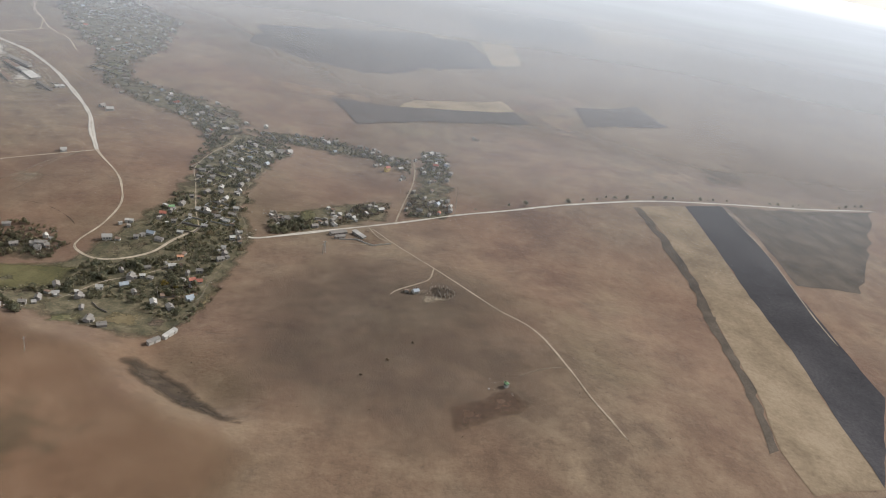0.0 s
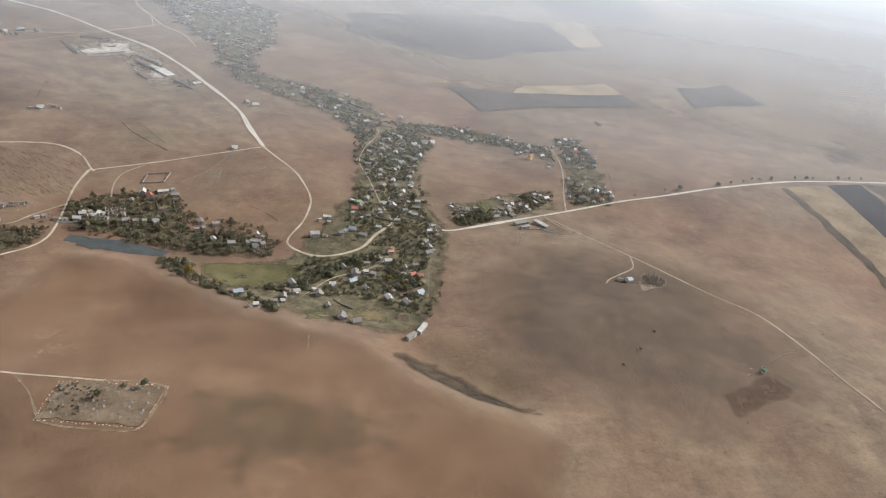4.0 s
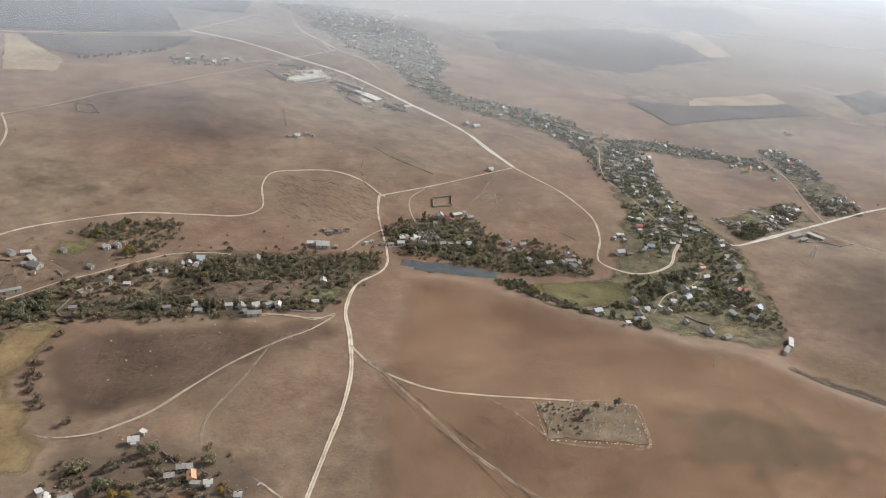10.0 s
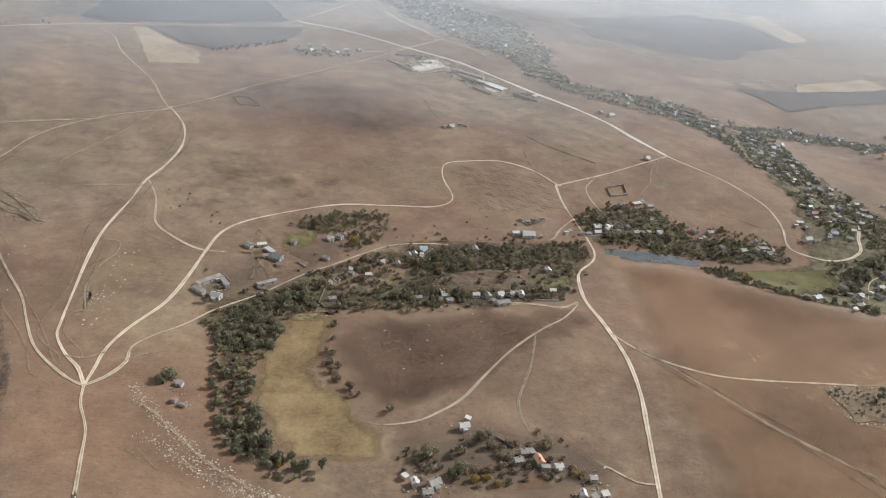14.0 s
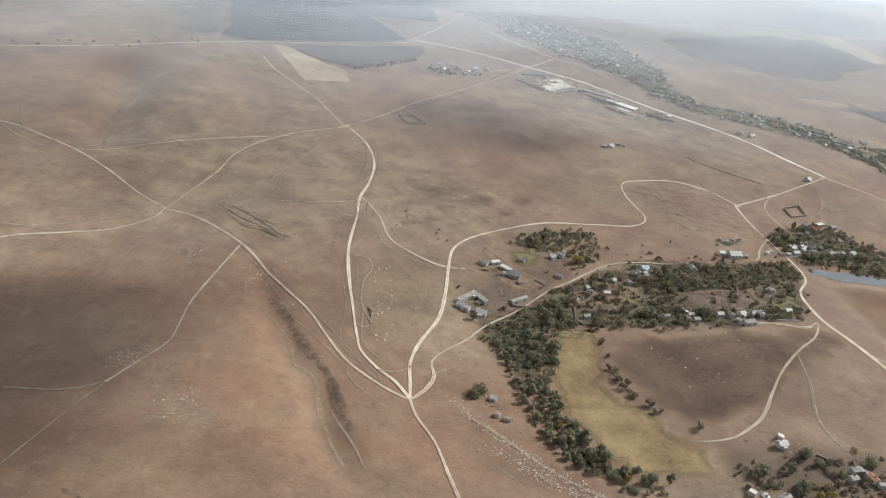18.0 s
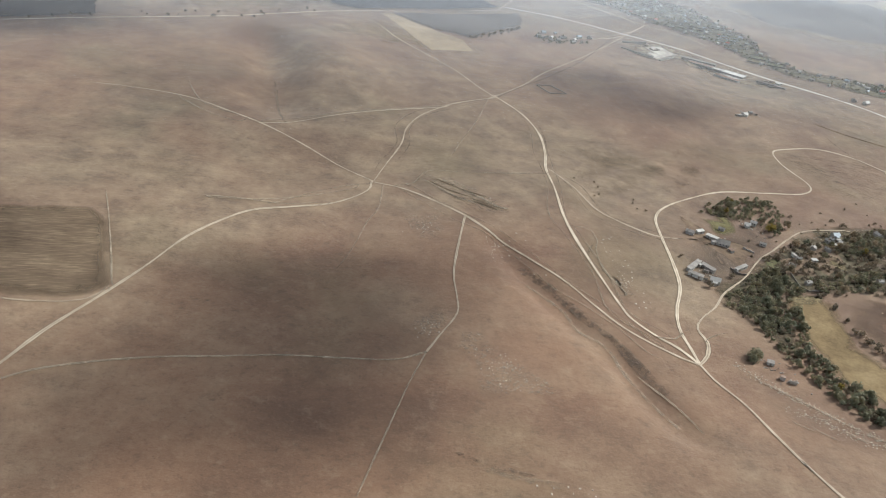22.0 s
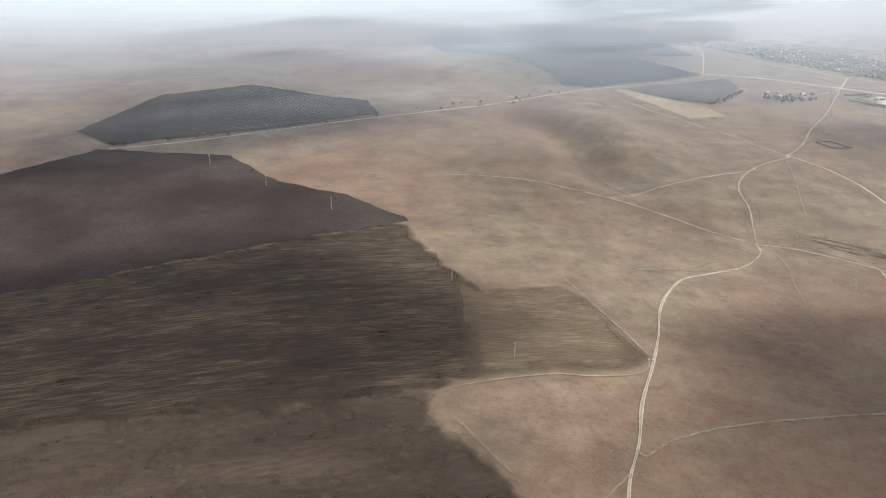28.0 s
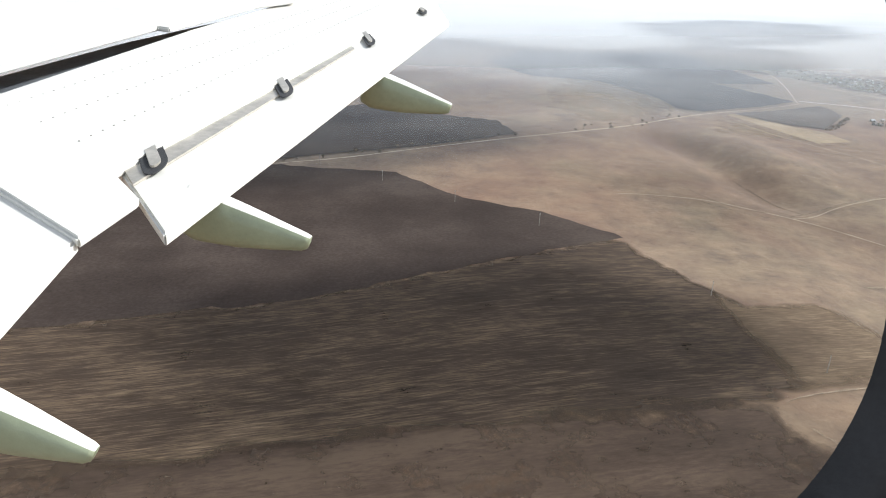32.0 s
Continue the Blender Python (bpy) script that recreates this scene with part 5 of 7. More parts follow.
def shed(x, y, length, turn, seed, width=None, label=WORDS["s"], cover=None):
    rng = random.Random(seed)
    L, W, H = length, width or max(2.2, length * 0.36), 2.2 if length > 4 else 1.7
    ob = thing("shed", x, y, turn, label, "shed", "village sheds", 0.25)
    bm = bmesh.new()
    prism(bm, [(-W / 2, 0), (W / 2, 0), (W / 2, H + 0.35), (-W / 2, H)], -L / 2, L / 2)
    part("wall", bm, "white_wall" if rng.random() < 0.6 else "grey_wall", ob)
    n = max(1, int(L / 2.5))
    cover = cover or rng.choice(["tin_roof", "slate_roof", "slate_roof", "rust_roof"])
    for k in range(n):  # lapped roof sheets
        bm = bmesh.new()
        x0, x1 = -L / 2 - 0.2 + k * (L + 0.4) / n, -L / 2 - 0.2 + (k + 1) * (L + 0.4) / n - 0.05
        prism(bm, [(-W / 2 - 0.3, H - 0.01), (W / 2 + 0.3, H + 0.4), (W / 2 + 0.3, H + 0.5), (-W / 2 - 0.3, H + 0.09)], x0, x1)
        part("roof_sheet", bm, cover, ob)
    for k in range(max(1, int(L / 4))):
        wx = (k + 0.5) / max(1, int(L / 4)) * L - L / 2
        bm = bmesh.new()
        box(bm, wx - 0.5, -W / 2 - 0.04, 0.2, wx + 0.5, -W / 2 + 0.02, 1.8)
        part("door", bm, "wood", ob)
    return ob


def ruin(x, y, length, turn, seed):
    """Roofless broken walls with rubble inside."""
    rng = random.Random(seed)
    L, W = length, length * 0.6
    ob = thing("ruined_house", x, y, turn, "roofless ruin with broken stone walls and rubble", "ruin", "ruined houses", 0.2)
    for x0, y0, x1, y1 in ((-L / 2, -W / 2, L / 2, -W / 2), (L / 2, -W / 2, L / 2, W / 2), (L / 2, W / 2, -L / 2, W / 2), (-L / 2, W / 2, -L / 2, -W / 2), (0, -W / 2, 0, W / 2)):
        bm = bmesh.new()
        n, d = max(3, int(math.hypot(x1 - x0, y1 - y0) / 0.9)), Vector((x1 - x0, y1 - y0, 0))
        s = Vector((-d.y, d.x, 0)).normalized() * 0.22
        top = 1.3
        for k in range(n):
            top = min(1.9, max(0.25, top + rng.uniform(-0.8, 0.7)))
            a, b = Vector((x0, y0, 0)) + d * (k / n), Vector((x0, y0, 0)) + d * ((k + 1) / n)
            vs = [bm.verts.new(p) for p in (a - s, b - s, b + s, a + s)] + [bm.verts.new(p + Vector((0, 0, top))) for p in (a - s, b - s, b + s, a + s)]
            for f in ((4, 5, 6, 7), (0, 1, 5, 4), (1, 2, 6, 5), (2, 3, 7, 6), (3, 0, 4, 7)):
                bm.faces.new([vs[i] for i in f])
        bmesh.ops.remove_doubles(bm, verts=bm.verts, dist=0.001)
        part("wall", bm, "stone", ob)
    bm = bmesh.new()
    for k in range(int(6 * L)):
        r = rng.uniform(0.15, 0.5)
        px, py = rng.gauss(0, L * 0.4), rng.gauss(0, W * 0.45)
        m = pose(px, py, r * 0.3, rng.uniform(0, 360), rng.uniform(0, 360), 0) @ Matrix.Diagonal((r, r * 0.7, r * 0.5, 1))
        bmesh.ops.create_icosphere(bm, subdivisions=1, radius=1, matrix=m)
    tagged(part("rubble", bm, "stone", ob), kind="stuff")
    return ob


# ---- houses: x, y, length, kind (grey, white, orange, red, yellow, blue, green, shed, ruin) ----
HOUSES_WEST = [
    (-386, 466, 11, "w"), (-393, 467, 8, "s"), (-383, 486, 5, "k"), (-377, 490, 6, "k"), (-371, 493, 4, "k"),
    (-300, 529, 7, "w"), (-286, 533, 8, "s"), (-331, 481, 6, "w"), (-322, 488, 4, "w"), (-314, 500, 8, "k"),
    (-307, 503, 5, "k"), (-300, 487, 6, "g"), (-280, 491, 5, "w"), (-381, 415, 5, "w"), (-352, 479, 3, "s"),
    (-555, 410, 9, "g"), (-524, 442, 5, "w"),
    (-518, 445, 5, "w"), (-581, 373, 5, "k"), (-581, 360, 7, "w"),
    (-462, 435, 6, "b"), (-468, 428, 4, "w"), (-489, 415, 4, "g"), (-451, 375, 4, "w"), (-448, 371, 4, "s"),
    (-432, 377, 5, "w"), (-425, 377, 5, "g"), (-417, 379, 5, "w"), (-416, 369, 8, "s"), (-404, 380, 5, "w"),
    (-430, 669, 7, "w"), (-437, 667, 5, "k"), (-421, 676, 5, "g"), (-330, 488, 5, "w"), (-320, 492, 5, "s"),
    (-338, 478, 4, "s"), (-311, 494, 6, "k"), (-316, 487, 5, "k"), (-410, 380, 4, "g"), (-508, 398, 4, "g"),
    (-497, 398, 4, "s"), (-516, 390, 4, "k"), (-472, 426, 5, "g"), (-465, 425, 4, "k"),
]
HOUSES_SOUTH = [
    (-448.5, 258.8, 5.5, "w"), (-471.7, 224.4, 4, "w"), (-463.6, 223.8, 6, "g"), (-466.5, 218.5, 5, "g"), (-423.5, 241.5, 4.5, "g"),
    (-427, 236.2, 4.5, "g"), (-418, 236.2, 5.5, "o"), (-410.3, 232.3, 4, "w"), (-397, 225.5, 3.5, "w"), (-403.4, 216.5, 4, "w"), (-398.5, 215.5, 3, "s"),
    (-581.4, 284, 3.4, "s"), (-576.2, 270, 3.2, "k"),
]
HOUSES_VILLAGE = [
    (-159, 512, 6, "s"), (-157, 505, 3, "s"), (-166, 485, 8, "w"), (-206, 472, 8, "s"), (-207, 482, 4, "w"),
    (-201, 469, 4, "g"), (-139, 529, 6, "r"), (-116, 544, 5, "w"), (-250, 485, 4, "g"), (-79, 510, 4, "w"),
    (-81, 501, 5, "w"), (-84, 484, 4, "w"), (-82, 476, 5, "g"), (-83, 467, 6, "g"), (-110, 465, 5, "o"),
    (-112, 452, 6, "w"), (-108, 454, 4, "s"), (-134, 434, 7, "g"), (-127, 436, 4, "w"), (-148, 417, 5, "w"),
    (-156, 404, 6, "g"), (-91, 412, 6, "b"), (-205, 397, 7, "b"), (-210, 399, 4, "s"), (-182, 388, 5, "g"),
    (-177, 397, 6, "g"), (-170, 405, 5, "w"), (-191, 378, 3, "s"), (-140, 375, 7, "g"), 
    (-75, 725, 9, "g"), (-86, 711, 6, "w"), (-87, 659, 6, "g"), (-88, 637, 5, "g"), (-92, 592, 6, "w"),
    (-94, 587, 4, "w"), (-88, 554, 5, "w"), (-109, 542, 6, "w"), (-120, 615, 5, "g"), (-120, 602, 4, "w"),
    (-128, 637, 5, "g"), (-148, 722, 5, "g"), (-99, 789, 7, "w"), (-136, 542, 5, "n"), (-77, 511, 4, "w"),
    (-76, 501, 4, "g"), (-107, 730, 5, "g"), (-114, 683, 5, "g"),
    (-101, 643, 5, "w"), (-106, 584, 5, "g"), (-103, 560, 4, "g"), (-99, 534, 5, "g"), (-205, 465, 5, "g"),
    (-100, 444, 4, "g"), (-95, 435, 5, "r"), (-90, 434, 5, "r"), (-93, 448, 5, "g"), (-126, 566, 4, "g"),
    (-135, 535, 5, "g"), (-140, 523, 4, "k"), (-128, 518, 4, "g"), (-119, 531, 4, "s"), (-102, 564, 4, "g"),
    (-147, 489, 4, "g"),
]
HOUSES_EAST = [
    (-57, 553, 5, "k"), (-53, 545, 5, "k"), (-50, 541, 4, "k"), (-15, 586, 3, "s"), (-5, 574, 4, "w"),
    (4, 572, 4, "w"), (-10, 558, 5, "g"),
    (2, 573, 5, "g"), (7, 570, 4, "w"), (20, 602, 5, "g"), (24, 612, 4, "k"), (-55, 548, 5, "k"),
    (-47, 550, 5, "g"), (56, 614, 5, "g"), (82, 617, 6, "b"), (75, 619, 5, "g"), (61, 646, 4, "g"),
    (92, 626, 4, "g"), (52, 685, 6, "w"), (36, 709, 7, "y"), (24, 725, 5, "g"), (48, 734, 5, "g"),
    (57, 737, 4, "g"), (84, 767, 6, "w"), (91, 767, 6, "g"), (87, 731, 4, "w"), (98, 721, 6, "b"),
    (-30, 785, 6, "w"), (6, 783, 6, "g"), (14, 779, 5, "g"), (22, 776, 5, "g"), (-66, 732, 7, "w"),
    (142, 837, 7, "k"), (54, 430, 5, "b"), (101, 325, 3, "n"), (-11, 572, 4, "g"), (-9, 564, 4, "s"),
    (5, 586, 3, "g"), (-15, 549, 4, "g"), (-18, 561, 4, "k"), (-59, 559, 4, "k"), (-52, 552, 4, "k"),
    (-49, 546, 4, "g"), (66, 743, 4, "g"), (86, 773, 4, "s"), (85, 715, 4, "s"), (79, 650, 4, "s"),
    (78, 673, 4, "g"), (40, 747, 6, "g"), (98, 728, 5, "w"),
]
TOWN = [(-470, 1300), (-380, 1295), (-293, 1224), (-268, 1020), (-284, 933), (-259, 873), (-204, 851), (-147, 825), (-107, 782), (-150, 717), (-184, 765), (-236, 791), (-286, 841), (-324, 897), (-339, 972), (-375, 1005), (-425, 1095), (-475, 1185)]
OUTSKIRTS = [(-655, 1590), (-470, 1490), (-380, 1300), (-470, 1195), (-530, 1290), (-600, 1400)]
VILLAGE_UP = [(-147, 712), (-87, 764), (-65, 743), (-85, 606), (-129, 588), (-145, 637)]

HOUSE_TURNS = (12, 12, 100, 20, 8, 95, 35, 15)
for n, (x, y, length, kind) in enumerate(HOUSES_WEST + HOUSES_SOUTH + HOUSES_VILLAGE + HOUSES_EAST):
    turn = HOUSE_TURNS[n % 8] + (n * 37 % 17) - 8 + (25 if x > -70 else -40 if x < -500 else 0)
    if kind == "s":
        shed(x, y, length, turn, n)
    elif kind == "k":
        ruin(x, y, length, turn, n)
    else:
        house(x, y, length * 0.8, kind, turn, n)


def scatter(poly, gap, seed, keep=1.0):
    """Places inside an outline, about gap metres apart at least."""
    rng = np.random.default_rng(seed)
    p = np.array(poly, float)
    lo, hi = p.min(0), p.max(0)
    tries = rng.uniform(lo, hi, (int((hi - lo).prod() / gap**2 * 4) + 8, 2))
    tries = tries[inside(p, tries)]
    grid, out = {}, []
    for x, y in tries:
        c = (int(x // gap), int(y // gap))
        if all((x - q[0]) ** 2 + (y - q[1]) ** 2 > gap * gap for i in (-1, 0, 1) for j in (-1, 0, 1) for q in grid.get((c[0] + i, c[1] + j), ())):
            grid.setdefault(c, []).append((x, y))
            if rng.random() < keep:
                out.append((x, y))
    return out


# ---- trees ----
def crown_data(seed, wide, tall, lobes=9, sprays=21, leaf=0.62):
    """Corners and faces of a crown: leaf sprays gathered in uneven lobes, with gaps between."""
    rng = np.random.default_rng(seed)
    pts, faces = [], []
    for k in range(lobes):
        ang, up = rng.uniform(0, 2 * np.pi), rng.uniform(0.25, 0.95)
        out = wide * 0.5 * rng.uniform(0.25, 0.8) * np.sin(np.pi * min(0.95, up * 0.8 + 0.15))
        c = np.array([np.cos(ang) * out, np.sin(ang) * out, tall * up])
        r = wide * rng.uniform(0.22, 0.34)
        for s in range(sprays):
            d = rng.normal(size=3)
            d /= np.linalg.norm(d)
            p = c + d * r * rng.uniform(0.55, 1.1) * (1, 1, 0.8)
            u = np.cross(d, rng.normal(size=3))
            u /= np.linalg.norm(u) + 1e-9
            v = np.cross(d, u)
            size = leaf * rng.uniform(0.7, 1.5)
            i = len(pts)
            pts += [p - u * size, p - v * size * 0.7 + d * 0.15, p + u * size, p + v * size * 0.7 + d * 0.15]
            faces.append((i, i + 1, i + 2, i + 3))
    return np.array(pts), faces


def trunk_data(seed, tall, thick):
    """A tapered trunk that forks into limbs."""
    rng = random.Random(seed)
    pts, faces = [], []

    def limb(a, b, r0, r1):
        d = (b - a).normalized()
        u = d.orthogonal().normalized()
        v = d.cross(u)
        i = len(pts)
        for p, r in ((a, r0), (b, r1)):
            for k in range(5):
                w = k / 5 * 2 * math.pi
                pts.append(p + u * math.cos(w) * r + v * math.sin(w) * r)
        faces.extend((i + k, i + (k + 1) % 5, i + 5 + (k + 1) % 5, i + 5 + k) for k in range(5))

    fork = Vector((rng.uniform(-0.2, 0.2), rng.uniform(-0.2, 0.2), tall * 0.35))
    limb(Vector((0, 0, -0.3)), fork, thick, thick * 0.7)
    for k in range(5):
        w = k / 5 * 2 * math.pi + rng.uniform(-0.4, 0.4)
        limb(fork, Vector((math.cos(w) * tall * 0.25, math.sin(w) * tall * 0.25, tall * rng.uniform(0.6, 0.88))), thick * 0.5, thick * 0.12)
    return np.array([tuple(p) for p in pts]), faces


def data_mesh(name, pts, faces, mat):
    me = bpy.data.meshes.new(name)
    me.from_pydata(pts.tolist(), [], faces)
    me.materials.append(MAT[mat])
    return me


KINDS = []  # (crown points, crown faces, trunk points, trunk faces)
for k, (wide, tall, lobes) in enumerate(((6.4, 4.6, 10), (7.4, 5.2, 12), (5.2, 5.8, 9), (5.8, 3.8, 9), (6.8, 6.0, 12), (3.4, 7.2, 8))):
    KINDS.append((*crown_data(k + 1, wide, tall, lobes), *trunk_data(k + 1, tall, 0.2)))
BUSHES = [crown_data(20 + k, 2.6 + 0.5 * k, 1.5 + 0.3 * k, 5, 11, 0.42) for k in range(4)]


def tree(kind, x, y, size, leaf, label):
    cp, cf, tp, tf = KINDS[kind]
    ob = thing("tree", x, y, random.uniform(0, 360), label, "tree", "valley trees", 0.1)
    ob.scale = (size, size, size)
    for nm, p, f, m in (("trunk", tp, tf, "bark"), ("crown", cp, cf, leaf)):
        q = new(nm, data_mesh(nm, p, f, m))
        q.parent = ob
    return ob


def wood(name, places, shapes, mat, label, seed, low=0.7, high=1.25):
    """Many trees or bushes grown together, as one mass."""
    rng = np.random.default_rng(seed)
    pts, faces, base = [], [], 0
    for x, y in places:
        p, f = shapes[rng.integers(len(shapes))][:2]
        s, w = rng.uniform(low, high), rng.uniform(0, 2 * np.pi)
        c, d = np.cos(w) * s, np.sin(w) * s
        q = np.stack([x + p[:, 0] * c - p[:, 1] * d, y + p[:, 0] * d + p[:, 1] * c, height(x, y) - 0.1 + p[:, 2] * s * rng.uniform(0.85, 1.2)], -1)
        pts.append(q)
        faces.append(np.array(f) + base)
        base += len(q)
    if not pts:
        return None
    pts, faces = np.concatenate(pts), np.concatenate(faces)
    me = bpy.data.meshes.new(name)
    me.vertices.add(len(pts))
    me.vertices.foreach_set("co", pts.astype(np.float32).ravel())
    me.loops.add(faces.size)
    me.loops.foreach_set("vertex_index", faces.astype(np.int32).ravel())
    me.polygons.add(len(faces))
    me.polygons.foreach_set("loop_start", np.arange(0, faces.size, 4, dtype=np.int32))
    me.update(calc_edges=True)
    me.validate()
    me.materials.append(MAT[mat])
    return tagged(new(name, me), label, "trees", kind="stuff")


# woods: outline, spacing, share kept
WOODS = {
    "v_up": ([(-449.8, 435.7), (-427.0, 444.8), (-391.8, 447.4), (-362.5, 457.4), (-342.5, 466.3), (-345.4, 441.7), (-369.9, 431.9), (-390.1, 423.3), (-398.3, 415.0), (-445.7, 408.5), (-477.7, 410.7), (-488.8, 416.8), (-464.3, 427.1)], 4.3, 0.72, 0.16),
    "v_low": ([(-519.5, 369.3), (-489.0, 383.2), (-462.4, 385.3), (-428.4, 384.1), (-407.6, 387.2), (-378.7, 392.8), (-367.9, 393.0), (-379.0, 376.8), (-428.6, 376.0), (-455.0, 364.9), (-474.1, 361.5), (-502.1, 358.5), (-516.2, 359.0)], 4.3, 0.72, 0.16),
    "v_mid": ([(-467.9, 426.0), (-452.6, 426.0), (-449.2, 403.8), (-462.4, 385.3), (-471.0, 388.1), (-468.8, 409.4)], 4, 0.8, 0.2),
    "v_left": ([(-522.8, 409.7), (-506.6, 418.1), (-485.8, 422.4), (-477.5, 408.5), (-490.7, 400.0), (-492.2, 382.9), (-517.5, 377.0), (-528.0, 381.9)], 4.6, 0.6, 0.15),
    "v_right": ([(-389.9, 425.8), (-369.9, 431.9), (-362.8, 426.9), (-366.0, 410.3), (-392.0, 403.7)], 5, 0.5, 0.1),
    "hedge": ([(-51.3, 537.4), (-35.8, 549.3), (-31.7, 538.1), (-25.5, 534.6), (-49.2, 518.9), (-56.5, 517.6)], 3, 0.8, 0.1),
    "meadow_w": ([(-577, 338), (-556, 359), (-526, 373), (-522, 361), (-539, 344), (-548, 303), (-547, 276), (-535, 255), (-534, 240), (-543, 238), (-555, 248), (-565, 274), (-571, 309)], 4.3, 0.75, 0.3),
    "meadow_s": ([(-538, 242), (-523, 239), (-511, 234), (-515, 226), (-532, 228)], 4.2, 0.8, 0.4),
    "clump_n": ([(-556, 455), (-524, 480), (-485, 485), (-490, 444), (-508, 429), (-514, 452), (-542, 454)], 5.2, 0.5, 0.4),
    "valley_w": ([(-588, 344), (-574, 358), (-534, 382), (-528, 370), (-556, 350), (-579, 332)], 4.5, 0.75, 0.25),
    "pond_n": ([(-329, 479), (-299, 487), (-255, 489), (-217, 485), (-190, 474), (-193, 454), (-236, 453), (-260, 457), (-305, 464), (-332, 468)], 4.8, 0.55, 0.16),
    "pond_s": ([(-265, 442), (-243, 443), (-239, 425), (-211, 401), (-192, 390), (-175, 370), (-189, 378), (-216, 397), (-245, 413), (-264, 434)], 4, 0.85, 0.15),
    "green_e": ([(-166, 454), (-136, 456), (-129, 441), (-160, 404), (-182, 407), (-206, 406), (-174, 419)], 4.6, 0.6, 0.12),
    "village_s": ([(-176, 416), (-134, 460), (-103, 472), (-78, 467), (-81, 428), (-84, 383), (-98, 382), (-128, 407), (-156, 403)], 4.8, 0.5, 0.12),
    "village_m": ([(-141, 572), (-84, 592), (-76, 513), (-68, 477), (-103, 472), (-132, 476), (-142, 500)], 5.0, 0.45, 0.08),
    "village_n": ([(-147, 712), (-87, 764), (-65, 743), (-85, 606), (-129, 588), (-145, 637)], 4.8, 0.36, 0),
    "village_nw": ([(-215, 844), (-165, 806), (-130, 760), (-144, 705), (-167, 765), (-209, 803)], 5.5, 0.5, 0),
    "village_ne": ([(-118, 769), (-29, 804), (61, 746), (59, 699), (19, 753), (-43, 766), (-87, 755)], 5.2, 0.45, 0),
    "village_e": ([(-61, 528), (-33, 535), (-8, 549), (37, 593), (38, 613), (14, 608), (-17, 552), (-55, 558)], 5, 0.4, 0.0),
    "village_e2": ([(55, 636), (96, 625), (92, 594), (52, 589)], 5, 0.45, 0),
    "village_e3": ([(74, 775), (96, 755), (102, 698), (93, 666), (71, 698)], 5.2, 0.45, 0),
    "town": (TOWN, 8, 0.36, 0),
    "outskirts": (OUTSKIRTS, 11, 0.4, 0),
    "pond_bank": ([(-344, 504), (-330, 514), (-306, 533), (-278, 538), (-265, 519), (-252, 503), (-229, 500), (-205, 496), (-197, 479), (-206, 463), (-228, 470), (-253, 478), (-291, 481), (-336, 474)], 5.0, 0.4, 0.1),
    "north_w": ([(-345, 501), (-322, 524), (-300, 526), (-306, 506), (-328, 492), (-341, 480)], 5, 0.6, 0.2),
    "low": ([(-474, 247), (-456, 251), (-434, 247), (-416, 258), (-398, 247), (-390, 231), (-416, 224), (-451, 230)], 5.5, 0.16, 0.3),
    "low2": ([(-483, 244), (-450, 252), (-425, 249), (-406, 242), (-414, 228), (-453, 221), (-476, 231)], 5.5, 0.16, 0.3),
    "knoll": ([(-546, 470), (-496, 493), (-490, 481), (-522, 449), (-548, 456)], 6, 0.6, 0.2),
    "k_clump": ([(-607, 886), (-561, 894), (-537, 879), (-593, 857)], 8, 0.7, 0),
    "cem": ([(-265, 284), (-247, 285), (-244, 270), (-251, 259), (-265, 261)], 3.4, 0.16, 0.0),
    "cem_e": ([(-247, 284), (-220, 282), (-221, 254), (-250, 257)], 4.6, 0.06, 0),
}




def glade(x, y):
    """Where the trees stand close; between are small openings."""
    return math.sin(x / 8 + 1.3 * math.sin(y / 13)) + math.sin(y / 7 + 1.7 * math.sin(x / 17)) > -0.7


ROADS = np.concatenate(ROADS)
HOMES = np.array([h[:2] for h in HOUSES_WEST + HOUSES_SOUTH + HOUSES_VILLAGE + HOUSES_EAST], float)


def clear(x, y):
    """No tree stands on a road or against a house."""
    return ((ROADS - (x, y)) ** 2).sum(1).min() > 3.2**2 and ((HOMES - (x, y)) ** 2).sum(1).min() > 4.6**2


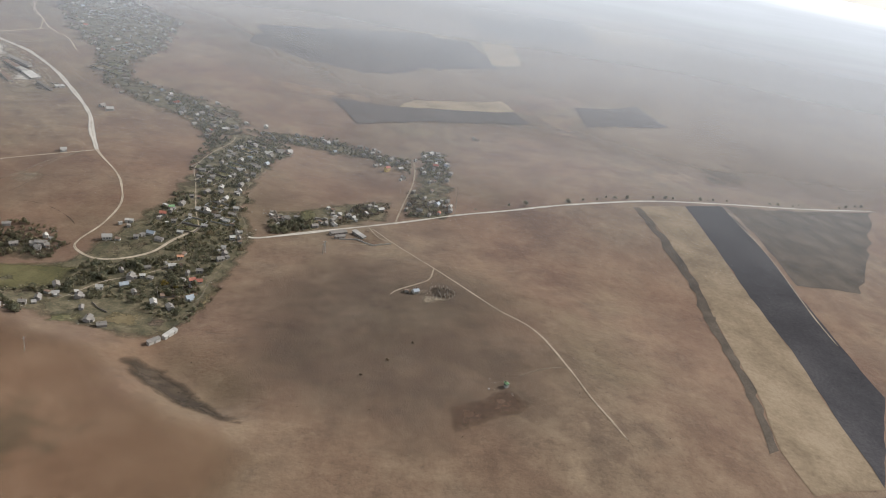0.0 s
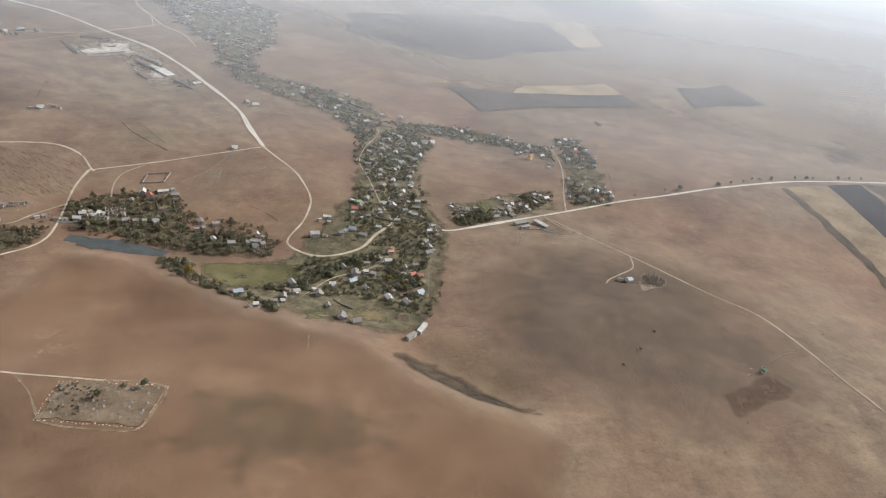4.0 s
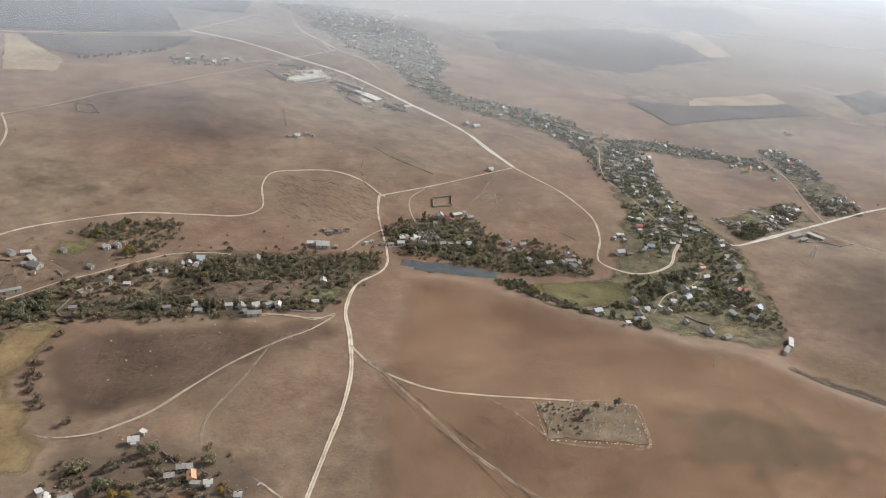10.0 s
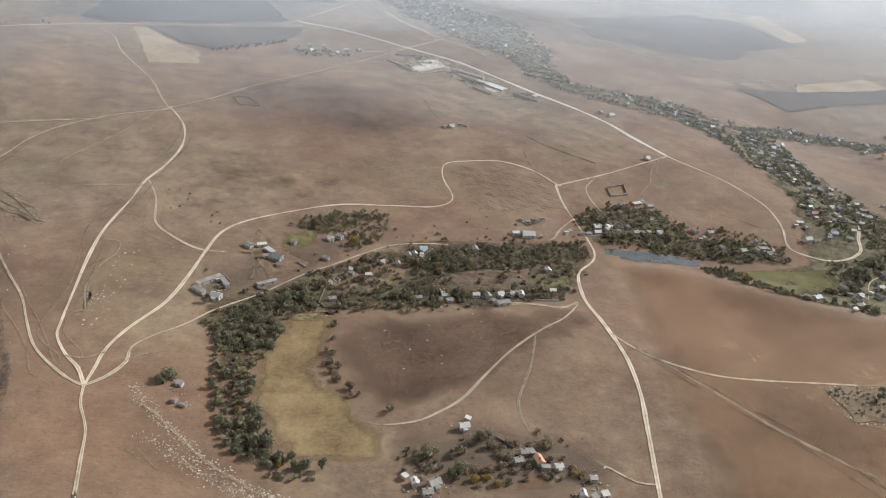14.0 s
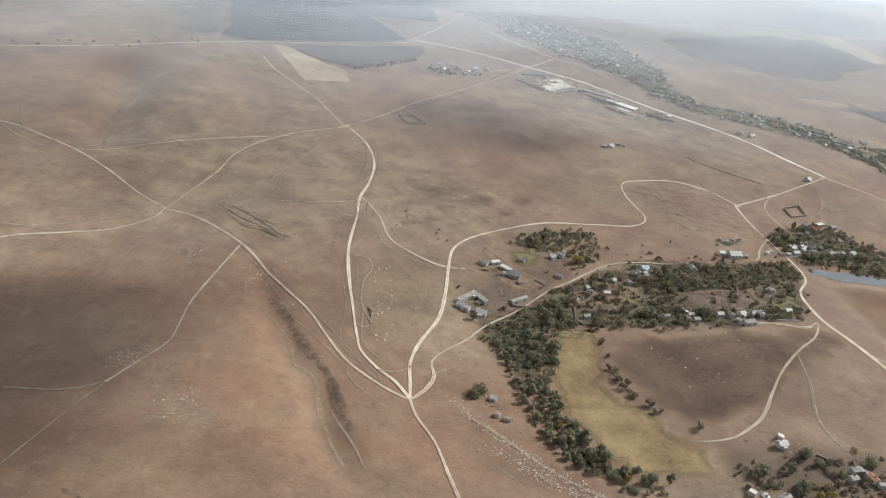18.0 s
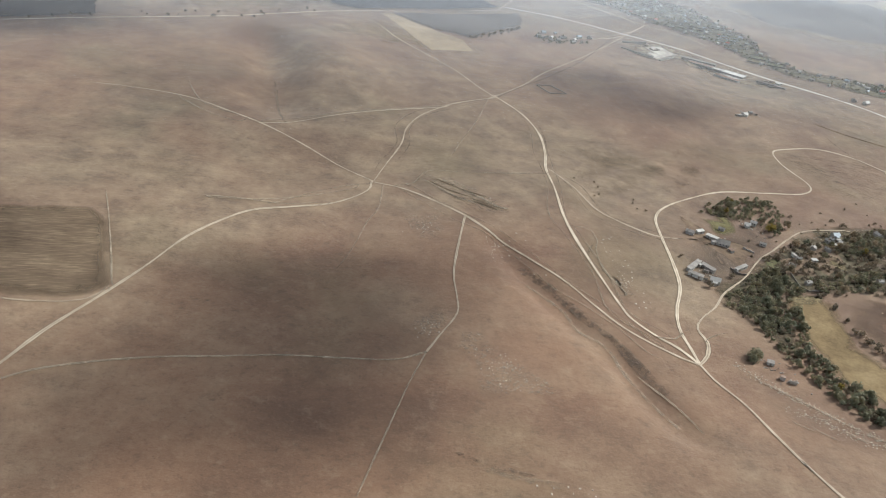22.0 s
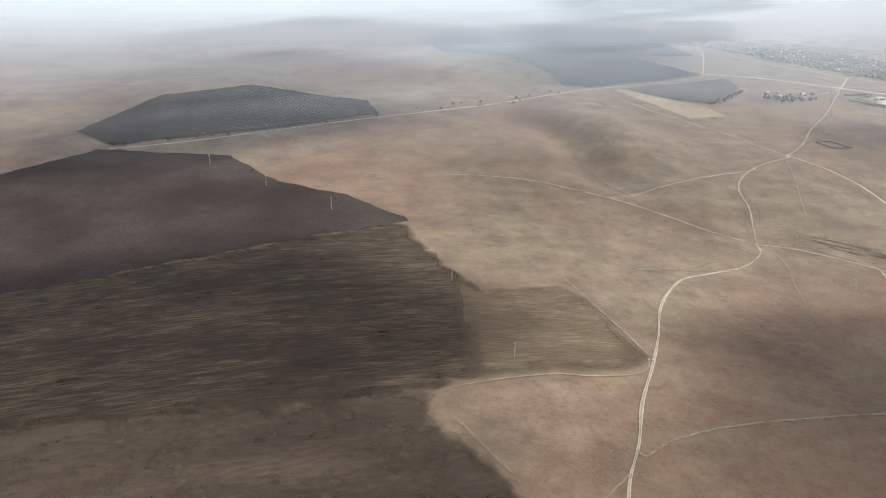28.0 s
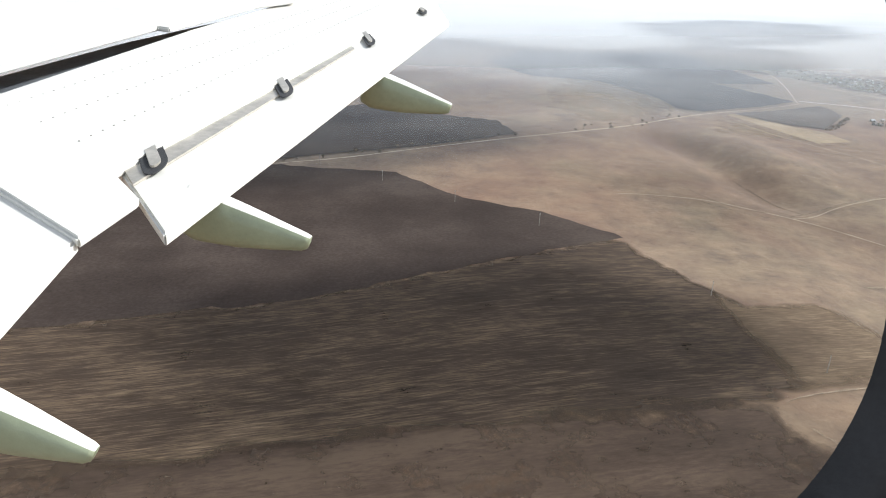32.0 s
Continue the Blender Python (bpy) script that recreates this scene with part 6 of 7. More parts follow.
# ---- cottages between the larger houses ----
def cottage(kind, L, seed):
    """A small low house with one windowed front, built once and then repeated."""
    rng = random.Random(seed)
    W, eaves = L * rng.uniform(0.6, 0.85), rng.uniform(1.7, 2.2)
    wall, roof = ROOFS[kind]
    rise = W * rng.uniform(0.24, 0.38)
    ob = thing("cottage", 0, 0, 0, WORDS[kind].replace("village house", "village cottage"), "house", "village cottages", 0.25)
    bm = bmesh.new()
    prism(bm, [(-W / 2, 0), (W / 2, 0), (W / 2, eaves), (0, eaves + rise), (-W / 2, eaves)], -L / 2, L / 2)
    part("wall", bm, wall, ob)
    for s in (-1, 1):
        bm = bmesh.new()
        o, k = 0.35, rise / (W / 2)
        prism(bm, [(0, eaves + rise + 0.03), (s * (W / 2 + o), eaves - o * k + 0.03), (s * (W / 2 + o), eaves - o * k + 0.16), (0, eaves + rise + 0.16)][:: s], -L / 2 - 0.3, L / 2 + 0.3)
        part("roof_slope", bm, roof, ob)
    bm = bmesh.new()
    box(bm, L * 0.15, 0.1, eaves + rise * 0.5, L * 0.15 + 0.4, 0.5, eaves + rise + 0.6)
    part("chimney", bm, "rust_roof", ob)
    for wx in (-L * 0.25, L * 0.2):
        win = part("window", opening(wx, -W / 2, 0.8, 0.6, 0.8, 0.05), "white_wall", ob)
        bm = bmesh.new()
        box(bm, wx - 0.3, -W / 2 - 0.022, 0.8, wx + 0.3, -W / 2 - 0.002, 1.6)
        part("pane", bm, "glass", win)
    bm = bmesh.new()
    box(bm, L / 2 - 0.02, -0.35, 0.2, L / 2 + 0.05, 0.35, 1.7)
    part("door", bm, "wood", ob)
    return ob


STRIP = [(-138, 610), (-125, 559), (-139, 550), (-143, 502), (-132, 480), (-111, 508), (-79, 514), (-92, 586), (-68, 724), (-100, 736), (-139, 666)]
FRINGE = [(-171, 383), (-146, 391), (-128, 404), (-100, 406), (-91, 390), (-104, 366), (-135, 366)]
FARM = [(-578, 421), (-552, 436), (-524, 418), (-522, 397), (-559, 364), (-582, 350), (-595, 368)]
HAMLET = [(-608, 870), (-600, 908), (-572, 920), (-532, 890), (-546, 862)]
# outline, spacing, share kept, way the streets run
BUILT = [(STRIP, 11.5, 0.8, 78), (FRINGE, 13, 0.45, 20), (WOODS["village_s"][0], 12, 0.4, 25), (WOODS["pond_bank"][0], 11, 0.5, 20), (WOODS["village_e"][0], 10, 0.7, 28),
         (WOODS["village_e2"][0], 10, 0.75, 70), (WOODS["village_e3"][0], 11, 0.75, 75), (WOODS["village_ne"][0], 12.5, 0.75, 35), (WOODS["village_nw"][0], 13, 0.6, -35),
         (WOODS["v_up"][0], 19, 0.4, 12), (WOODS["v_low"][0], 17, 0.35, 12), (FARM, 12, 0.45, -35), (HAMLET, 13, 0.7, 20), (TOWN, 16, 0.72, -58), (OUTSKIRTS, 30, 0.6, -58)]
MODELS = {}
built = []
for n, (poly, gap, keep, turn) in enumerate(BUILT):
    rng = random.Random(n)
    for x, y in scatter(poly, gap, 600 + n, keep):
        near = ((HOMES - (x, y)) ** 2).sum(1).min()
        if near < 6.5**2 or ((ROADS - (x, y)) ** 2).sum(1).min() < 3.6**2:
            continue
        key = rng.choice(("g", "g", "g", "w", "w", "b", "g", "g", "w", "g", "g", "r")), rng.randrange(2)
        at = pose(x, y, height(x, y) - 0.05, 0, 0, turn + rng.choice((0, 0, 90, 180, 270)) + rng.uniform(-9, 9))
        if key not in MODELS:
            MODELS[key] = cottage(key[0], 4.0 + 1.3 * key[1], 40 + len(MODELS))
            MODELS[key].matrix_world = at
        else:
            copy_thing(MODELS[key], at)
        built.append((x, y))
HOMES = np.concatenate([HOMES, np.array(built)])

single = []
for name, (poly, gap, keep, alone) in WOODS.items():
    places = scatter(poly, gap, len(name) + int(abs(poly[0][0])), keep)
    places = [p for p in places if glade(*p) and clear(*p)]
    cut = int(len(places) * alone)
    single += [(x, y, name) for x, y in places[:cut]]
    if name[:2] == "v_" or name in ("cem", "low", "low2", "clump_n", "pond_bank", "town", "outskirts"):
        turned = cut + int((len(places) - cut) * (0.5 if name == "town" else 0.82))
        wood("trees", places[cut:turned], KINDS, "brown_leaf", "browning autumn trees in the valley", 8, *((0.25, 0.5) if name in ("town", "outskirts", "cem") else (0.35, 0.85)))
        cut = turned
    wood("trees", places[cut:], KINDS, "leaf", "mixed green and browning autumn trees along the valley", 7, *((0.4, 0.75) if name in ("town", "outskirts", "village_n", "village_m", "village_ne", "village_nw", "village_e", "village_e2", "village_e3") else (0.38, 1.0)))
    if name == "cem_e":
        continue
    brush = [p for p in scatter(poly, gap * 0.55, 3 + int(abs(poly[1][0])), 0.2 if name in ("town", "outskirts", "low", "low2") else 0.65) if clear(*p)]
    low, high = (0.35, 0.7) if name == "cem" else (0.7, 1.25)
    tagged(wood("scrub", brush, BUSHES, "scrub" if name in ("cem", "cem_e", "low", "low2", "v_left", "v_right", "v_mid", "village_e", "village_e2") else "leaf", "low tangled scrub between the trees", 9, low, high), category="bushes")
first = {}
for n, (x, y, name) in enumerate(single):
    kind, leaf = n % 6, "gold_leaf" if (n % 17 == 4 or (name == "clump_n" and n % 2)) else "leaf"
    size = 0.55 + (n * 29 % 50) / 100
    label = "yellow-leaved autumn tree in the valley" if leaf == "gold_leaf" else "green autumn tree in the valley"
    if (kind, leaf) not in first:
        first[kind, leaf] = tree(kind, x, y, size, leaf, label)
    else:
        o = first[kind, leaf]
        c = copy_thing(o, pose(x, y, height(x, y) - 0.1, 0, 0, n * 77 % 360))
        c.scale = (size, size, size)

for n, (x, y, size, kind, leaf) in enumerate([
    (-588, 287.5, 1.05, 1, "leaf"), (-590.5, 285, 0.8, 0, "leaf"), (-585.5, 289, 0.7, 3, "leaf"), (-466.5, 241.5, 0.95, 1, "leaf"), (-469, 239, 0.8, 0, "leaf"), (-463, 243, 0.75, 3, "leaf"),
    (-452.6, 231, 0.9, 4, "leaf"), (-456, 229, 0.8, 0, "leaf"), (-449.5, 233, 0.7, 3, "leaf"), (-509.8, 233.5, 0.95, 5, "leaf"), (-437.3, 246, 0.8, 3, "brown_leaf"), (-439, 254, 0.8, 0, "leaf"),
    (-413.5, 246.5, 0.85, 1, "leaf"), (-446.8, 226.5, 0.6, 0, "gold_leaf"), (-441.6, 226.8, 0.65, 3, "gold_leaf"), (-438, 223.3, 0.55, 0, "gold_leaf"), (-421.5, 236, 0.6, 0, "leaf"), (-430.5, 238.5, 0.75, 3, "leaf"),
    (-404.5, 229, 0.6, 3, "gold_leaf"), (-103, 425, 0.6, 3, "gold_leaf"), (-111, 429, 0.7, 0, "gold_leaf"), (-107, 419, 0.75, 1, "leaf"),
]):
    label = "yellow-leaved autumn tree beside the houses" if leaf == "gold_leaf" else "dark autumn tree standing beside the houses"
    if (kind, leaf) not in first:
        first[kind, leaf] = tree(kind, x, y, size, leaf, label)
    else:
        c = copy_thing(first[kind, leaf], pose(x, y, height(x, y) - 0.1, 0, 0, n * 77 % 360))
        c.scale = (size, size, size)

# ---- poles, mast ----
def pole(x, y, turn, tall=9.5):
    ob = thing("power_pole", x, y, turn, "pale concrete power pole with a short crossarm", "pole", "power poles", 0.2)
    for nm, x0, z0, x1, z1, r in (("post", 0, 0, 0, tall, 0.2), ("crossarm", -1.1, tall - 0.7, 1.1, tall - 0.7, 0.07), ("brace", -0.9, tall - 0.72, -0.05, tall - 1.7, 0.05), ("brace", 0.9, tall - 0.72, 0.05, tall - 1.7, 0.05)):
        bm = bmesh.new()
        d = Vector((x1 - x0, 0, z1 - z0))
        bmesh.ops.create_cone(bm, cap_ends=True, segments=8, radius1=r, radius2=r * (0.65 if nm == "post" else 1), depth=d.length,
                              matrix=Matrix.Translation(((x0 + x1) / 2, 0, (z0 + z1) / 2)) @ d.to_track_quat("Z", "Y").to_matrix().to_4x4())
        part(nm, bm, "concrete" if nm == "post" else "metal", ob)
    for s in (-1, 0, 1):
        bm = bmesh.new()
        bmesh.ops.create_cone(bm, cap_ends=True, segments=8, radius1=0.09, radius2=0.05, depth=0.3, matrix=Matrix.Translation((s * 0.95, 0, tall - 0.48 if s else tall + 0.15)))
        part("insulator", bm, "glass", ob)
    return ob


POLES = [(-1257, 645), (-1198, 594), (-1139, 536), (-1082, 480), (-1001, 368), (-974, 291), (-13, 488), (-946, 218), (-156, 331)]
for x, y in POLES:
    pole(x, y, 55)


def lattice_mast(x, y, tall=10.0):
    ob = thing("lattice_mast", x, y, 20, "grey steel lattice mast on the bare hilltop", "mast", sink=0.2)
    feet = [(-0.9, -0.9), (0.9, -0.9), (0.9, 0.9), (-0.9, 0.9)]

    def bar(nm, a, b, r):
        bm = bmesh.new()
        d = Vector(b) - Vector(a)
        bmesh.ops.create_cone(bm, cap_ends=True, segments=5, radius1=r, radius2=r, depth=d.length, matrix=Matrix.Translation((Vector(a) + Vector(b)) / 2) @ d.to_track_quat("Z", "Y").to_matrix().to_4x4())
        part(nm, bm, "metal", ob)

    for fx, fy in feet:
        bar("leg", (fx, fy, 0), (fx * 0.15, fy * 0.15, tall), 0.09)
    for k in range(5):
        z0, z1 = tall * k / 5, tall * (k + 1) / 5
        s0, s1 = 1 - 0.85 * k / 5, 1 - 0.85 * (k + 1) / 5
        for i in range(4):
            (ax, ay), (bx, by) = feet[i], feet[(i + 1) % 4]
            bar("brace", (ax * s0, ay * s0, z0), (bx * s1, by * s1, z1), 0.05)
    bar("crossarm", (-1.6, 0, tall - 0.6), (1.6, 0, tall - 0.6), 0.08)


lattice_mast(-12, 492)


# ---- gardens ----
def fence(points, material):
    """A garden fence: four sagging runs of close boards."""
    ob = thing("fence", *points[0], 0, "weathered garden fence round a plot", "fence", "garden fences")
    o = Vector(points[0])
    for k in range(4):
        a, b = Vector(points[k]) - o, Vector(points[(k + 1) % 4]) - o
        d = b - a
        s = Vector((-d.y, d.x)).normalized() * 0.06
        n = max(2, int(d.length / 3))
        bm = bmesh.new()
        row = []
        for i in range(n + 1):
            p = a + d * (i / n)
            z = float(height(*(p + o))) - ob.location.z
            row.append([bm.verts.new((*c, z + h)) for c, h in ((p - s, -0.2), (p - s, 1.25 + 0.12 * math.sin(i * 2.1 + k)), (p + s, 1.25 + 0.12 * math.sin(i * 2.1 + k)), (p + s, -0.2))])
        for r0, r1 in zip(row, row[1:]):
            for j in range(3):
                bm.faces.new((r0[j], r0[j + 1], r1[j + 1], r1[j]))
        part("run", bm, material, ob)



def plots(poly, turn, wide, deep, keep, seed):
    """Garden plots side by side, in rows along a street."""
    rng = random.Random(seed)
    c, s = math.cos(radians(turn)), math.sin(radians(turn))
    p = np.array(poly, float)
    mid = p.mean(0)
    for i in range(-14, 15):
        for j in range(-14, 15):
            x, y = i * wide, j * deep
            at = [(mid[0] + (x + a) * c - (y + b) * s, mid[1] + (x + a) * s + (y + b) * c) for a, b in ((0.5, 0.5), (wide - 0.8, 0.6), (wide - 0.7, deep - 1.0), (0.6, deep - 0.8))]
            if rng.random() < keep and inside(p, at).all():
                mat, label = rng.choice((("soil_plot", "bare brown dug garden plot"), ("grass_plot", "green garden plot of late crops"), ("grass_plot", "green garden plot of late crops"), ("dry_plot", "yellowed grassy garden plot")))
                tagged(field("garden_plot", at, mat, label, 0.13, 0.3, 4, 5, soft=2), category="garden", group="garden plots")
                if rng.random() < 0.6:
                    fence(at, rng.choice(("wood", "wood", "stone", "metal")))
                if rng.random() < 0.35:
                    shed(at[0][0] + 2, at[0][1] + 2, rng.uniform(2.5, 4.5), turn + rng.choice((0, 90)), rng.random(), label="small garden shed with a tin roof")


plots(VILLAGE_UP, 72, 13, 19, 0.42, 1)
plots(WOODS["village_m"][0], 75, 12, 17, 0.36, 2)
plots(WOODS["village_s"][0], 20, 11, 15, 0.3, 3)
plots(WOODS["village_e"][0], 28, 10, 14, 0.5, 4)
plots(WOODS["village_e3"][0], 75, 11, 15, 0.4, 5)
plots(TOWN, 60, 18, 24, 0.4, 7)
plots(WOODS["village_ne"][0], 35, 12, 15, 0.5, 8)
plots(WOODS["pond_bank"][0], 20, 13, 15, 0.35, 9)

# outbuildings behind the houses
for n, (x, y, length, kind) in enumerate(HOUSES_WEST + HOUSES_SOUTH + HOUSES_VILLAGE + HOUSES_EAST):
    if n % 3 != 1:
        w = radians(n * 67 % 360)
        shed(x + math.cos(w) * (length * 0.6 + 3), y + math.sin(w) * (length * 0.6 + 3), 2.2 + n % 4 * 0.5, n * 67 % 360, 300 + n, label="small grey outbuilding beside a village house")


def wall_run(points, tall, material, label):
    """A low uneven wall or board fence along a line."""
    ob = thing("garden_wall", *points[0], 0, label, "wall", "garden walls")
    o = Vector(points[0])
    for k in range(len(points) - 1):
        a, b = Vector(points[k]) - o, Vector(points[k + 1]) - o
        d = b - a
        s = Vector((-d.y, d.x)).normalized() * 0.15
        n = max(2, int(d.length / 1.8))
        rng = random.Random(k + int(tall * 10))
        bm = bmesh.new()
        for i in range(n):
            p, q = a + d * (i / n), a + d * ((i + 0.94) / n)
            z = float(height(*(p + o))) - ob.location.z
            h = tall * rng.uniform(0.7, 1.1)
            vs = [bm.verts.new((*c, z - 0.3)) for c in (p - s, q - s, q + s, p + s)] + [bm.verts.new((*c, z + h)) for c in (p - s, q - s, q + s, p + s)]
            for f in ((4, 5, 6, 7), (0, 1, 5, 4), (1, 2, 6, 5), (2, 3, 7, 6), (3, 0, 4, 7)):
                bm.faces.new([vs[i] for i in f])
        part("run", bm, material, ob)


wall_run([(-541.8, 408.1), (-536.4, 402.8)], 1.5, "grey_wall", "grey block garden wall")
wall_run([(-594.3, 370.6), (-587.0, 376.7), (-581.2, 383.2), (-576.8, 377.9)], 1.3, "stone", "broken low wall of pale stone")
wall_run([(-594.2, 367.0), (-588.6, 362.9), (-584.6, 362.0)], 1.3, "stone", "broken low wall of pale stone")
wall_run([(-562.4, 379.8), (-560.6, 373.2), (-554.9, 372.5)], 1.4, "wood", "dark weathered board fence")
wall_run([(-522.2, 380.0), (-524.2, 363.9), (-520.7, 359.5), (-510.4, 360.7)], 1.2, "wood", "dark weathered board fence")
wall_run([(-396.4, 375.6), (-380.9, 375.9)], 1.2, "concrete", "pale concrete garden wall")
wall_run([(-442.9, 417.0), (-427.7, 414.7), (-409.5, 413.6)], 1.2, "wood", "dark weathered board fence")
wall_run([(-341.4, 473.3), (-327.5, 479.1), (-316.3, 480.9)], 1.3, "white_wall", "limewashed low garden wall")
wall_run([(-89.4, 551.5), (-81.5, 531.1), (-77.3, 514.2)], 1.3, "wood", "dark weathered board fence")
wall_run([(-146.3, 399.0), (-140.0, 392.1), (-133.5, 387.6)], 1.2, "wood", "dark weathered board fence")
wall_run([(-434.7, 252.7), (-431, 249), (-427.5, 245.2)], 1.2, "wood", "dark weathered board fence")


def clutter(places, material, label, seed):
    """Boards, blocks and heaps lying about in the yards."""
    rng = np.random.default_rng(seed)
    pts, faces = [], []
    cube = np.array([(x, y, z) for z in (0, 1) for x, y in ((-1, -1), (1, -1), (1, 1), (-1, 1))], float)
    sides = np.array(((4, 5, 6, 7), (0, 1, 5, 4), (1, 2, 6, 5), (2, 3, 7, 6), (3, 0, 4, 7)))
    for k, (x, y) in enumerate(places):
        w = rng.uniform(0, np.pi)
        sx, sy, sz = rng.uniform(0.2, 0.8), rng.uniform(0.12, 0.4), rng.uniform(0.15, 0.6)
        q = cube * (sx, sy, sz)
        q[4:, :2] *= rng.uniform(0.5, 1.0)
        pts.append(np.stack([x + q[:, 0] * np.cos(w) - q[:, 1] * np.sin(w), y + q[:, 0] * np.sin(w) + q[:, 1] * np.cos(w), height(x, y) - 0.05 + q[:, 2]], -1))
        faces.append(sides + 8 * k)
    return tagged(sheet("yard_clutter", np.concatenate(pts), np.concatenate(faces).tolist(), MAT[material], smooth=False), label, "clutter", kind="stuff")


STONE_HEAD = [(-716.9, 389.6), (-710.0, 390.5), (-707.4, 374.0), (-711.4, 357.7), (-716.2, 360.2)]
SCREE = [(-721.4, 190.5), (-698.1, 191.1), (-698.8, 185.6), (-717.6, 183.3)]
BUSH_SLOPE = [(-641.3, 488.0), (-618.5, 495.8), (-628.3, 454.7), (-636.0, 456.5)]
BUSH_BEND = [(-609.9, 474.6), (-594.9, 457.3), (-598.1, 427.5), (-607.9, 436.2)]
MOUNDS = [(49.8, 363.7), (35.0, 344.6), (20.1, 328.9)]
VALLEY = [(-588, 353), (-523, 410), (-466, 453), (-343, 465), (-348, 426), (-370, 382), (-455, 358), (-514, 353), (-542, 346), (-551, 305), (-548, 274), (-527, 237), (-548, 236), (-567, 294)]

YARDS = [(x, y) for x, y, length, kind in HOUSES_WEST + HOUSES_SOUTH + HOUSES_VILLAGE + HOUSES_EAST]
rng = random.Random(77)
for mat, many, label in (("white_wall", 4, "pale blocks and boards lying in village yards"), ("wood", 5, "grey planks and woodpiles in village yards"), ("rust_roof", 3, "rusty scrap lying in village yards"), ("stone", 4, "stone heaps in village yards")):
    clutter([(x + rng.gauss(0, 4.5), y + rng.gauss(0, 4.5)) for x, y in YARDS for _ in range(many)], mat, label, many + len(mat))

# ---- roadside and hillside growth ----
ROADSIDE = curve([(94, 603), (149, 623), (211, 650), (292, 680), (373, 705), (482, 751), (581, 787), (640, 810)], 11)
wood("trees", [(x + random.uniform(-2, 2), y + random.uniform(-2, 2)) for x, y in ROADSIDE if random.random() < 0.6], KINDS, "leaf", "row of small trees along the pale road", 31, 0.35, 0.75)
wood("bushes", [(x + random.uniform(-3, 3), y + random.uniform(-3, 3)) for x, y in curve([(-688, 831), (-653, 871), (-619, 912)], 4)], BUSHES, "scrub", "dark scrubby shelter belt across the steppe", 32, 0.9, 1.7)
wood("bushes", [(x + random.uniform(-9, 9), y + random.uniform(-9, 9)) for x, y in curve([(-1300, 655), (-1160, 710), (-1010, 765), (-930, 798), (-860, 850)], 12)], BUSHES, "scrub", "scattered bushes along the far road", 33, 0.6, 1.5)
wood("bushes", [(x + random.gauss(0, 2.5), y + random.gauss(0, 2.5)) for x, y in curve([(-512, 345), (-514, 318), (-508, 296), (-498, 282), (-486, 272)], 3) if random.random() < 0.6], BUSHES, "scrub", "dark bushes along the meadow's edge", 34, 0.8, 1.8)
wood("bushes", scatter([(-275, 290), (-340, 300), (-420, 300), (-470, 280), (-470, 220), (-380, 210), (-250, 215)], 26, 35, 0.5), BUSHES, "scrub", "scattered low bushes on the slope", 35, 0.15, 0.4)
wood("bushes", scatter([(-80, 480), (60, 500), (160, 420), (200, 300), (40, 250), (-60, 290), (-90, 340)], 13, 36, 0.5), BUSHES, "scrub", "scattered low bushes on the weedy hillside", 36, 0.12, 0.34)
wood("bushes", scatter([(-600, 380), (-500, 470), (-380, 500), (-340, 480), (-360, 440), (-520, 400)], 11, 37, 0.5), BUSHES, "scrub", "low brown bushes round the farm and ruins", 37, 0.4, 1.1)
wood("bushes", scatter([(-220, 295), (-160, 310), (-110, 295), (-80, 260), (-90, 215), (-180, 205), (-225, 235)], 6, 38, 0.5), BUSHES, "scrub", "dark weedy tufts dotted over the brown slope", 38, 0.1, 0.28)


def stones(name, places, low, high, label, seed):
    rng = np.random.default_rng(seed)
    bm = bmesh.new()
    bmesh.ops.create_icosphere(bm, subdivisions=1, radius=1)
    base = np.array([v.co for v in bm.verts])
    tris = np.array([[v.index for v in f.verts] for f in bm.faces])
    bm.free()
    pts, faces = [], []
    for k, (x, y) in enumerate(places):
        s = rng.uniform(low, high) * rng.uniform(0.6, 1.2, 3) * (1, 1, 0.5)
        pts.append(base * (1 + rng.normal(size=(len(base), 1)) * 0.15) * s + (x, y, height(x, y) + 0.1))
        faces.append(tris + k * len(base))
    return tagged(sheet(name, np.concatenate(pts), np.concatenate(faces).tolist(), MAT["pale_stone"], smooth=False), label, "stones", kind="stuff")


BANK = np.concatenate([curve([(-601, 280), (-588, 264), (-577, 254), (-568, 244.5), (-557.5, 235), (-545, 226), (-535, 219.5), (-515, 212)], 1.0), curve([(-588, 248.5), (-578, 243), (-566.5, 234), (-556, 226.5), (-544, 219.5), (-530, 212)], 1.0)])
stones("stones", [(x + random.gauss(0, 1.9), y + random.gauss(0, 1.9)) for x, y in BANK for _ in range(5)], 0.12, 0.5, "pale tumbled stones along the clay bank", 41)
stones("stones", scatter([(-450, 370), (-400, 360), (-420, 320), (-480, 300), (-500, 330)], 6, 42, 0.35), 0.25, 0.7, "pale stones strewn over the rusty slope", 42)
stones("stones", scatter([(-480, 905), (-425, 955), (-345, 850), (-370, 800), (-430, 850)], 4, 43, 0.6), 0.5, 1.6, "pale rubble heaps round the concrete yards", 43)
stones("stones", scatter([(-720, 400), (-700, 400), (-655, 300), (-670, 290)], 6, 44, 0.3), 0.3, 0.7, "pale stones by the gully", 44)
stones("stones", scatter([(-645, 400), (-635, 400), (-630, 320), (-640, 320)], 3, 45, 0.5), 0.3, 0.8, "pale stones on an eroded scar", 45)


stones("stones", scatter(STONE_HEAD, 2.2, 46, 0.6), 0.25, 0.8, "pale stones at the head of the gully", 46)
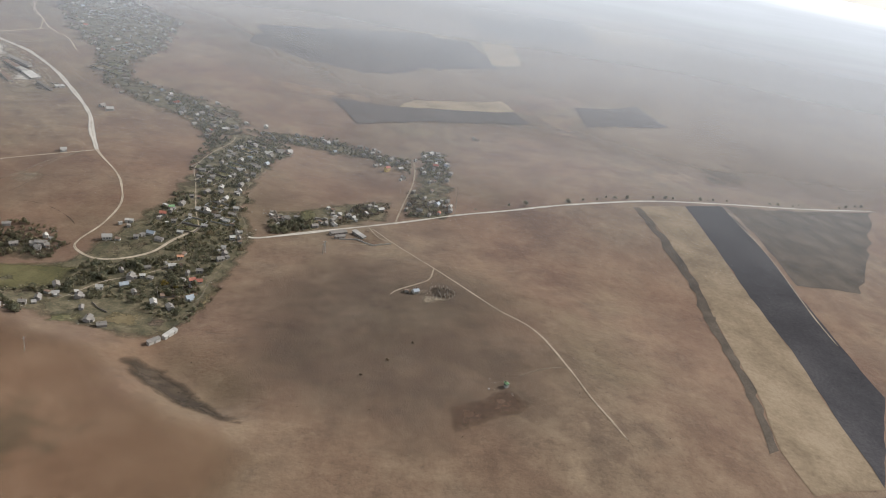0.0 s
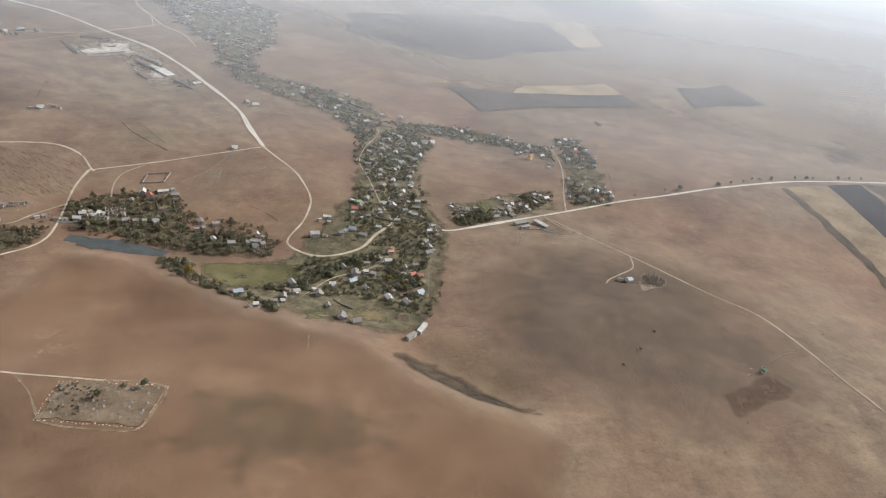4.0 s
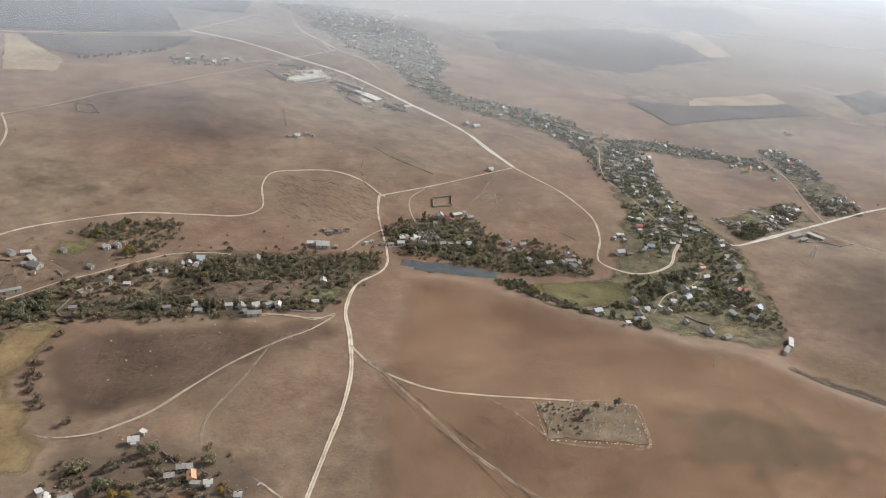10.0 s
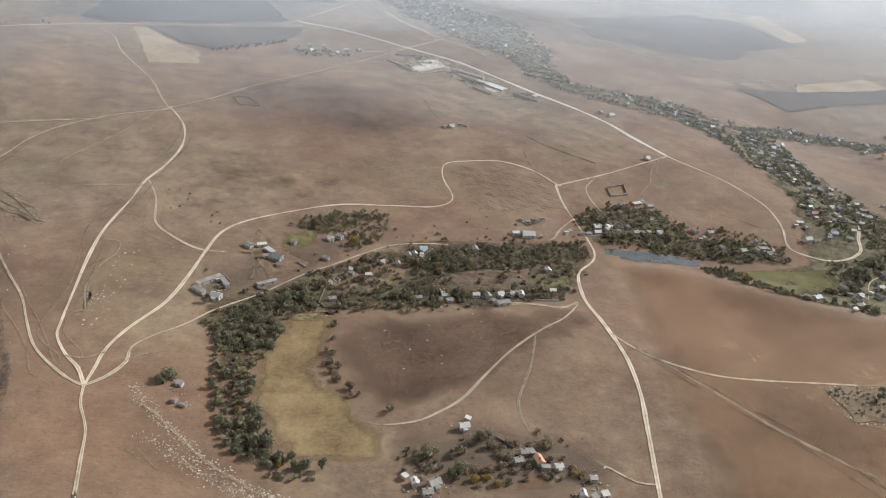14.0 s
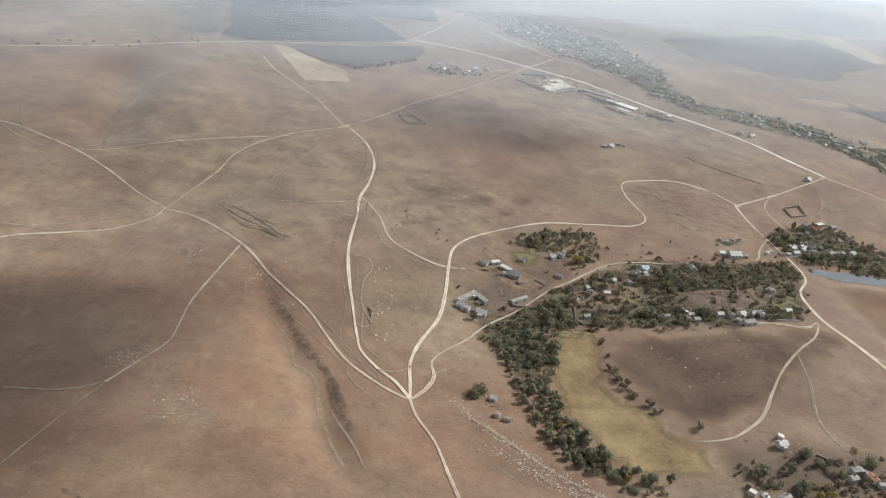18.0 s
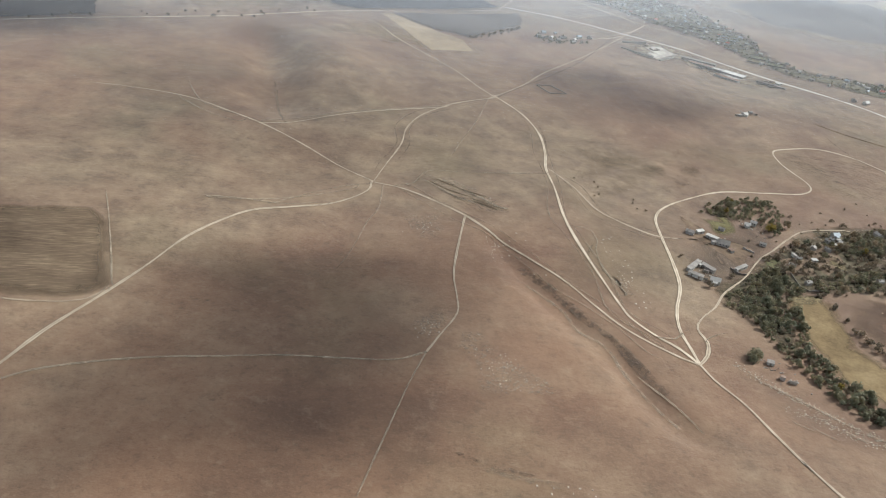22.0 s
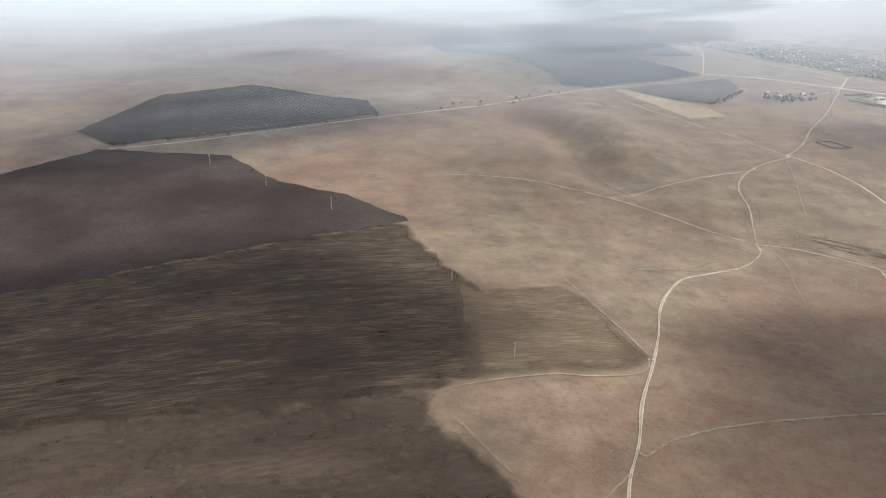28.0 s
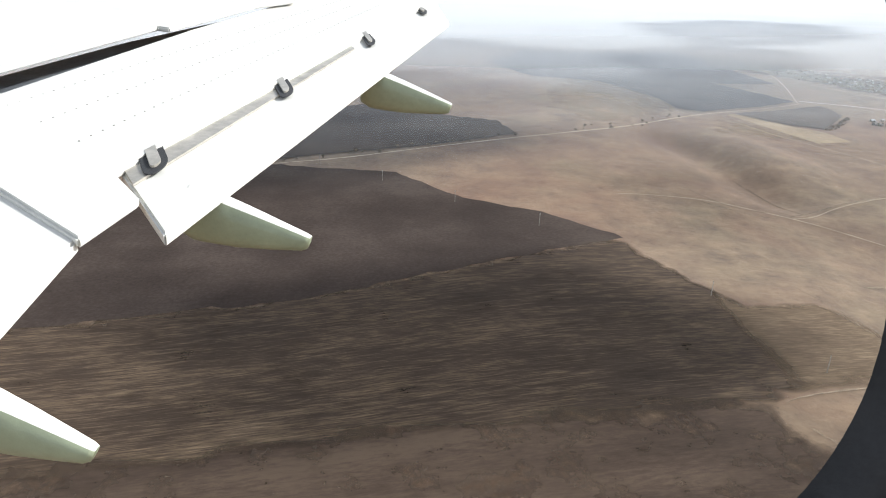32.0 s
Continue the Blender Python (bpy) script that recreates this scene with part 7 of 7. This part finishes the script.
for n, (x, y, spread) in enumerate(((-711, 380, 6), (-718, 440, 14), (-643, 348, 6), (-722, 262, 14), (-755, 290, 8), (-754, 396, 10))):
    stones("stones", [(x + random.gauss(0, spread * 0.5), y + random.gauss(0, spread * 0.5)) for _ in range(40)], 0.15, 0.5, "pale stones strewn over worn turf", 60 + n)
stones("stones", scatter(SCREE, 2.5, 47, 0.4), 0.2, 0.7, "pale scree below the eroded edge", 47)
wood("bushes", scatter(BUSH_SLOPE, 6, 48, 0.6) + scatter(BUSH_BEND, 6, 49, 0.6), BUSHES, "scrub", "small dark bushes dotted on the slope", 48, 0.35, 0.8)
wood("bushes", MOUNDS, BUSHES, "scrub", "single low bushes on the bare hillside", 49, 0.5, 0.8)
wood("bushes", [p for p in scatter(VALLEY, 4.5, 50, 0.5) if clear(*p)], BUSHES, "scrub", "brown scrub on the valley floor", 50, 0.5, 1.5)
wood("bushes", [p for p in scatter(WOODS["low2"][0], 4.5, 51, 0.35) + scatter(WOODS["low"][0], 4.5, 52, 0.25) if clear(*p)], BUSHES, "brown_leaf", "rust-coloured scrub round the lower houses", 51, 0.5, 1.3)

# ---- cemetery ----
def gravestone(x, y, turn):
    ob = thing("gravestone", x, y, turn, "small pale gravestone with a low slab", "gravestone", "gravestones", 0.05)
    bm = bmesh.new()
    box(bm, -0.5, -1.0, 0, 0.5, 1.0, 0.3)
    part("slab", bm, "stone", ob)
    bm = bmesh.new()
    prism(bm, [(0.85, 0.3), (1.05, 0.3), (1.05, 1.3), (0.98, 1.55), (0.92, 1.55), (0.85, 1.3)], -0.45, 0.45)
    part("headstone", bm, "white_wall", ob)
    return ob


grave = None
for n, (x, y) in enumerate(scatter([(-264, 283), (-220, 281), (-222, 255), (-264, 258)], 2.7, 51, 0.7)):
    if grave is None:
        grave = gravestone(x, y, 15)
    else:
        copy_thing(grave, pose(x, y, height(x, y) - 0.05, 0, 0, 15 + n * 31 % 20))
stones("kerb_stones", outline([(-267, 286), (-217, 284), (-220, 251), (-266, 256)], 0.3, 1.6, 52), 0.25, 0.55, "low broken stone kerb round the cemetery", 52)


# ---- walls, yards, long sheds ----
def enclosure(points, tall, label):
    ob = thing("stone_enclosure", *points[0], 0, label, "wall", sink=0.0)
    o = Vector(points[0])
    for k in range(len(points)):
        a, b = Vector(points[k]) - o, Vector(points[(k + 1) % len(points)]) - o
        d = b - a
        s = Vector((-d.y, d.x)).normalized() * 0.3
        bm = bmesh.new()
        n = max(3, int(d.length / 1.5))
        rng = random.Random(k)
        for i in range(n):
            p, q = a + d * (i / n), a + d * ((i + 1) / n)
            z = float(height(*(p + o))) - ob.location.z
            h = tall * rng.uniform(0.6, 1.1)
            vs = [bm.verts.new((*c, z - 0.3)) for c in (p - s, q - s, q + s, p + s)] + [bm.verts.new((*c, z + h)) for c in (p - s, q - s, q + s, p + s)]
            for f in ((4, 5, 6, 7), (0, 1, 5, 4), (1, 2, 6, 5), (2, 3, 7, 6), (3, 0, 4, 7)):
                bm.faces.new([vs[i] for i in f])
        bmesh.ops.remove_doubles(bm, verts=bm.verts, dist=0.001)
        part("wall", bm, "stone", ob)


def long_shed(a, b, width, label, seed):
    """A shed that runs from a to b."""
    (x0, y0), (x1, y1) = a, b
    return shed((x0 + x1) / 2, (y0 + y1) / 2, math.hypot(x1 - x0, y1 - y0), math.degrees(math.atan2(y1 - y0, x1 - x0)), seed, width, label, "tin_roof" if "white" in label else "slate_roof")


for n, (a, b, width, label) in enumerate([
    ((-594, 370), (-583, 381), 2.6, "long grey stone barn of the old farm"),
    ((-595, 367), (-588, 361.5), 2.4, "short grey stone barn of the old farm"),
    ((-582, 379), (-577, 371), 2.4, "low grey farm shed closing the yard"),
    ((-569, 422.5), (-563.5, 424.5), 2.4, "low white farm shed"),
    ((-563, 420), (-557, 414), 2.6, "low white farm shed with tin roof"),
    ((-563, 410), (-555, 411), 2.2, "low grey farm shed"),
    ((-561, 376), (-551, 382.5), 1.8, "long dark lean-to shed"),
    ((-9.5, 528.5), (2.5, 536), 4.2, "long grey roadside barn"),
    ((8.5, 537.5), (17.5, 527), 3.6, "long white roadside shed"),
    ((-5.5, 521.5), (2, 525.5), 2.4, "low grey shed behind the roadside barn"),
    ((-100.5, 355), (-95.5, 361), 2.3, "low grey shed at the village end"),
    ((-93.5, 362), (-89, 371.5), 2.4, "long white shed at the village end"),
]):
    long_shed(a, b, width, label, 400 + n)
wall_run([(-2.6, 519.6), (11.3, 523.4), (24.0, 513.2), (38.5, 519.8)], 1.2, "white_wall", "long limewashed wall of the roadside farm")


def post(x, y, tall):
    ob = thing("post", x, y, 0, "thin whitish stake in a ring of stakes", "post", "ring of stakes", 0.3)
    bm = bmesh.new()
    bmesh.ops.create_cone(bm, cap_ends=True, segments=6, radius1=0.12, radius2=0.08, depth=tall, matrix=Matrix.Translation((0, 0, tall / 2)))
    part("stake", bm, "white_wall", ob)
    return ob


stake = None
for n in range(34):
    w = n * 2.399963
    r = 1.0 if n < 18 else 0.35 + 0.4 * (n % 5) / 5
    w = n / 18 * 2 * math.pi if n < 18 else w
    x, y = 72.6 + math.cos(w) * 8.6 * r, 432.8 + math.sin(w) * 9 * r
    if stake is None:
        stake = post(x, y, 2.3)
    else:
        copy_thing(stake, pose(x, y, height(x, y) - 0.1, 0, 0, n * 40))

enclosure([(-305, 559), (-289, 566), (-290, 549), (-305, 544)], 1.6, "square roofless stone sheepfold on the slope")
enclosure([(-636, 687), (-622, 690), (-609, 671), (-626, 668)], 1.0, "low remains of a stone enclosure on the steppe")
shed(-396, 882, 44, -36, 61, 5, "very long grey works shed along the road", "slate_roof")
shed(-398, 868, 30, -40, 65, 6, "long dark works shed with a patched roof", "rust_roof")
shed(-381, 856, 16, -40, 66, 6, "short works shed with a tin roof", "tin_roof")
shed(-366, 842, 27, -47, 62, 10, "long works shed with a pale sheet roof", "yard_white")
shed(-383, 822, 30, -51, 64, 5, "long low dark shed behind the works", "rust_roof")
shed(-324, 812, 9, 40, 63, 5, "small pale shed by the works road", "tin_roof")
for n, (x0, y0, x1, y1) in enumerate(((-498, 893, -460, 852), (-459, 852, -420, 892), (-489, 917, -448, 926), (-352, 820, -322, 790))):
    long_side = math.hypot(x1 - x0, y1 - y0)
    shed((x0 + x1) / 2, (y0 + y1) / 2, long_side * 0.8, math.degrees(math.atan2(y1 - y0, x1 - x0)), 90 + n, 2.4, "long low ruined range of the old works", "wood")
for n, (x, y) in enumerate([(-470, 880), (-455, 918), (-446, 905), (-436, 878), (-412, 884), (-404, 858), (-345, 812), (-332, 822), (-336, 800)]):
    ruin(x, y, 7 + n % 3 * 2, -58 + n * 40 % 90, 70 + n)
for n, (x, y) in enumerate([(-600, 884), (-585, 882), (-570, 890), (-555, 886), (-545, 905), (-530, 912), (-250, 628), (-262, 760), (-252, 752)]):
    house(x, y, 5 + n % 3, "gwgwb"[n % 5], 20 + n * 41 % 80, 80 + n)

# ---- the airliner's wing and cabin window ----
EYE = Vector((-1168.0, 0.0, 181.79))
MAT["wing"] = plain("pale grey wing paint", (0.66, 0.645, 0.60), 0.42, 0.0, 0.07, 2.2)
MAT["wing_green"] = plain("grey-green fairing skin", (0.33, 0.37, 0.25), 0.4, 0.0, 0.12, 0.8)
MAT["bare"] = plain("bare stained aluminium", (0.42, 0.39, 0.34), 0.4, 0.5, 0.25, 0.6)
MAT["rubber"] = plain("black rubber", (0.02, 0.02, 0.022), 0.7, vary=0.3, size=0.02)
MAT["trim"] = plain("ivory cabin plastic", (0.62, 0.60, 0.55), 0.45, vary=0.03, size=0.2)

wing = new("aircraft_wing")
wing.location = EYE
tagged(wing, "pale grey airliner wing with extended flaps and green fairings", "wing")


def plate(name, points, thick, material, parent, label="", soft=0.02):
    """A skin panel: an outline given a thickness, with eased edges."""
    bm = bmesh.new()
    top = bm.faces.new([bm.verts.new(p) for p in points])
    bmesh.ops.recalc_face_normals(bm, faces=[top])
    if top.normal.z < 0:
        top.normal_flip()
    got = bmesh.ops.extrude_face_region(bm, geom=[top])
    for v in got["geom"]:
        if isinstance(v, bmesh.types.BMVert):
            v.co.z -= thick
    bmesh.ops.recalc_face_normals(bm, faces=bm.faces)
    if soft:
        bmesh.ops.bevel(bm, geom=bm.edges[:], offset=soft, segments=2, affect="EDGES", clamp_overlap=True)
    bmesh.ops.triangulate(bm, faces=[f for f in bm.faces if len(f.verts) > 4])
    return part(name, bm, material, parent, label)


plate("spoiler_panel", [(-10.11, 14.2, -0.76), (-7.62, 17.87, -0.44), (-2.64, 16.12, -0.59), (-2.28, 13.82, -0.79), (-2.8, 13.18, -0.85), (-3.56, 10.83, -1.05), (-3.75, 10.93, -1.04), (-4.6, 8.28, -1.28), (-5.03, 6.68, -1.42)], 0.07, "wing", wing)
skin = plate("wing_panel", [(-4.69, 6.14, -1.56), (-4.28, 7.61, -1.43), (-3.39, 11.34, -1.11), (-2.39, 14.51, -0.83), (-1.33, 17.3, -0.59), (0.57, 17.0, -0.61), (0.25, 14.93, -0.79), (-0.87, 11.12, -1.13), (-1.64, 8.16, -1.39), (-2.35, 5.52, -1.62), (-1.99, 5.03, -1.66), (-2.14, 4.35, -1.72), (-3.0, 5.1, -1.65), (-5.29, 7.02, -1.49)], 0.08, "wing", wing)
plate("flap", [(-2.37, 5.68, -1.66), (-1.68, 8.37, -1.43), (-0.89, 11.39, -1.16), (0.3, 15.36, -0.82), (0.49, 13.06, -1.02), (-1.67, 4.55, -1.76)], 0.10, "wing", wing)
plate("inner_flap", [(-3.06, 5.19, -1.69), (-2.18, 4.43, -1.75), (-2.16, 3.43, -1.84), (-2.17, 2.38, -1.93), (-5.39, 7.15, -1.51)], 0.10, "wing", wing)
# shade in the spoiler gap, put into a dark sheet below it
MAT["gap_grey"] = plain("blue-grey with the gap's shade", (0.10, 0.11, 0.125), 0.6, vary=0.3, size=0.4)
plate("gap_floor", [(x, y, -2.32 + 0.0875 * y) for x, y in ((-6.0, 6.9), (-5.3, 8.6), (-4.4, 11.3), (-3.2, 13.9), (-2.0, 17.2), (-1.2, 17.0), (-2.2, 14.2), (-3.2, 11.0), (-4.0, 7.4), (-4.6, 6.3))], 0.03, "gap_grey", wing, "dark blue-grey sheet painted as the shaded spoiler gap", 0)
plate("flap_lip", [(-2.33, 5.66, -1.645), (-1.67, 8.25, -1.422), (-1.0, 10.8, -1.20), (-0.92, 10.5, -1.22), (-1.52, 8.0, -1.44), (-2.15, 5.35, -1.665)], 0.02, "bare", wing, "bare stained metal strip on the flap", 0)
for k in range(3):  # rows of rivet heads along the panel
    bm = bmesh.new()
    a, b = Vector((-4.0 + k * 0.55, 7.2 - k * 0.5, -1.452 - k * 0.04)), Vector((-1.2 + k * 0.35, 15.6 - k * 0.2, -0.74))
    for i in range(60):
        p = a.lerp(b, i / 59)
        p.z = -2.1 + 0.0875 * p.y + 0.004
        bmesh.ops.create_cone(bm, cap_ends=True, segments=6, radius1=0.009, radius2=0.007, depth=0.006, matrix=Matrix.Translation(p))
    part("rivet_row", bm, "bare", skin)


def fairing(root, tip, wide, deep):
    """A canoe-shaped flap-track fairing, tapering aft to a blunt end."""
    a, b = Vector(root), Vector(tip)
    d = (b - a).normalized()
    side = d.cross(Vector((0, 0, 1))).normalized()
    up = side.cross(d)
    bm, cap = bmesh.new(), bmesh.new()
    rings = []
    for s, w, h in ((-0.25, 1.0, 1.0), (-0.1, 1.05, 1.08), (0.0, 1.0, 1.05), (0.35, 0.84, 0.86), (0.7, 0.64, 0.58), (0.95, 0.48, 0.36), (1.0, 0.36, 0.26)):
        c = a.lerp(b, s) + up * (1 - h) * deep * 0.25
        rings.append([(c + side * math.cos(t) * wide * w + up * math.sin(t) * deep * h * (0.55 if math.sin(t) > 0 else 1)) for t in [k / 14 * 2 * math.pi for k in range(14)]])
    for r0, r1 in zip(rings, rings[1:]):
        for k in range(14):
            skin_of = cap if k in (2, 3, 4) else bm
            skin_of.faces.new([skin_of.verts.new(p) for p in (r0[k], r0[(k + 1) % 14], r1[(k + 1) % 14], r1[k])])
    bm.faces.new([bm.verts.new(p) for p in rings[0][::-1]])
    bm.faces.new([bm.verts.new(p) for p in rings[-1]])
    for half in (bm, cap):
        bmesh.ops.remove_doubles(half, verts=half.verts, dist=0.0005)
        bmesh.ops.recalc_face_normals(half, faces=half.faces)
        for f in half.faces:
            f.smooth = True
    low = part("flap_track_fairing", bm, "wing_green", wing, "grey-green canoe fairing under the flap")
    part("fairing_top", cap, "wing", low, "pale painted top of the fairing")


fairing((-1.59, 5.4, -1.87), (-0.84, 5.29, -2.12), 0.13, 0.27)
fairing((-0.46, 9.5, -1.56), (0.39, 9.33, -1.83), 0.16, 0.3)
fairing((-2.12, 3.1, -2.14), (-1.61, 3.06, -2.4), 0.11, 0.23)
SPAN = Vector((0.266, 0.964))


def stadium(x, y, lift, along, back, half, thick):
    """A tongue lying on the flap, square in front and round behind."""
    rim_of = [(-0.04, -half), (back - half, -half)] + [(back - half + half * math.cos(w), half * math.sin(w)) for w in [math.pi * (k / 8 - 0.5) for k in range(1, 8)]] + [(back - half, half), (-0.04, half)]
    bm = bmesh.new()
    rows = []
    for h in (0, thick):
        row = []
        for u, v in rim_of:
            p = Vector((x, y)) + along * u + SPAN * v
            row.append(bm.verts.new((p.x, p.y, -2.128 + 0.0872 * p.y + lift + h)))
        rows.append(row)
    bm.faces.new(rows[0][::-1])
    bm.faces.new(rows[1])
    n = len(rim_of)
    for k in range(n):
        bm.faces.new((rows[0][k], rows[0][(k + 1) % n], rows[1][(k + 1) % n], rows[1][k]))
    return bm


for x, y, along, back in ((-2.25, 6.05, (0.42, -0.91), 0.5), (-1.60, 8.52, (0.31, -0.95), 0.64), (-0.85, 11.5, (0.22, -0.975), 0.8), (-0.10, 14.5, (0.2, -0.98), 0.95)):
    along = Vector(along).normalized()
    hinge = part("hinge_slot", stadium(x, y, 0.0, along, back, 0.17, 0.012), "rubber", wing, "black rounded slot in the flap edge")
    part("hinge_arm", stadium(x, y, 0.013, along, back * 0.8, 0.075, 0.02), "bare", hinge, "pale hinge arm")

# the window's rim, a hand's width before the eye
RIGHT, UP, AHEAD = Vector((0.9992, -0.0267, 0.0314)), Vector((-0.0192, 0.3727, 0.9277)), Vector((0.0364, 0.9276, -0.3719))
pane = new("cabin_window")
pane.location = EYE
tagged(pane, "cabin window rim with a worn black rubber seal", "window")


def rim(name, out0, out1, d0, d1, material):
    """A band round a rounded-rectangle opening, from one offset outwards to the next, coming nearer by d."""
    half, high, corner = 0.1918, 0.1524, 0.1178
    bm = bmesh.new()
    rows = []
    mid = AHEAD * 0.25 + RIGHT * -0.038 + UP * 0.030
    for k in range(96):
        w = 2 * math.pi * k / 96
        cx, cy = math.copysign(half - corner, math.cos(w)), math.copysign(high - corner, math.sin(w))
        rows.append([bm.verts.new(mid + RIGHT * (cx + math.cos(w) * (corner + o)) + UP * (cy + math.sin(w) * (corner + o)) - AHEAD * d)
                     for o, d in ((out0, d0), ((out0 + out1) / 2, d0 * 0.3 + d1 * 0.7), (out1, d1), (out1, d1 - 0.02), (out0 + 0.016, d0 - 0.02))])
    for a, b in zip(rows, rows[1:] + rows[:1]):
        for k in range(5):
            bm.faces.new((a[k], a[(k + 1) % 5], b[(k + 1) % 5], b[k]))
    bmesh.ops.recalc_face_normals(bm, faces=bm.faces)
    for f in bm.faces:
        f.smooth = True
    part(name, bm, material, pane)


rim("seal", 0.0, 0.021, 0.0, 0.010, "rubber")
rim("trim", 0.022, 0.11, 0.010, 0.05, "trim")

# ---- haze: added translucent white sheets, opacity painted to thicken towards the far plain ----
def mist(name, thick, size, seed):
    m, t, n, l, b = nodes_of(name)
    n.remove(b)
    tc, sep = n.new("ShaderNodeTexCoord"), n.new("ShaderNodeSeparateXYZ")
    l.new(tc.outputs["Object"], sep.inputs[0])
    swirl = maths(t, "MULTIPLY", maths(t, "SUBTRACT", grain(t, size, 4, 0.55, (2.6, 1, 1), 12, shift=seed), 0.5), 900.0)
    west = n.new("ShaderNodeClamp")  # the sheets whiten nearer in the west, imitating sun glare
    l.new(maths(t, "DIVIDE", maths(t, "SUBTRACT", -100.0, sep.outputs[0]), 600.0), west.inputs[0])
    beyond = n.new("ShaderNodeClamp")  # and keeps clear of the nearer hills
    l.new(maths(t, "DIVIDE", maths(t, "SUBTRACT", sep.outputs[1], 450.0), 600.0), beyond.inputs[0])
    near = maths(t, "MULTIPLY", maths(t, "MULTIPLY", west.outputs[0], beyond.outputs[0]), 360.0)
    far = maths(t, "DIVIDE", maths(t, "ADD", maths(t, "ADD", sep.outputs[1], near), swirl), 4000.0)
    # opacity grows with distance in place of real haze
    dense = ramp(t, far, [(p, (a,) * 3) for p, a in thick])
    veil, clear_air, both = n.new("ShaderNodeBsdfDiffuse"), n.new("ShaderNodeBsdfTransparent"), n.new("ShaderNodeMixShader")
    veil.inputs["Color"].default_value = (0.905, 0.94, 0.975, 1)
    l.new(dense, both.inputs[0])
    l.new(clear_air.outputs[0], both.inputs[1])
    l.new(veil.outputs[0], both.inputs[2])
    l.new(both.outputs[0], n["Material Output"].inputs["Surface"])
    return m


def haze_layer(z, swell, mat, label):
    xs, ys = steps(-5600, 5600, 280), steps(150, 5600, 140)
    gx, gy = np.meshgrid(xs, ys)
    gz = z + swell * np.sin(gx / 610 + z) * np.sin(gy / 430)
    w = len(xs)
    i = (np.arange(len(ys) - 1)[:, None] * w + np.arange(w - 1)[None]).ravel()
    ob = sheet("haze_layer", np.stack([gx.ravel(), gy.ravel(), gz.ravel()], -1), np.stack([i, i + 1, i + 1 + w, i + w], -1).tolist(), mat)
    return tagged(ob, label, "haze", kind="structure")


haze_layer(52, 8, mist("low haze sheet", [(0.09, 0.0), (0.18, 0.075), (0.34, 0.295), (0.62, 0.56), (0.9, 0.95)], 900, 3), "translucent white sheet standing in for low distance haze")
haze_layer(95, 10, mist("high haze sheet", [(0.09, 0.0), (0.18, 0.075), (0.34, 0.295), (0.62, 0.58), (0.9, 0.97)], 500, 55), "translucent white sheet standing in for haze towards the horizon")

# ---- clouds: unseen high broken puffs, added between the sun and the land to shade chosen fields ----
# outlines of land to darken; the puffs are set up-sun of them
SHADES = [
    [(-870, 286), (-830, 328), (-791, 350), (-769, 329), (-748, 289), (-767, 237), (-806, 201), (-888, 194), (-930, 206), (-916, 255), (-884, 270)],
    [(-645, 729), (-544, 756), (-455, 698), (-485, 624), (-557, 638), (-628, 683)],
    [(-1328, 371), (-1174, 388), (-1074, 432), (-1044, 372), (-987, 350), (-1001, 292), (-1044, 255), (-1192, 235), (-1252, 224)],
    [(-1048, 210), (-1002, 218), (-984, 207), (-999, 190), (-1034, 194)],
    [(-900.7, 325.4), (-864.1, 342.7), (-816.7, 349.1), (-769.6, 376.7), (-734.7, 348.3), (-741.0, 294.1), (-770.8, 256.1), (-766.4, 213.8), (-799.4, 188.9), (-835.3, 186.0)],
    [(-1416, 720), (-1240, 910), (-1081, 799), (-1019, 724), (-1081, 685), (-1188, 629), (-1281, 591), (-1364, 555)],
    [(-946, 1166), (-757, 1271), (-582, 1222), (-649, 1008), (-811, 890), (-918, 873)],
    [(-868.9, 256.9), (-837.8, 303.6), (-790.6, 331.0), (-748.0, 332.9), (-734.7, 289.5), (-768.3, 251.6), (-825.1, 225.6), (-860.9, 226.5)],
    [(-1057, 380), (-1021, 375), (-985, 340), (-975, 300), (-992, 280), (-1030, 280)],
]
# further ground to dim more weakly, with sparser added puffs
THIN_SHADES = [
    [(-1010, 470), (-900, 465), (-820, 520), (-840, 620), (-960, 640), (-1020, 560)],
    [(-974, 222), (-915, 232), (-848, 244), (-774, 248), (-772, 190), (-868, 175), (-974, 170)],
    [(-510, 360), (-420, 365), (-400, 330), (-470, 275), (-505, 290)],
]
MAT["cloud"] = plain("white cloud", (0.85, 0.85, 0.87), 1.0, vary=0.03, size=40)
TO_SUN = Vector((math.sin(AZ) * math.cos(EL), math.cos(AZ) * math.cos(EL), math.sin(EL)))
for n, (shade, gap) in enumerate([(p, 12) for p in SHADES] + [(p, 24) for p in THIN_SHADES]):
    bm = bmesh.new()
    for x, y in scatter(shade, gap, 200 + n, 0.92):
        p = Vector((x, y, height(x, y))) + TO_SUN * (1100 + random.uniform(-30, 30))
        r = random.uniform(6.5, 10.5)
        bmesh.ops.create_icosphere(bm, subdivisions=1, radius=1, matrix=Matrix.Translation(p) @ Matrix.Diagonal((r * 1.2, r, r * 0.8, 1)))
    me = bpy.data.meshes.new("cloud")
    bm.to_mesh(me)
    bm.free()
    me.materials.append(MAT["cloud"])
    tagged(new("cloud", me), "unseen broken cloud puffs, added to shade the fields", "cloud", kind="stuff")
